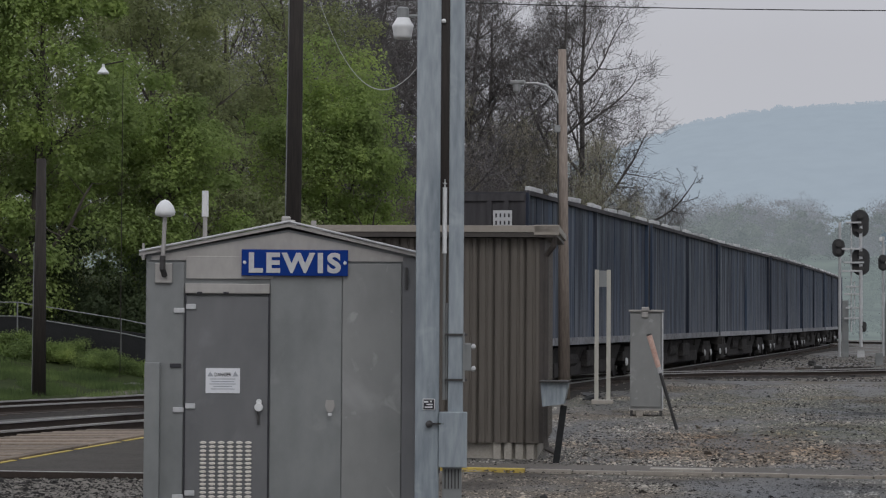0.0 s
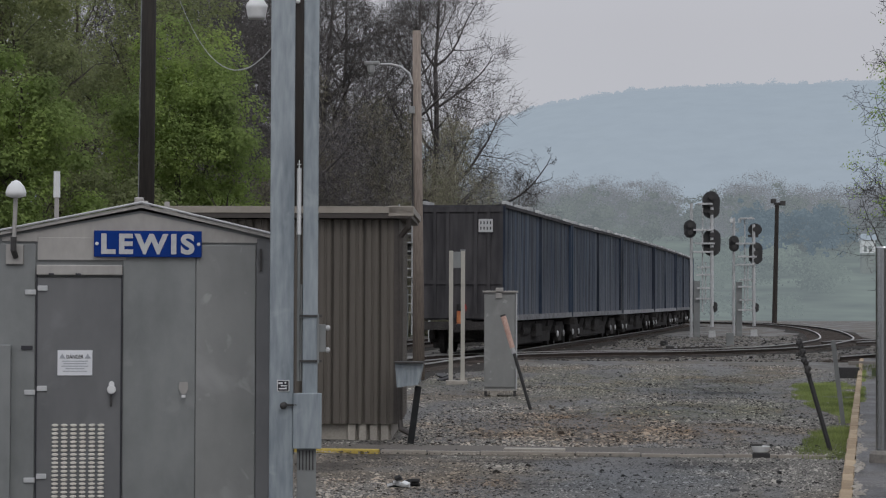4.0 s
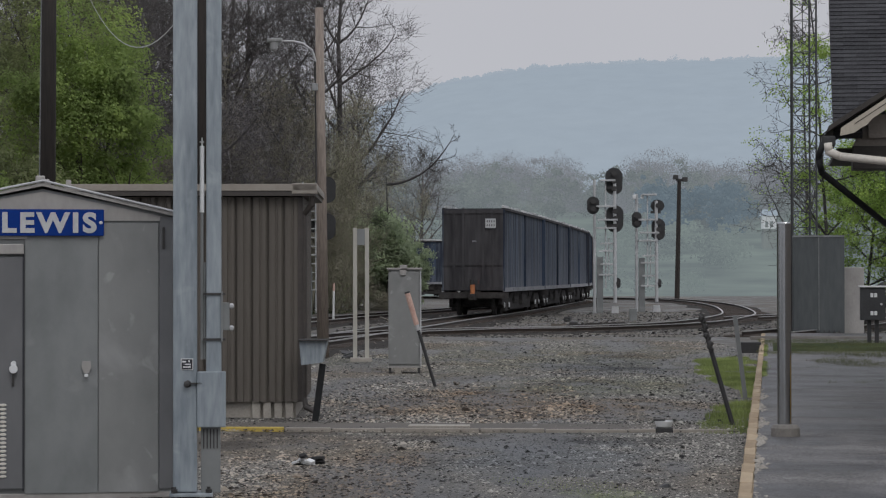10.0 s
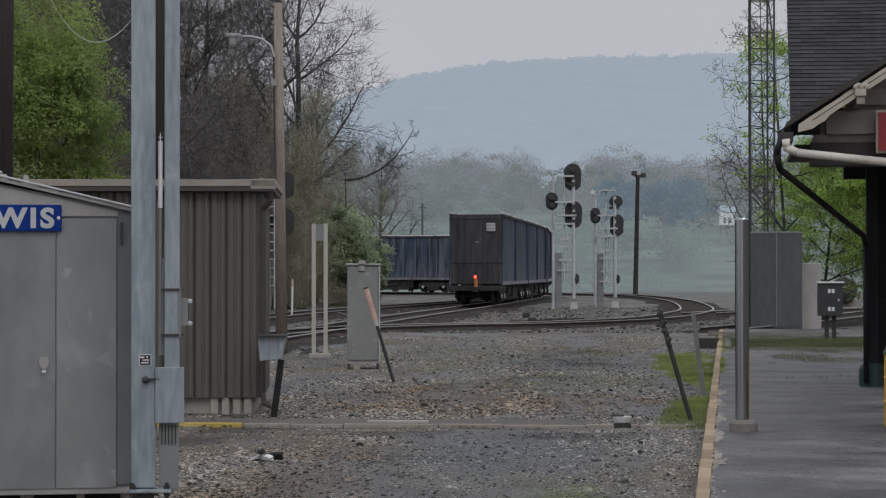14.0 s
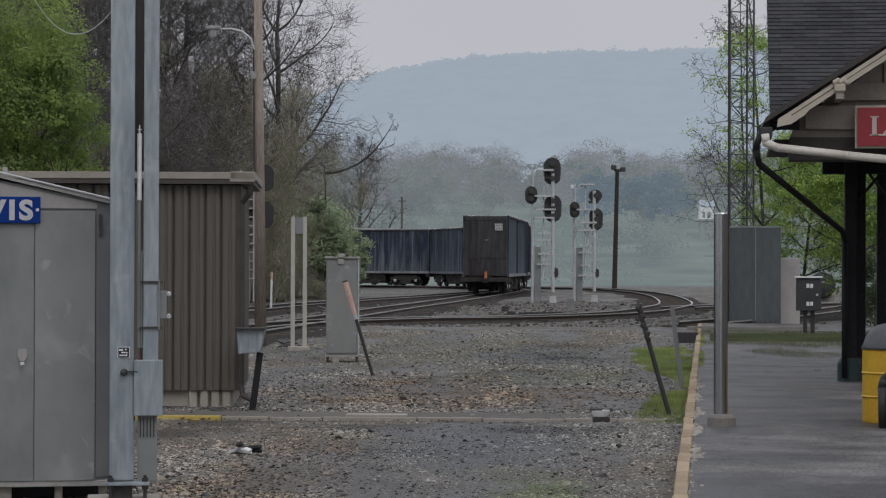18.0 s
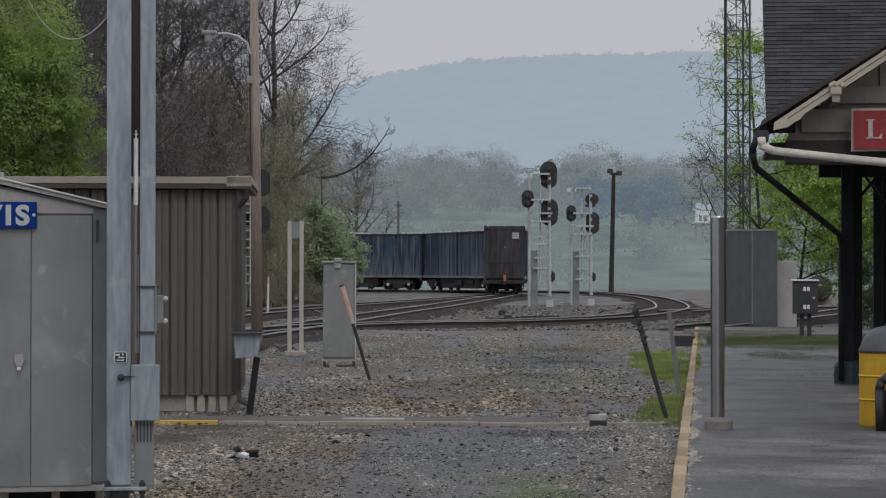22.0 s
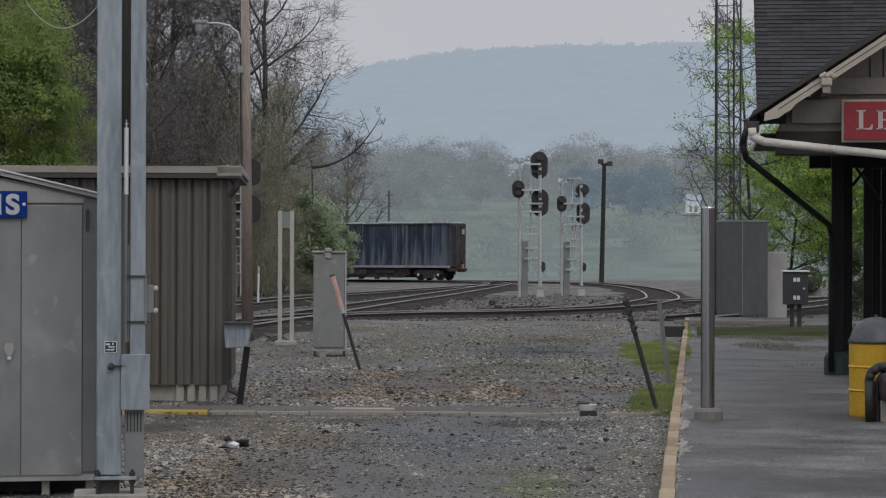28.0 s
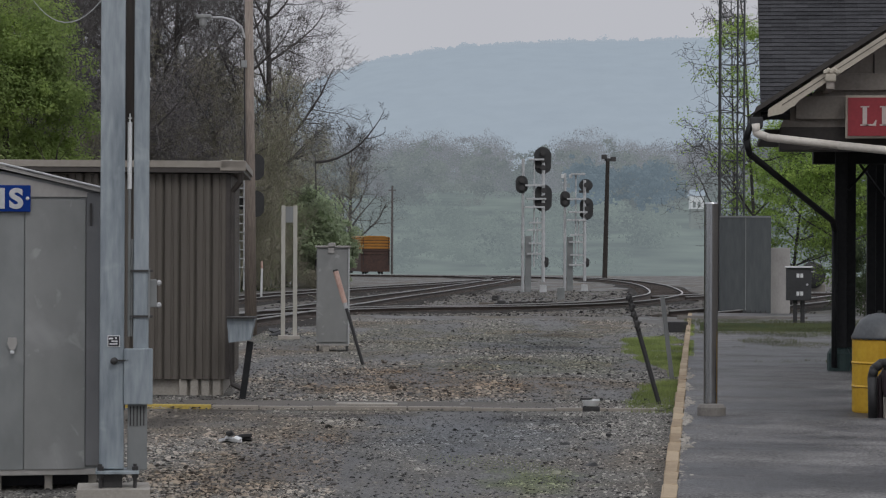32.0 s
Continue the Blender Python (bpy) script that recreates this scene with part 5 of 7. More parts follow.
def make_signal(x, y, big, label):
    s = thing("railway_signal", label, "signal", pose(x, y, 0, 0, 0, 0))
    H = 6.45 if big else 5.9
    bm = B()
    prism(bm, [(-0.18, -0.1), (-0.15, 0.32), (0.15, 0.32), (0.18, -0.1)], -0.16, 0.16)
    part("mast_foot", bm, M_SIGPIPE, s)
    bm = B()
    rod(bm, (0, 0, 0.5), (-0.02, 0, H if big else 5.55), 0.085, 0.08, 12)
    part("mast", bm, M_SIGPIPE, s)
    bm = B()
    rod(bm, (-0.98, 0.25, 0), (-0.98, 0.25, H), 0.075, 0.07, 10)
    part("back_mast", bm, M_SIGPIPE, s)
    bm = B()
    rod(bm, (-0.45, 0.1, 1.2), (-0.45, 0.1, H - 0.1), 0.035, 0.035, 8)
    rod(bm, (-0.30, 0.1, 1.6), (-0.30, 0.1, 3.6), 0.03, 0.03, 8)
    part("ladder_rail", bm, M_SIGPIPE, s)
    steps = [H - 0.05, H - 1.3, H - 1.95, H - 2.35, H - 3.1, H - 3.45, H - 4.1, H - 4.6]
    for i, z in enumerate(steps):
        if z > 0.9:
            bm = B()
            box(bm, (-0.42 if i % 2 else -0.35, 0.05, z), (0.95 if i in (1, 2, 3) else 0.72, 0.34 if i < 4 else 0.08, 0.085), bevel=0.006)
            part("rung", bm, M_SIGPIPE, s)
    bm = B()
    box(bm, (-0.72, 0.3, 1.35), (0.30, 0.24, 2.7), bevel=0.01)
    part("cable_box", bm, M_ALU, s, "weathered grey cable box")
    if big:
        specs = ((-0.12, 6.36, 0.84, 1.32), (-0.08, 4.55, 0.84, 1.32), (-1.05, 5.2, 0.60, 0.86), (0.03, 1.45, 0.30, 0.5))
    else:
        specs = ((-0.02, 5.3, 0.70, 0.62), (0.02, 4.12, 0.68, 1.10), (-0.98, 4.6, 0.50, 0.80), (0.03, 1.42, 0.26, 0.45))
    for k, (hx, z, w, h_) in enumerate(specs):
        bm = B()
        head(bm, hx + 0.08 if k != 2 else hx, -0.02 if k == 3 else 0.16, z, w, h_)
        hd = part("signal_head", bm, M_BLACK, s, "black oval signal backboard")
        bm = B()
        nn = 3 if h_ > 1 else (2 if h_ > 0.7 else 1)
        for j in range(nn):
            zz = z + (j - (nn - 1) / 2) * 0.36
            rod(bm, (hx + 0.08 if k != 2 else hx, 0.17, zz), (hx + 0.08 if k != 2 else hx, -0.10, zz), 0.12 if k != 3 else 0.06, 0.13 if k != 3 else 0.07, 14)
        part("hood", bm, M_DARKSTEEL, hd)
        if k < 2:
            bm = B()
            box(bm, (hx - 0.02, 0.12, z - 0.32), (0.5, 0.1, 0.12))
            part("head_bracket", bm, M_DARKSTEEL, hd)
    if not big:
        for x_ in (-1.1, -0.7):
            bm = B()
            box(bm, (x_, 0.2, 5.75), (0.16, 0.16, 0.2), bevel=0.02)
            part("top_box", bm, M_WHITE, s)
    return s


make_signal(6.78, 109.0, True, "tall silver ladder signal with three black heads")
make_signal(9.10, 113.0, False, "shorter silver ladder signal with black heads")


def make_bank_signal():
    s = thing("railway_signal", "silver ladder signal beside the wooded bank", "signal", pose(-7.0, 98.0, 0))
    bm = B()
    rod(bm, (0.32, 0, 0), (0.32, 0, 6.0), 0.08, 0.07, 12)
    part("mast", bm, M_SIGPIPE, s)
    for x in (-0.45, 0.12):
        bm = B()
        rod(bm, (x, 0, 0.2), (x, 0, 5.9), 0.035, 0.035, 8)
        part("ladder_rail", bm, M_SIGPIPE, s)
    for i in range(13):
        bm = B()
        box(bm, (-0.16, 0, 1.2 + i * 0.38), (0.75 if i % 4 == 0 else 0.58, 0.3 if i % 4 == 0 else 0.05, 0.045))
        part("rung", bm, M_SIGPIPE, s)
    for z in (5.55, 3.95):
        bm = B()
        head(bm, 0.62, 0.1, z, 0.72, 1.15)
        head(bm, -0.02 if z > 5 else 0.0, 0.12, z, 0.4, 0.5)
        part("signal_head", bm, M_BLACK, s)
    bm = B()
    box(bm, (-0.3, 0.1, 1.1), (0.5, 0.3, 2.2), bevel=0.02)
    part("cable_box", bm, M_ALU, s)
    return s


make_bank_signal()
bm = B()
rod(bm, (0, 0, -0.1), (0.02, 0, 1.25), 0.05, 0.045, 10)
mkp = solid("marker_post", bm, M_WHITE, "thin white marker post with faded red top", "post", pose(-5.75, 92.0, 0))
bm = B()
rod(bm, (0.02, 0, 1.2), (0.02, 0, 1.5), 0.05, 0.045, 10)
part("red_top", bm, M_STAKE, mkp)

fp = thing("floodlight_pole", "dark wooden floodlight pole beyond the curve", "lamp post", pose(15.75, 176.0, 0, 0, 1.2, 0))
bm = B()
rod(bm, (0, 0, -0.1), (0, 0, 9.2), 0.20, 0.15, 12)
part("pole", bm, M_POLEDARK, fp)
bm = B()
box(bm, (0, 0, 9.25), (0.5, 0.3, 0.2), bevel=0.04)
part("bracket", bm, M_DARKSTEEL, fp)
for x in (-0.3, 0.42):
    bm = B()
    box(bm, (x, -0.15, 9.45 if x < 0 else 9.3), (0.42, 0.3, 0.36), bevel=0.05)
    part("floodlight", bm, M_DARKSTEEL, fp)

# small trackside pieces
bm = B()
box(bm, (0, 0, 0.24), (0.28, 0.22, 0.56), bevel=0.02)
solid("track_box", bm, M_ALU, "small grey trackside box", "box", pose(6.2, 88.5, 0))
bm = B()
box(bm, (0, 0, 0.06), (1.0, 0.09, 0.09), pose(0, 0, 0, 0, 0, -52), bevel=0.01)
solid("timber_beam", bm, M_TIMBER, "loose pale timber beam on the ballast", "timber", pose(3.05, 80, 0))
bm = B()
for q, d in (((0, 0, 0.10), (0.30, 0.24, 0.22)), ((0.16, 0.04, 0.06), (0.2, 0.2, 0.14)), ((-0.17, -0.05, 0.05), (0.16, 0.14, 0.11))):
    box(bm, q, d, pose(0, 0, 0, 4, 3, 40 * q[0]), bevel=0.045)
scrap = solid("scrap_block", bm, M_DARKSTEEL, "dark lump of scrap on the ballast", "scrap", pose(3.45, 79.0, 0))
copy_thing(scrap, pose(3.62, 88.0, 0, 0, 0, 70))
bm = B()
lathe(bm, [(0.04, 0.03), (0.085, 0.05), (0.112, 0.115), (0.106, 0.115), (0.08, 0.06)], 16)
bowl = solid("track_lamp", bm, M_WHITE, "small white bowl-shaped ground lamp on black foot", "ground lamp", pose(2.17, 25.96, 0.02))
bm = B()
box(bm, (0, 0, 0.01), (0.20, 0.14, 0.06), bevel=0.01)
part("foot", bm, M_BLACK, bowl)
bm = B()
box(bm, (-0.05, 0.02, 0.125), (0.13, 0.04, 0.024))
part("rim_clip", bm, M_DARKSTEEL, bowl)
for k in (-0.14, 0.14):
    bm = B()
    rod(bm, (k * 0.8, 0, 0.10), (k * 0.8, 0, 0.14), 0.012, 0.012, 6)
    part("rim_pin", bm, M_DARKSTEEL, bowl)


def debris(x, y, n, size, m_, label, name, seed):
    r = random.Random(seed)
    bm = B()
    for i in range(n):
        box(bm, (r.uniform(-size, size), r.uniform(-size, size) * 0.7, 0.02 + 0.02 * i), (size * r.uniform(0.5, 1.4), size * r.uniform(0.3, 0.8), 0.03), pose(0, 0, 0, r.uniform(-18, 18), r.uniform(-18, 18), r.uniform(0, 180)), bevel=0.006)
    return solid(name, bm, m_, label, "debris", pose(x, y, 0.0))


debris(-1.55, 21.6, 4, 0.14, M_BLACK, "crumpled dark scrap lying on the gravel", "scrap_plate", 3)
debris(-1.62, 21.55, 4, 0.11, M_WHITE, "bit of pale scrap on the gravel", "scrap_plate", 5)
debris(2.12, 23.4, 2, 0.07, M_BLACK, "short black iron scrap on gravel", "scrap_iron", 6)
debris(2.0, 22.2, 2, 0.05, M_BLACK, "small black iron scrap on gravel", "scrap_iron", 8)
debris(-0.30, 37.2, 2, 0.12, M_TIMBER, "broken timber offcut on the gravel", "timber_offcut", 9)
debris(5.6, 49.5, 1, 0.5, M_BLACK, "black rubber mat by the platform end", "rubber_mat", 12)
debris(-2.85, 49.5, 4, 0.35, M_BLACK, "dark iron switch machine by the rails", "switch_machine", 14)
debris(-3.0, 88.0, 4, 0.6, M_CONC, "heap of pale rubble beside the bush", "rubble", 15)


yl = thing("yard_lamp", "small white hanging yard lamp before the wood", "lamp", pose(-15.97, 57.5, ground_height(-15.97, 57.5)))
zl = 8.12 - ground_height(-15.97, 57.5)
bm = B()
rod(bm, (0.45, 0.3, -0.1), (0.45, 0.3, zl + 0.4), 0.011, 0.009, 8)
rod(bm, (0.45, 0.3, zl + 0.35), (0, 0, zl + 0.22), 0.018, 0.018, 6)
part("pole", bm, M_POLEDARK, yl)
bm = B()
lathe(bm, [(0.15, -0.02), (0.16, 0.02), (0.09, 0.09), (0.04, 0.16), (0.03, 0.24)], 14, pose(0, 0, zl))
part("shade", bm, M_WHITE, yl, "white enamel shade")

tp_ = thing("utility_pole", "thin far utility pole behind the curve", "utility pole", pose(-0.98, 205.0, 0))
bm = B()
rod(bm, (0, 0, -0.2), (0, 0, 8.0), 0.12, 0.09, 8)
part("pole", bm, M_TWIG, tp_)
bm = B()
box(bm, (0, 0, 7.6), (0.7, 0.1, 0.1))
part("crossarm", bm, M_TWIG, tp_)


# ---- station ----
M_LETTERPINK = mat("pale_letter_paint", (0.46, 0.38, 0.36), (0.56, 0.48, 0.45), 4, 30, 0.6, 0, 0.02)


def make_station():
    s = thing("station_building", "station canopy gable with dark shingle roof and red sign", "building", pose(4.55, 29.0, 0.15, 0, 0, -7.43))
    z = -0.15
    sl = 0.652
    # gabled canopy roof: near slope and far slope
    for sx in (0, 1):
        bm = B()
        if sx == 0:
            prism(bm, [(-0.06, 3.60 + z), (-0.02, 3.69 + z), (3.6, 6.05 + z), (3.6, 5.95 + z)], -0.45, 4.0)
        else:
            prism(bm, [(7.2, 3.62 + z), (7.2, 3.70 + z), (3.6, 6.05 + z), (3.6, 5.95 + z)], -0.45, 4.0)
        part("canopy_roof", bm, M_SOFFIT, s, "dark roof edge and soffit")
    bm = B()
    prism(bm, [(0.12, 3.56 + z), (0.13, 3.66 + z), (3.6, 5.93 + z), (3.6, 5.79 + z), (0.52, 3.775 + z), (0.46, 3.70 + z), (0.40, 3.67 + z), (0.30, 3.60 + z)], -0.47, -0.41)
    rake = part("rake_board", bm, M_RAKE, s, "cream painted rake board")
    # Thin dark strip that paints the board's shadow line.
    bm = B()
    prism(bm, [(0.30, 3.702 + z), (0.30, 3.714 + z), (3.6, 5.872 + z), (3.6, 5.860 + z)], -0.476, -0.465)
    part("rake_shadow_line", bm, M_SOFFIT, rake, "dark strip drawing the shadow line along the rake board")
    bm = B()
    prism(bm, [(7.1, 3.53 + z), (7.1, 3.66 + z), (3.6, 5.93 + z), (3.6, 5.72 + z)], -0.47, -0.41)
    part("rake_board", bm, M_RAKE, s)
    bm = B()
    box(bm, (0.90, -0.48, 4.05 + z), (0.14, 0.10, 0.10), bevel=0.02)
    for k in range(5):
        bmesh.ops.create_icosphere(bm, subdivisions=1, radius=0.04, matrix=Matrix.Translation((0.84 + 0.035 * k, -0.5, 4.12 + z + 0.02 * (k % 2))))
    br = part("bracket_ornament", bm, M_RAKE, s, "cream carved bracket end")
    bm = B()
    box(bm, (0.90, -0.1, 3.97 + z), (0.10, 0.8, 0.12))
    part("purlin", bm, M_SIDING, br)
    # gable wall
    bm = B()
    prism(bm, [(0.30, 3.45 + z), (7.0, 3.45 + z), (7.0, 3.66 + z), (3.6, 5.85 + z), (0.40, 3.70 + z)], 0.30, 0.42)
    part("gable_wall", bm, M_SIDING, s, "taupe boarded gable wall")
    bd = B()
    box(bd, (0, 0, 0.5), (0.018, 0.02, 1.0))
    bmh = mesh_of("batten", bd, M_SOFFIT)
    for i in range(12):
        x = 1.50 + i * 0.17
        piece("batten", bmh, s, pose(x, 0.295, 4.16 + z)).scale = (1, 1, 0.652 * x - 0.72)
    bm = B()
    box(bm, (2.9, 0.26, 4.05 + z), (4.4, 0.10, 0.22), bevel=0.01)
    part("tie_beam", bm, M_SIDING, s)
    bm = B()
    box(bm, (2.75, 0.24, 3.72 + z), (4.5, 0.08, 0.30), bevel=0.01)
    part("tie_beam", bm, M_SIDING, s)
    bm = B()
    box(bm, (3.5, 0.5, 3.32 + z), (6.4, 0.5, 0.30), bevel=0.01)
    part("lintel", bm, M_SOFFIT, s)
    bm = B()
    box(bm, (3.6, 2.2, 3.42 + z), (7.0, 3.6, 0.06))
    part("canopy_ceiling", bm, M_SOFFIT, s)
    # red sign
    bm = B()
    box(bm, (2.55, 0.02, 3.585 + z), (2.86, 0.05, 0.55), bevel=0.01)
    sg = part("sign_border", bm, M_RAKE, s, "red station sign with cream border")
    bm = B()
    box(bm, (2.55, -0.010, 3.585 + z), (2.80, 0.05, 0.49))
    part("sign_face", bm, M_RED, sg, "red sign face")
    # L and E with serifs
    zc, y_ = 3.595 + z, -0.038
    bm = B()
    x = 1.30
    for k in range(2):
        box(bm, (x + 0.062, y_, zc), (0.056, 0.012, 0.25))
        box(bm, (x + 0.062, y_, zc + 0.117), (0.11, 0.012, 0.016))
        box(bm, (x + 0.062, y_, zc - 0.117), (0.11, 0.012, 0.016))
        box(bm, (x + 0.13, y_, zc - 0.115), (0.15, 0.012, 0.020))
        prism(bm, [(x + 0.165, zc - 0.107), (x + 0.205, zc - 0.107), (x + 0.212, zc - 0.055), (x + 0.20, zc - 0.055)], y_ - 0.006, y_ + 0.006)
        if k:
            box(bm, (x + 0.13, y_, zc + 0.115), (0.15, 0.012, 0.020))
            prism(bm, [(x + 0.165, zc + 0.107), (x + 0.205, zc + 0.107), (x + 0.208, zc + 0.06), (x + 0.197, zc + 0.06)], y_ - 0.006, y_ + 0.006)
            box(bm, (x + 0.115, y_, zc), (0.09, 0.012, 0.018))
            box(bm, (x + 0.155, y_, zc), (0.014, 0.012, 0.07))
        x += 0.245
    part("lettering", bm, M_LETTERPINK, sg, "pale serif letters")
    bm = B()
    for k in range(5):
        box(bm, (1.98 + k * 0.3, -0.038, 3.585 + z), (0.2, 0.008, 0.25))
    part("letter_bar", bm, M_WHITE, sg)
    # gutter, pipes
    bm = B()
    box(bm, (-0.02, -0.05, 3.50 + z), (0.17, 0.75, 0.13), bevel=0.02)
    part("gutter", bm, M_BLACK, s)
    bm = B()
    pipe(bm, [(-0.03, -0.45, 3.47 + z), (-0.02, -0.46, 3.36 + z), (0.12, -0.46, 3.30 + z), (1.0, -0.44, 3.20 + z), (3.2, -0.3, 2.98 + z)], 0.052, 10)
    part("white_pipe", bm, M_WHITEPIPE, s, "white sloping drain pipe", smooth=True)
    bm = B()
    pipe(bm, [(-0.09, -0.40, 3.48 + z), (-0.15, -0.38, 3.28 + z), (-0.10, -0.3, 3.10 + z), (1.16, 3.3, 2.30 + z), (1.20, 3.5, 2.18 + z), (1.20, 3.5, 0.2 + z)], 0.042, 10)
    part("downpipe", bm, M_POSTBLACK, s, smooth=True)
    # posts of the canopy
    for x, y, w in ((1.30, 3.72, 0.17), (1.44, 3.95, 0.17), (1.80, 4.6, 0.13), (1.94, 4.8, 0.12), (2.09, 5.0, 0.13), (2.25, 5.2, 0.12), (2.9, 4.0, 0.2)):
        bm = B()
        box(bm, (x, y, 1.68 + z), (w, w, 3.46), bevel=0.012)
        pst = part("canopy_post", bm, M_POSTBLACK, s, "black canopy post")
        if w > 0.15:
            bm = B()
            lathe(bm, [(0.17, 0.0), (0.17, 0.26), (0.13, 0.33), (0.10, 0.34)], 12, pose(x - 0.02, y - 0.02, 0.14 + z))
            part("post_base", bm, M_GREENBASE, pst, "dark green post base")
    bm = B()
    box(bm, (1.72, 4.2, 3.26 + z), (1.6, 0.3, 0.22))
    rod(bm, (1.4, 3.8, 2.75 + z), (1.8, 4.2, 3.2 + z), 0.022, 0.022, 8)
    rod(bm, (2.0, 4.6, 2.65 + z), (1.6, 4.2, 3.15 + z), 0.022, 0.022, 8)
    part("post_bracket", bm, M_POSTBLACK, s)
    # wall beside the platform, out of view, added to darken the steel post's reflections
    bm = B()
    box(bm, (3.3, -12.0, 1.7 + z), (0.3, 22.0, 3.4))
    part("unseen_wall", bm, M_SIDING, s)
    # main building beyond
    bm = B()
    box(bm, (7.5, 9.5, 1.7 + z), (8.4, 9.0, 3.4))
    part("unseen_wall", bm, M_SIDING, s)
    # main shingle roof, rising away from the canopy
    bm = B()
    for v0 in ([(0.05, 0.0, 3.62 + z), (0.42, 0.0, 3.62 + z), (0.42, 5.4, 9.0 + z), (0.05, 5.4, 9.0 + z)], [(0.42, 0.46, 4.078 + z), (12, 0.46, 4.078 + z), (12, 5.4, 9.0 + z), (0.42, 5.4, 9.0 + z)]):
        a = [bm.verts.new(v) for v in v0]
        b = [bm.verts.new((x, y + 0.16, zz - 0.06)) for x, y, zz in v0]
        bm.faces.new(a)
        bm.faces.new(b[::-1])
        for i in range(4):
            bm.faces.new((a[i], b[i], b[(i + 1) % 4], a[(i + 1) % 4]))
    bmesh.ops.recalc_face_normals(bm, faces=bm.faces[:])
    rf = part("main_roof", bm, M_SHINGLE, s, "dark asphalt shingle roof")
    kinds = []
    for k in range(3):
        bm = B()
        box(bm, (0, 0, 0), (0.331, 0.125 + 0.004 * k, 0.020), pose(0, 0, 0, -7, 0, 0))
        kinds.append(mesh_of("shingle", bm, M_SHINGLE))
    ang = math.degrees(math.atan2(5.38, 5.4))
    for i in range(50):
        y = 0.03 + i * 0.0575
        for j in range(-1, 8):
            x = 0.05 + (0.165 if i % 2 else 0.0) + j * 0.33 + 0.165
            if x > 0.26 + i * 0.088 or x > 2.4 or (j < 0 and i % 2 == 0):
                continue
            if j < 0:
                x = 0.05 + 0.0825
            sh = piece("shingle", kinds[(i * 3 + j) % 3], rf, pose(x, y, 3.635 + z + y * 0.9963 + 0.030, ang + RNG.uniform(-0.5, 0.5), 0, 0))
            if j < 0:
                sh.scale = (0.5, 1, 1)
    bm = B()
    box(bm, (0, 0, 0), (0.46, 0.24, 0.012), pose(1.15, 1.72, 5.36 + z, ang, 0, 0))
    part("pale_patch", bm, M_ALU, rf, "worn pale patch on the shingles")
    return s


make_station()

# ---- platform furniture ----
post = thing("steel_bollard", "round stainless steel post on a concrete base", "post", pose(3.185, 23.3, 0.15))
bm = B()
lathe(bm, [(0.073, 0.05), (0.073, 2.185), (0.066, 2.20)], 24)
part("tube", bm, mat("brushed_steel", (0.38, 0.39, 0.40), (0.50, 0.51, 0.52), 1, 30, 0.22, 1.0, 0.02, 0.6, 6), post, smooth=False)
bm = B()
lathe(bm, [(0.150, 0.0), (0.147, 0.085), (0.125, 0.115), (0.075, 0.125)], 24, pose(0.01, 0, 0))
part("base", bm, M_OLDCONC, post)

drum = thing("litter_drum", "yellow steel drum litter bin with grey dome lid", "litter bin", pose(5.06, 23.9, 0.15))
bm = B()
lathe(bm, [(0.28, 0.0), (0.285, 0.02), (0.285, 0.26), (0.297, 0.275), (0.285, 0.29), (0.285, 0.51), (0.297, 0.525), (0.285, 0.54), (0.285, 0.76), (0.295, 0.775)], 28)
part("body", bm, M_DRUM, drum)
bm = B()
lathe(bm, [(0.295, 0.77), (0.295, 0.795), (0.275, 0.83), (0.25, 0.90), (0.20, 0.975), (0.12, 1.03), (0.03, 1.05)], 24)
part("lid", bm, M_LID, drum, "grey domed lid", smooth=True)
bm = B()
rod(bm, (0, 0, 1.04), (0, 0, 1.075), 0.02, 0.02, 8)
part("lid_knob", bm, M_LID, drum)

bench = thing("platform_bench", "black metal bench with curved arm rest", "bench", pose(4.93, 23.0, 0.15, 0, 0, -7))
bm = B()
pipe(bm, [(-0.12, 0, 0.0), (-0.13, 0, 0.42), (-0.11, 0, 0.50), (-0.04, 0, 0.555), (0.10, 0, 0.57), (0.5, 0, 0.55)], 0.048, 10)
part("arm_rest", bm, M_BLACK, bench, smooth=True)
bm = B()
pipe(bm, [(-0.04, 0.05, 0.0), (-0.05, 0.05, 0.40), (0.02, 0.05, 0.5), (0.15, 0.05, 0.53)], 0.03, 10)
box(bm, (0.33, 0.06, 0.36), (0.72, 0.5, 0.30), bevel=0.08)
part("seat", bm, mat("dark_plum_paint", (0.028, 0.018, 0.022), (0.05, 0.034, 0.04), 2, 25, 0.5, 0, 0.05), bench)
for y in (0.0, 0.4):
    bm = B()
    box(bm, (0.02, y, 0.11), (0.07, 0.05, 0.22), bevel=0.01)
    part("leg", bm, M_CONC, bench)

cab = thing("meter_cabinet", "dark grey meter cabinet on a post with pale top", "cabinet", pose(9.73, 55.4, 0.08, 0, 0, -6))
bm = B()
box(bm, (0, 0, 1.03), (0.60, 0.32, 0.80), bevel=0.012)
part("body", bm, mat("dark_grey_paint", (0.028, 0.029, 0.032), (0.055, 0.056, 0.06), 1.5, 20, 0.6, 0.1, 0.04), cab)
bm = B()
box(bm, (0, -0.02, 1.45), (0.66, 0.38, 0.04), bevel=0.008)
part("top", bm, M_WHITE, cab)
for zz in (1.24, 0.80):
    for k in (-0.045, 0.045):
        bm = B()
        box(bm, (0.02 + k, -0.165, zz), (0.07, 0.01, 0.10))
        part("label_plate", bm, M_WHITE, cab)
bm = B()
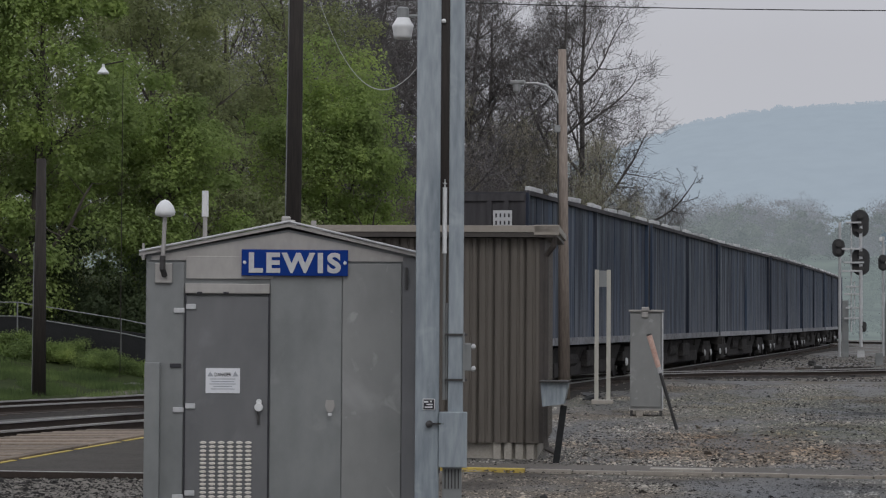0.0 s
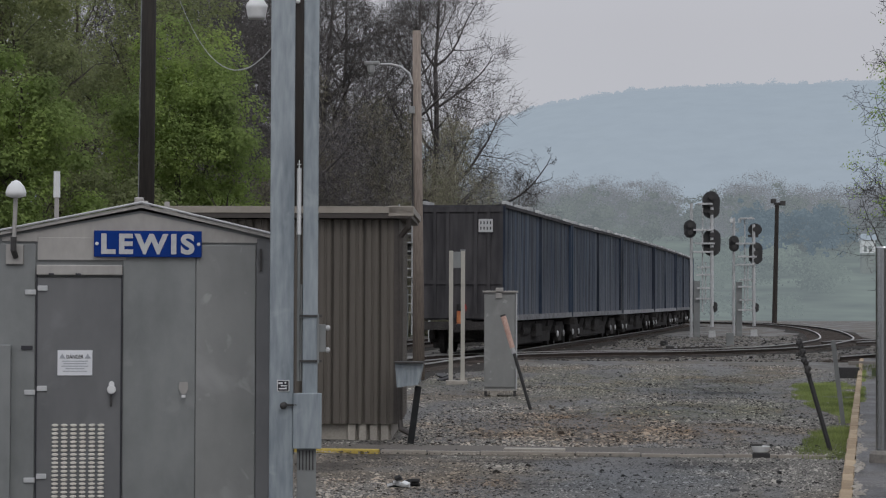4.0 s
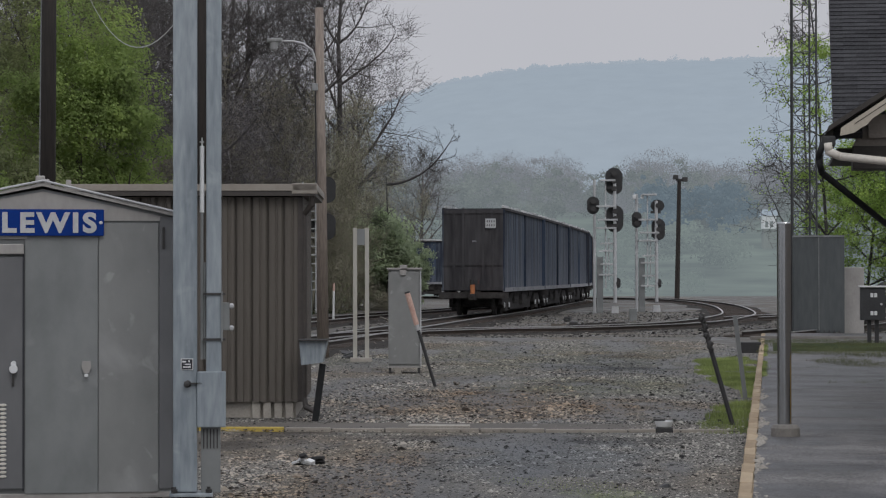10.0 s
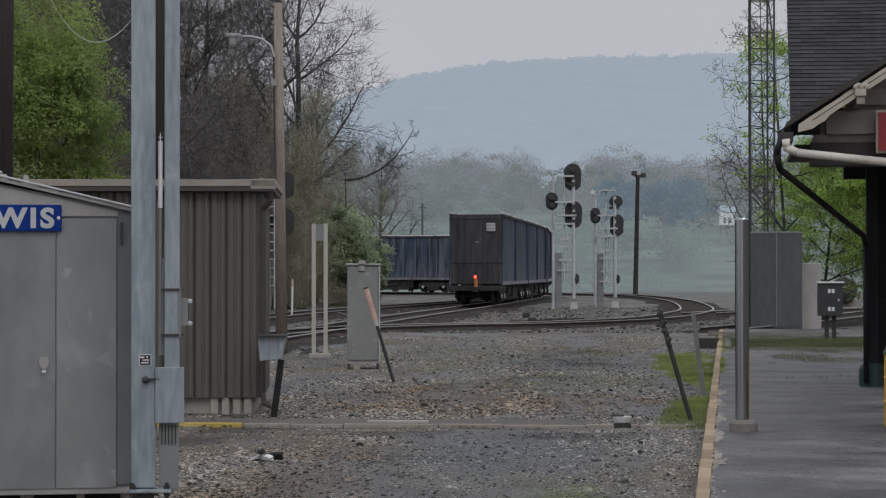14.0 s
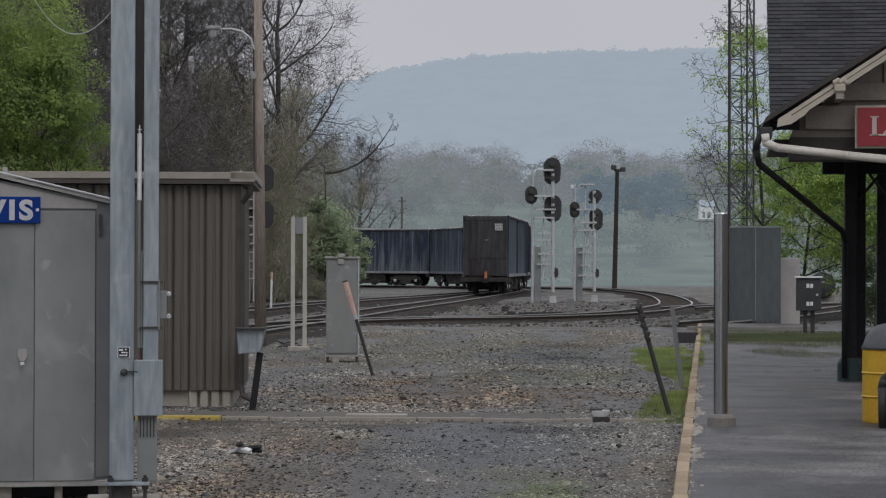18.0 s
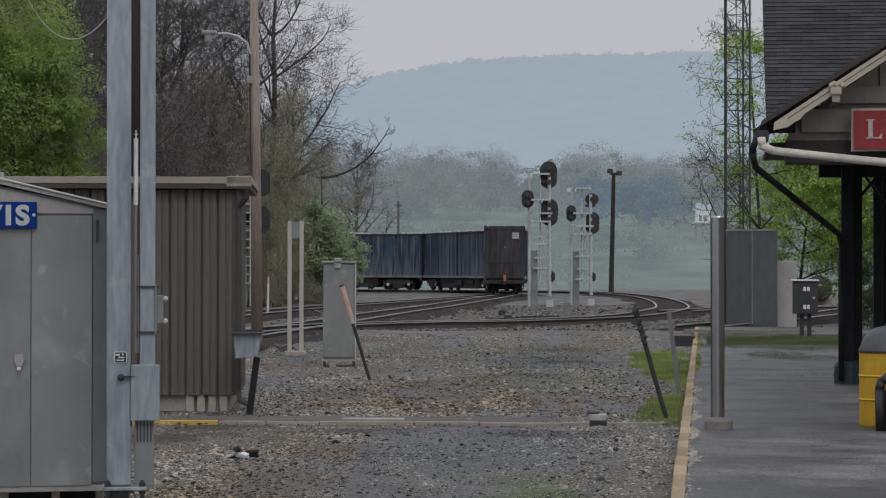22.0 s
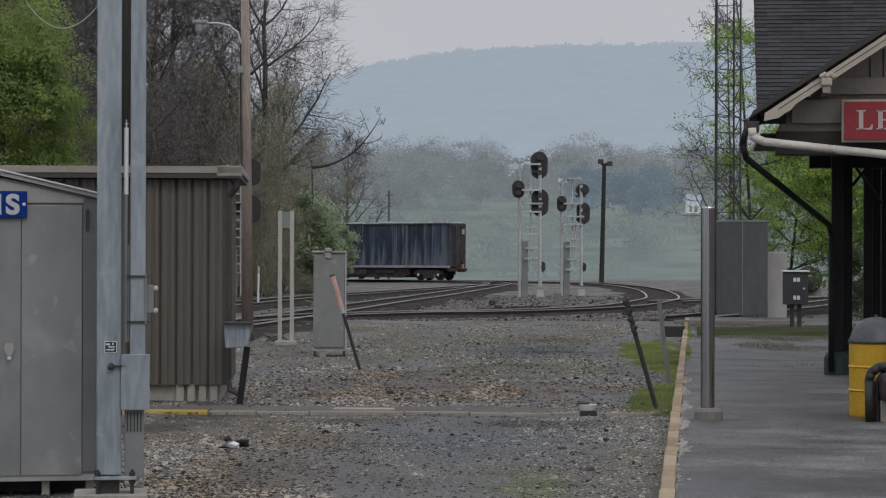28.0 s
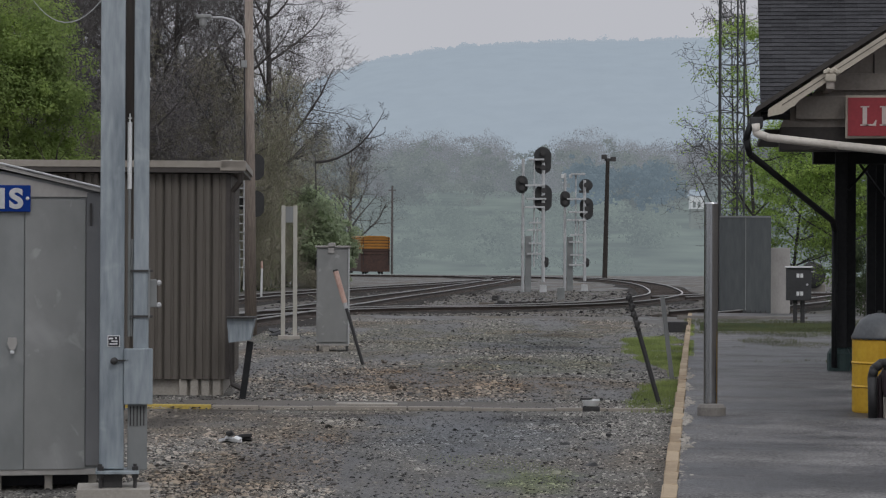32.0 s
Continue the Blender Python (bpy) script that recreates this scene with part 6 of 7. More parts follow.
rod(bm, (0.2, -0.16, 1.02), (0.2, -0.20, 1.02), 0.03, 0.03, 8)
part("lock", bm, M_SIGPIPE, cab)
for k in (-0.08, 0.10):
    bm = B()
    box(bm, (k, 0.02, 0.3), (0.10, 0.12, 0.66), bevel=0.008)
    part("leg", bm, M_BLACK, cab)

encl = thing("equipment_enclosure", "tall dark grey steel equipment enclosure", "cabinet", pose(10.47, 69.0, 0.0, 0, 0, -6))
M_ENCL = mat("enclosure_grey", (0.050, 0.058, 0.062), (0.100, 0.110, 0.114), 0.8, 12, 0.6, 0.1, 0.03, 0.6, 5)
for k in (-1, 1):
    bm = B()
    box(bm, (k * 0.385, 0, 1.50), (0.76, 0.9, 2.94), bevel=0.012)
    part("door_leaf", bm, M_ENCL, encl)
bm = B()
box(bm, (0, -0.455, 1.5), (0.025, 0.03, 2.9))
box(bm, (0, 0.02, 2.99), (1.52, 0.98, 0.05))
part("frame", bm, M_ALU, encl)
for i in range(9):
    bm = B()
    rod(bm, (-0.6 + i * 0.15, -0.5, 0.02), (-0.6 + i * 0.15, -0.5, 0.14), 0.02, 0.02, 6)
    part("anchor", bm, M_DARKSTEEL, encl)
bm = B()
box(bm, (0, 0, 1.0), (0.66, 0.8, 2.1), bevel=0.015)
solid("grey_cabinet", bm, M_ALUBRIGHT, "light grey steel cabinet beside the enclosure", "cabinet", pose(11.55, 69.3, 0.0, 0, 0, -6))


def make_tower():
    t = thing("lattice_tower", "slender grey steel lattice radio tower", "tower", pose(10.31, 71.0, 0))
    legs = [Vector((-0.37, -0.2, 0)), Vector((0.39, -0.2, 0)), Vector((0.27, 0.42, 0))]
    M_T = mat("tower_steel", (0.05, 0.053, 0.056), (0.10, 0.104, 0.108), 1, 20, 0.6, 0.4, 0.02)
    for k, p in enumerate(legs):
        bm = B()
        rod(bm, p, p + Vector((0, 0, 15)), 0.045 if k == 0 else 0.032, 0.04 if k == 0 else 0.032, 8)
        part("leg", bm, M_T, t)
    for i in range(28):
        z0 = 0.3 + i * 0.5
        for k in range(3):
            a, b = legs[k], legs[(k + 1) % 3]
            bm = B()
            rod(bm, a + Vector((0, 0, z0)), b + Vector((0, 0, z0)), 0.012, 0.012, 5)
            if i % 2:
                a, b = b, a
            rod(bm, a + Vector((0, 0, z0)), b + Vector((0, 0, z0 + 0.5)), 0.012, 0.012, 5)
            part("brace", bm, M_T, t)
    bm = B()
    rod(bm, (-0.41, -0.25, 0), (-0.41, -0.25, 15), 0.022, 0.022, 6)
    part("coax_cable", bm, M_BLACK, t)
    return t


make_tower()


# ---- far rolling stock ----
def make_boxcar():
    c = thing("boxcar", "standing orange boxcar with rusty lower half", "rail wagon", pose(-2.35, 193.0, 0.05, 0, 0, 8))
    for k in range(6):
        bm = B()
        box(bm, (0, 7, 1.80 + k * 0.25), (2.55, 14, 0.185), bevel=0.03)
        part("end_panel", bm, M_ORANGECAR if k > 1 else M_RUSTCAR, c)
    bm = B()
    box(bm, (0, 7, 0.97), (2.5, 13.9, 1.45))
    box(bm, (0, 7, 2.45), (2.44, 13.8, 1.5))
    part("lower_body", bm, M_RUSTCAR, c)
    bm = B()
    prism(bm, [(-1.3, 3.16), (-0.7, 3.30), (0.7, 3.30), (1.3, 3.16)], -0.1, 14.1)
    part("roof", bm, M_ORANGECAR, c)
    bm = B()
    for y in (2, 12):
        for x in (-0.7, 0.7):
            for k in (-0.9, 0.9):
                rod(bm, (x - 0.07, y + k, 0.45), (x + 0.07, y + k, 0.45), 0.42, 0.42, 16)
        box(bm, (0, y, 0.62), (2.0, 2.4, 0.3))
    part("bogie", bm, M_TRUCK, c)
    bm = B()
    for x in (-1.05, 1.15):
        rod(bm, (x, -0.08, 0.8), (x, -0.08, 3.2), 0.03, 0.03, 6)
    part("grab_rail", bm, M_TRUCK, c)
    return c


make_boxcar()


def make_tank():
    c = thing("storage_tank", "black horizontal storage tank beyond the spur", "tank", pose(20.35, 112.0, -0.1, 0, 0, -10.5))
    bm = B()
    rod(bm, (0, 0, 0.95), (0, 6, 0.95), 0.66, 0.66, 24)
    bmesh.ops.create_uvsphere(bm, u_segments=24, v_segments=12, radius=0.66, matrix=pose(0, 0, 0.95) @ Matrix.Diagonal((1, 0.3, 1, 1)))
    part("shell", bm, M_BLACK, c, smooth=True)
    for y in (1.0, 5.0):
        bm = B()
        box(bm, (0, y, 0.2), (1.3, 0.3, 0.5), bevel=0.02)
        part("saddle", bm, M_CONC, c)
    bm = B()
    box(bm, (-0.05, -0.2, 1.12), (0.4, 0.03, 0.05))
    part("stripe", bm, M_SIGPIPE, c)
    return c


make_tank()


# ---- the side of the yard by the main track: crossing, fence, bank ----
def make_crossing():
    # asphalt apron between the yellow line along the main track and the yard
    c = thing("crossing_apron", "asphalt apron beside the main track with yellow line and timber boards", "crossing", Matrix(), kind="structure")
    bm = B()
    a = [(-8.35, 23.75), (-3.4, 23.75), (-3.9, 36.0), (-7.7, 37.0)]
    lo = [bm.verts.new((x, y, -0.05)) for x, y in a]
    hi = [bm.verts.new((x, y, 0.085)) for x, y in a]
    bm.faces.new(hi)
    bm.faces.new(lo[::-1])
    for i in range(4):
        bm.faces.new((lo[i], lo[(i + 1) % 4], hi[(i + 1) % 4], hi[i]))
    bmesh.ops.recalc_face_normals(bm, faces=bm.faces[:])
    part("apron", bm, mat("brown_old_asphalt", (0.035, 0.032, 0.029), (0.10, 0.092, 0.083), 1.6, 40, 0.9, 0, 0.4, 0.45, spec=0.12), c)
    for k in range(6):
        bm = B()
        box(bm, (0, 0, 0), (0.07, 1.75, 0.008))
        part("yellow_line", bm, M_YELLOW, c).matrix_basis = pose(-8.22 + 0.045 * 2.0 * k, 24.9 + 2.0 * k, 0.09, 0, 0, -2.6)
    # boards run from the line to the near rail
    bm = B()
    box(bm, (0, 0, 0), (1.0, 0.24, 0.10), bevel=0.012)
    me = mesh_of("board", bm, M_BOARD)
    for k in range(34):
        y = 23.9 + k * 0.27
        x1 = -8.42 + (y - 24) * 0.04
        x0 = -12.2 + (y - 24) * 0.33
        w = max(min(x1 - x0, 1.7), 0.4)
        ob = piece("board", me, c, pose(x1 - w / 2, y, 0.055 + RNG.uniform(-0.008, 0.008), 0, 0, 16 + RNG.uniform(-2, 2)))
        ob.scale = (w, 1, 1)
    bm = B()
    box(bm, (-5.9, 23.68, 0.075), (5.2, 0.07, 0.07), bevel=0.008)
    part("edge_rail", bm, M_RAIL, c)
    bm = B()
    box(bm, (-5.9, 23.68, 0.108), (5.2, 0.06, 0.012))
    part("edge_rail_head", bm, M_RAILTOP, c)
    for k in range(4):
        bm = B()
        box(bm, (0, 0, 0), (0.16, 2.36, 0.14), bevel=0.015)
        part("edge_beam", bm, M_BOARD, c).matrix_basis = pose(-8.37 + 0.096 * (k + 0.5) - 0.006 * (k % 2), 23.9 + 2.4 * (k + 0.5), 0.05 + RNG.uniform(-0.006, 0.006), 0, 0, -2.3)
    return c


make_crossing()


def make_fence():
    f = thing("handrail_fence", "pale pipe handrail fence along a ramp", "fence", Matrix())
    pts = [(-23.0, 2.2), (-20.6, 2.15), (-19.55, 2.13), (-19.0, 2.13), (-16.1, 1.69), (-14.6, 1.40)]
    for x, z in pts:
        bm = B()
        rod(bm, (x, 60.0, ground_height(x, 60) - 0.2), (x, 60.0, z), 0.020, 0.020, 8)
        part("post", bm, M_ALU, f)
    for dz in (0, 0.38):
        for (x0, z0), (x1, z1) in zip(pts, pts[1:]):
            bm = B()
            rod(bm, (x0, 60.0, z0 - dz), (x1, 60.0, z1 - dz), 0.015, 0.015, 8)
            part("rail", bm, M_ALU, f)
    bm = B()
    prism(bm, [(-24, -0.2), (-13.2, -0.2), (-13.2, 1.0), (-14.6, 1.15), (-18.9, 1.72), (-24, 1.75)], 60.4, 60.8)
    part("ramp_wall", bm, M_POSTBLACK, f, "dark ramp wall")
    bm = B()
    box(bm, (-20.4, 60.2, 0.9), (0.5, 0.3, 1.7), bevel=0.02)
    part("pillar", bm, M_CONC, f)
    return f


make_fence()


# ---- plants ----
def quads(name, c, n1, size, aspect, material, upright=False):
    """Many small leaves of three or four corners at the places c."""
    k = len(c)
    u = RNG.normal(size=(k, 3))
    if upright:
        u[:, 2] *= 0.15
    u /= np.linalg.norm(u, axis=1)[:, None]
    w = RNG.normal(size=(k, 3))
    if upright:
        w = np.stack([RNG.normal(0, 0.3, k), RNG.normal(0, 0.3, k), np.ones(k)], 1)
    w -= u * (u * w).sum(1)[:, None]
    w /= np.linalg.norm(w, axis=1)[:, None]
    s = size * RNG.uniform(0.6, 1.3, k)[:, None]
    a, b = u * s * 0.5, w * s * 0.5 * aspect
    if upright:
        c = c + b
    q = 4 if n1 is None else n1
    if q == 4:
        v = np.stack([c - b, c + a * 0.9 - b * 0.1, c + b, c - a * 0.9 + b * 0.1], 1).reshape(-1, 3)
    else:
        v = np.stack([c - b - a * 0.7, c - b * 0.4 + a, c + b], 1).reshape(-1, 3)
    me = bpy.data.meshes.new(name)
    me.vertices.add(q * k)
    me.vertices.foreach_set("co", v.astype(np.float32).ravel())
    me.loops.add(q * k)
    me.loops.foreach_set("vertex_index", np.arange(q * k, dtype=np.int32))
    me.polygons.add(k)
    me.polygons.foreach_set("loop_start", np.arange(0, q * k, q, dtype=np.int32))
    me.polygons.foreach_set("loop_total", np.full(k, q, dtype=np.int32))
    me.update()
    me.validate()
    me.materials.append(material)
    return me


def clumps(n, per, rad, zc, cl, hollow=0.45):
    """Leaf places gathered in n clumps within an uneven egg of half sizes rad."""
    d = RNG.normal(size=(n, 3))
    d /= np.linalg.norm(d, axis=1)[:, None]
    r = (hollow + (1 - hollow) * RNG.uniform(0, 1, n) ** 0.6)[:, None]
    r *= (0.8 + 0.35 * np.sin(d[:, :1] * 5 + d[:, 1:2] * 4 + d[:, 2:] * 6))
    c = d * r * np.array(rad)
    out = []
    for k in range(n):
        out.append(c[k] + RNG.normal(size=(per, 3)) * cl * RNG.uniform(0.6, 1.3) * np.array([1, 1, 0.62]))
    p = np.concatenate(out)
    p[:, 2] += zc
    return p


def leaves(name, c, nrm, size, aspect, material):
    """Four-cornered leaves at the places c, lying across the directions nrm."""
    k = len(c)
    w = RNG.normal(size=(k, 3))
    w -= nrm * (nrm * w).sum(1)[:, None]
    w /= np.linalg.norm(w, axis=1)[:, None]
    u = np.cross(nrm, w)
    s = size * RNG.uniform(0.55, 1.35, k)[:, None]
    a, b = u * s * 0.5, w * s * 0.5 * aspect
    v = np.stack([c - b, c + a - b * 0.15, c + b - nrm * s * 0.12, c - a + b * 0.1], 1).reshape(-1, 3)
    me = bpy.data.meshes.new(name)
    me.vertices.add(4 * k)
    me.vertices.foreach_set("co", v.astype(np.float32).ravel())
    me.loops.add(4 * k)
    me.loops.foreach_set("vertex_index", np.arange(4 * k, dtype=np.int32))
    me.polygons.add(k)
    me.polygons.foreach_set("loop_start", np.arange(0, 4 * k, 4, dtype=np.int32))
    me.polygons.foreach_set("loop_total", np.full(k, 4, dtype=np.int32))
    me.update()
    me.validate()
    me.materials.append(material)
    return me


def strokes(name, p, d, length, width, material):
    """Thin three-cornered twigs from the places p along d."""
    k = len(p)
    w = np.cross(d, RNG.normal(size=(k, 3)))
    w /= np.linalg.norm(w, axis=1)[:, None]
    s = length * RNG.uniform(0.5, 1.4, k)[:, None]
    v = np.stack([p - w * width, p + w * width, p + d * s], 1).reshape(-1, 3)
    me = raw(name, v, np.arange(3 * k).reshape(-1, 3), material)
    return me


def unit(n):
    d = RNG.normal(size=(n, 3))
    return d / np.linalg.norm(d, axis=1)[:, None]


def sprays(centres, per, rad, flat=0.85):
    """Leaf places and leaf normals on uneven, flattened boughs round the centres."""
    ps, ns = [], []
    for c in centres:
        r = rad * RNG.uniform(0.5, 1.4)
        d = unit(per)
        d[:, 2] = np.where(d[:, 2] < -0.45, -d[:, 2] * RNG.uniform(-1, 1, per), d[:, 2])
        f = RNG.uniform(0.25, 1, per) ** 0.45
        lump = 1 + 0.35 * np.sin(d[:, 0] * 6 + c[0] * 3) * np.sin(d[:, 1] * 6 + c[1] * 3)
        ps.append(c + d * (f * lump)[:, None] * np.array([r, r, r * flat]))
        n = d + np.array([0, 0, 0.6]) + RNG.normal(size=(per, 3)) * 0.55
        ns.append(n / np.linalg.norm(n, axis=1)[:, None])
    return np.concatenate(ps), np.concatenate(ns)


def bough_centres(n, rad, zc, hollow=0.5):
    """Places of boughs in an uneven egg of half sizes rad."""
    d = unit(n)
    r = (hollow + (1 - hollow) * RNG.uniform(0, 1, n) ** 0.55) * RNG.uniform(0.84, 1.2, n) * (0.88 + 0.22 * np.sin(d[:, 0] * 4 + 1) * np.sin(d[:, 2] * 5 + d[:, 1] * 3))
    c = d * r[:, None] * np.array(rad)
    c[:, 2] += zc
    return c


def tree_wood(h, r, seed, lean=(0.0, 0.0), kids=(2.8, 1.7, 1.6, 1.5), start=0.2, up=(0.05, 0.07, 0.04, 0.0), size=0.42, thin=0.011, open_=(38, 68), way=None, levels=4):
    """Trunk, limbs and twigs as tapered rods that arch and fork: verts, faces, twig ends."""
    rg = random.Random(seed)
    v, f, tips = [], [], []
    steps, sides = (8, 7, 5, 4, 2), (7, 5, 4, 3, 3)

    def seg(p, q, ra, rb, n):
        d = (q - p).normalized()
        a = d.orthogonal().normalized()
        b = d.cross(a)
        k = len(v)
        for c, rr in ((p, ra), (q, rb)):
            for i in range(n):
                t = 2 * math.pi * i / n
                v.append(c + a * (rr * math.cos(t)) + b * (rr * math.sin(t)))
        for i in range(n):
            f.append((k + i, k + (i + 1) % n, k + n + (i + 1) % n, k + n + i))

    def grow(p, d, ln, ra, lev):
        n = steps[lev]
        wob = 0.04 if lev == 0 else 0.10
        bend = Vector((rg.gauss(0, 0.05), rg.gauss(0, 0.05), 0)) if lev else Vector()
        turn = rg.uniform(0, 6.28)
        for i in range(n):
            lift = up[lev] if lev < len(up) else 0.0
            d = (d + bend + Vector((rg.gauss(0, wob), rg.gauss(0, wob), rg.gauss(0, wob) + lift))).normalized()
            q = p + d * (ln / n) * rg.uniform(0.8, 1.2)
            t0, t1 = i / n, (i + 1) / n
            r0, r1 = ra * (1 - 0.8 * t0), ra * (1 - 0.8 * t1)
            seg(p, q, max(r0, thin * 0.6), max(r1, thin * 0.5), sides[lev])
            if lev < levels and t1 > (start if lev == 0 else 0.15):
                c = kids[lev]
                for _ in range(int(c) + (rg.random() < c - int(c))):
                    turn += 2.4 + rg.uniform(-0.5, 0.5)
                    a = d.orthogonal().normalized()
                    side = a * math.cos(turn) + d.cross(a) * math.sin(turn)
                    ang = math.radians(rg.uniform(*open_))
                    left = 1 - 0.55 * t1 if lev else (1 - 0.72 * max(t1 - start, 0) / (1 - start))
                    grow(q.copy(), d * math.cos(ang) + side * math.sin(ang), ln * left * (size if lev == 0 else 0.52) * rg.uniform(0.75, 1.25), max(r1 * 0.62, thin), lev + 1)
            p = q
        tips.append(p.copy())

    grow(Vector((0, 0, -0.3)), Vector(way or (lean[0], lean[1], 1)).normalized(), h, r, 0)
    return v, f, tips


def make_tree(name, label, category, trunk, crown, m, group):
    t = thing(name, label, category, m, group)
    a = new("trunk", trunk)
    a.parent = t
    if crown is not None:
        b = new("crown", crown)
        b.parent = t
    return t


def make_bush(name, label, leaves_, m, group, stem=1.0):
    t = thing(name, label, "bush", m, group)
    a = new("stem", STEMS)
    a.parent = t
    a.scale = (stem, stem, stem)
    b = new("foliage", leaves_)
    b.parent = t
    return t


sv, sf, _ = tree_wood(4.2, 0.05, 5, kids=(2.5, 1.2), levels=2, start=0.05, size=0.4)
STEMS = raw("stem", sv, sf, M_TWIG)


def leafy_tree(x, y, h, half, low, n, per, rad, material, label, seed, leaf=0.080):
    """A broadleaf tree: trunk and limbs, and boughs of leaves from the height low up to h."""
    v, f, _ = tree_wood(h * 0.86, 0.2, seed, kids=(1.6, 1.2, 1.1), start=0.22, size=0.34, levels=2)
    c = bough_centres(n, (half, half, (h - low) / 2), (h + low) / 2, 0.42)
    p, nr = sprays(c, per, rad)
    return make_tree("leafy_tree", label, "tree", raw("trunk", v, f, M_BARK), leaves("crown", p, nr, leaf, 1.35, material), pose(x, y, ground_height(x, y) - 0.1, 0, 0, 0), "woodland trees")


# leafy trees of the wooded bank
FRESH, DULL = "broadleaf tree in fresh spring leaf on the bank", "duller broadleaf tree deeper in the wooded bank"
leafy_tree(-13.5, 78, 11.8, 2.95, 1.2, 112, 640, 0.80, M_LEAF, "rounded broadleaf tree in bright fresh leaf", 41)
leafy_tree(-16.5, 66, 9.2, 2.4, 1.2, 80, 640, 0.72, M_LEAF, FRESH, 42)
leafy_tree(-19.3, 62.5, 13.0, 3.1, 1.4, 110, 640, 0.80, M_LEAF, FRESH, 43)
leafy_tree(-23.5, 64, 12.5, 3.2, 1.4, 90, 480, 0.95, M_LEAF2, DULL, 44)
leafy_tree(-18.2, 72, 15.5, 3.2, 1.0, 100, 440, 1.0, M_LEAF2, DULL, 45)
leafy_tree(-15.8, 86, 17.0, 3.1, 1.0, 90, 420, 1.05, M_LEAF2, DULL, 46)
leafy_tree(-22.0, 76, 17.0, 3.6, 0.8, 100, 420, 1.15, M_LEAF2, DULL, 47)
leafy_tree(-26.5, 80, 17.0, 3.8, 0.8, 90, 420, 1.2, M_LEAF2, DULL, 48)
leafy_tree(-19.4, 90, 18.5, 3.8, 0.8, 90, 420, 1.3, M_LEAF2, DULL, 49)
leafy_tree(-24.5, 94, 18.5, 4.0, 0.8, 80, 400, 1.4, M_LEAF2, DULL, 51)
leafy_tree(-14.2, 70, 5.6, 2.2, 0.3, 44, 480, 0.75, M_LEAF2, "low broadleaf tree at the edge of the wood", 50)
leafy_tree(-20.9, 69, 6.5, 2.4, 0.3, 46, 480, 0.8, M_LEAF2, "low broadleaf tree at the edge of the wood", 52)

# bare and budding trees further along
def twigs_at(tips, n, spread, out, length, width, material):
    """Fine twigs sprouting from the ends of the branches."""
    tp = np.repeat(np.array([tuple(q) for q in tips]), n, 0)
    d = tp - np.array([0, 0, tp[:, 2].mean() * 0.6])
    d = d / np.linalg.norm(d, axis=1)[:, None] * out + unit(len(tp))
    return strokes("crown", tp + RNG.normal(size=tp.shape) * spread, d / np.linalg.norm(d, axis=1)[:, None], length, width, material)


bare = []
for k in range(4):
    v, f, tips = tree_wood(16.5 + 0.8 * k, 0.24, 11 + k, ((0.05, 0), (-0.04, 0.04), (0.12, 0.0), (0.02, 0.0))[k], levels=3)
    bare.append((raw("trunk", v, f, M_TWIG), twigs_at(tips, 4, 0.12, 0.9, 0.75, 0.009, M_TWIG)))
for i, (x, y, k, sc) in enumerate([(-8.0, 112, 2, 0.98), (-7.4, 115, 2, 1.06), (-12.8, 112, 1, 1.05), (-15.6, 106, 3, 1.05), (-18.6, 112, 2, 1.1), (-19.5, 101, 1, 1.0), (-16.0, 98, 0, 0.95), (-22.0, 116, 3, 1.1), (-17.0, 113, 1, 1.1), (-11.5, 114, 1, 1.0), (-13.8, 117, 3, 1.05)]):
    t = make_tree("bare_tree", "tall bare tree with fine twigs just budding", "tree", *bare[k], pose(x, y, ground_height(x, y), 0, 0, 70 * i if k != 2 else 15 * i), "bare trees")
    t.scale = (sc, sc, sc)
v, f, tips = tree_wood(12.5, 0.27, 77, start=0.16, size=0.56, kids=(3.0, 1.7, 1.3), levels=3, thin=0.022, up=(0.03, 0.13, 0.06, 0.0))
make_tree("bare_tree", "small bare spreading tree beyond the curve", "tree", raw("trunk", v, f, M_TWIG), twigs_at(tips, 2, 0.1, 1.0, 0.8, 0.009, M_TWIG), pose(-5.0, 214, 0), "bare trees")
# a slim trunk with one limb reaching out over the bush
v, f, tips = tree_wood(7.6, 0.12, 78, kids=(0.8, 0.8), levels=2, start=0.5, size=0.25)
v2, f2, _ = tree_wood(4.6, 0.08, 83, kids=(1.1, 1.3, 1.0), levels=3, start=0.35, size=0.36, up=(0.20, 0.08, 0.04), way=(0.95, 0.1, -0.1), thin=0.009)
f += [tuple(a + len(v) for a in q) for q in f2]
v += [q + Vector((0.0, 0, 7.0)) for q in v2]
make_tree("bare_tree", "slim bare tree with one long limb above the bush", "tree", raw("trunk", v, f, M_TWIGDARK), twigs_at(tips, 1, 0.1, 0.8, 0.5, 0.008, M_TWIGDARK), pose(-4.7, 121, 0), "bare trees")


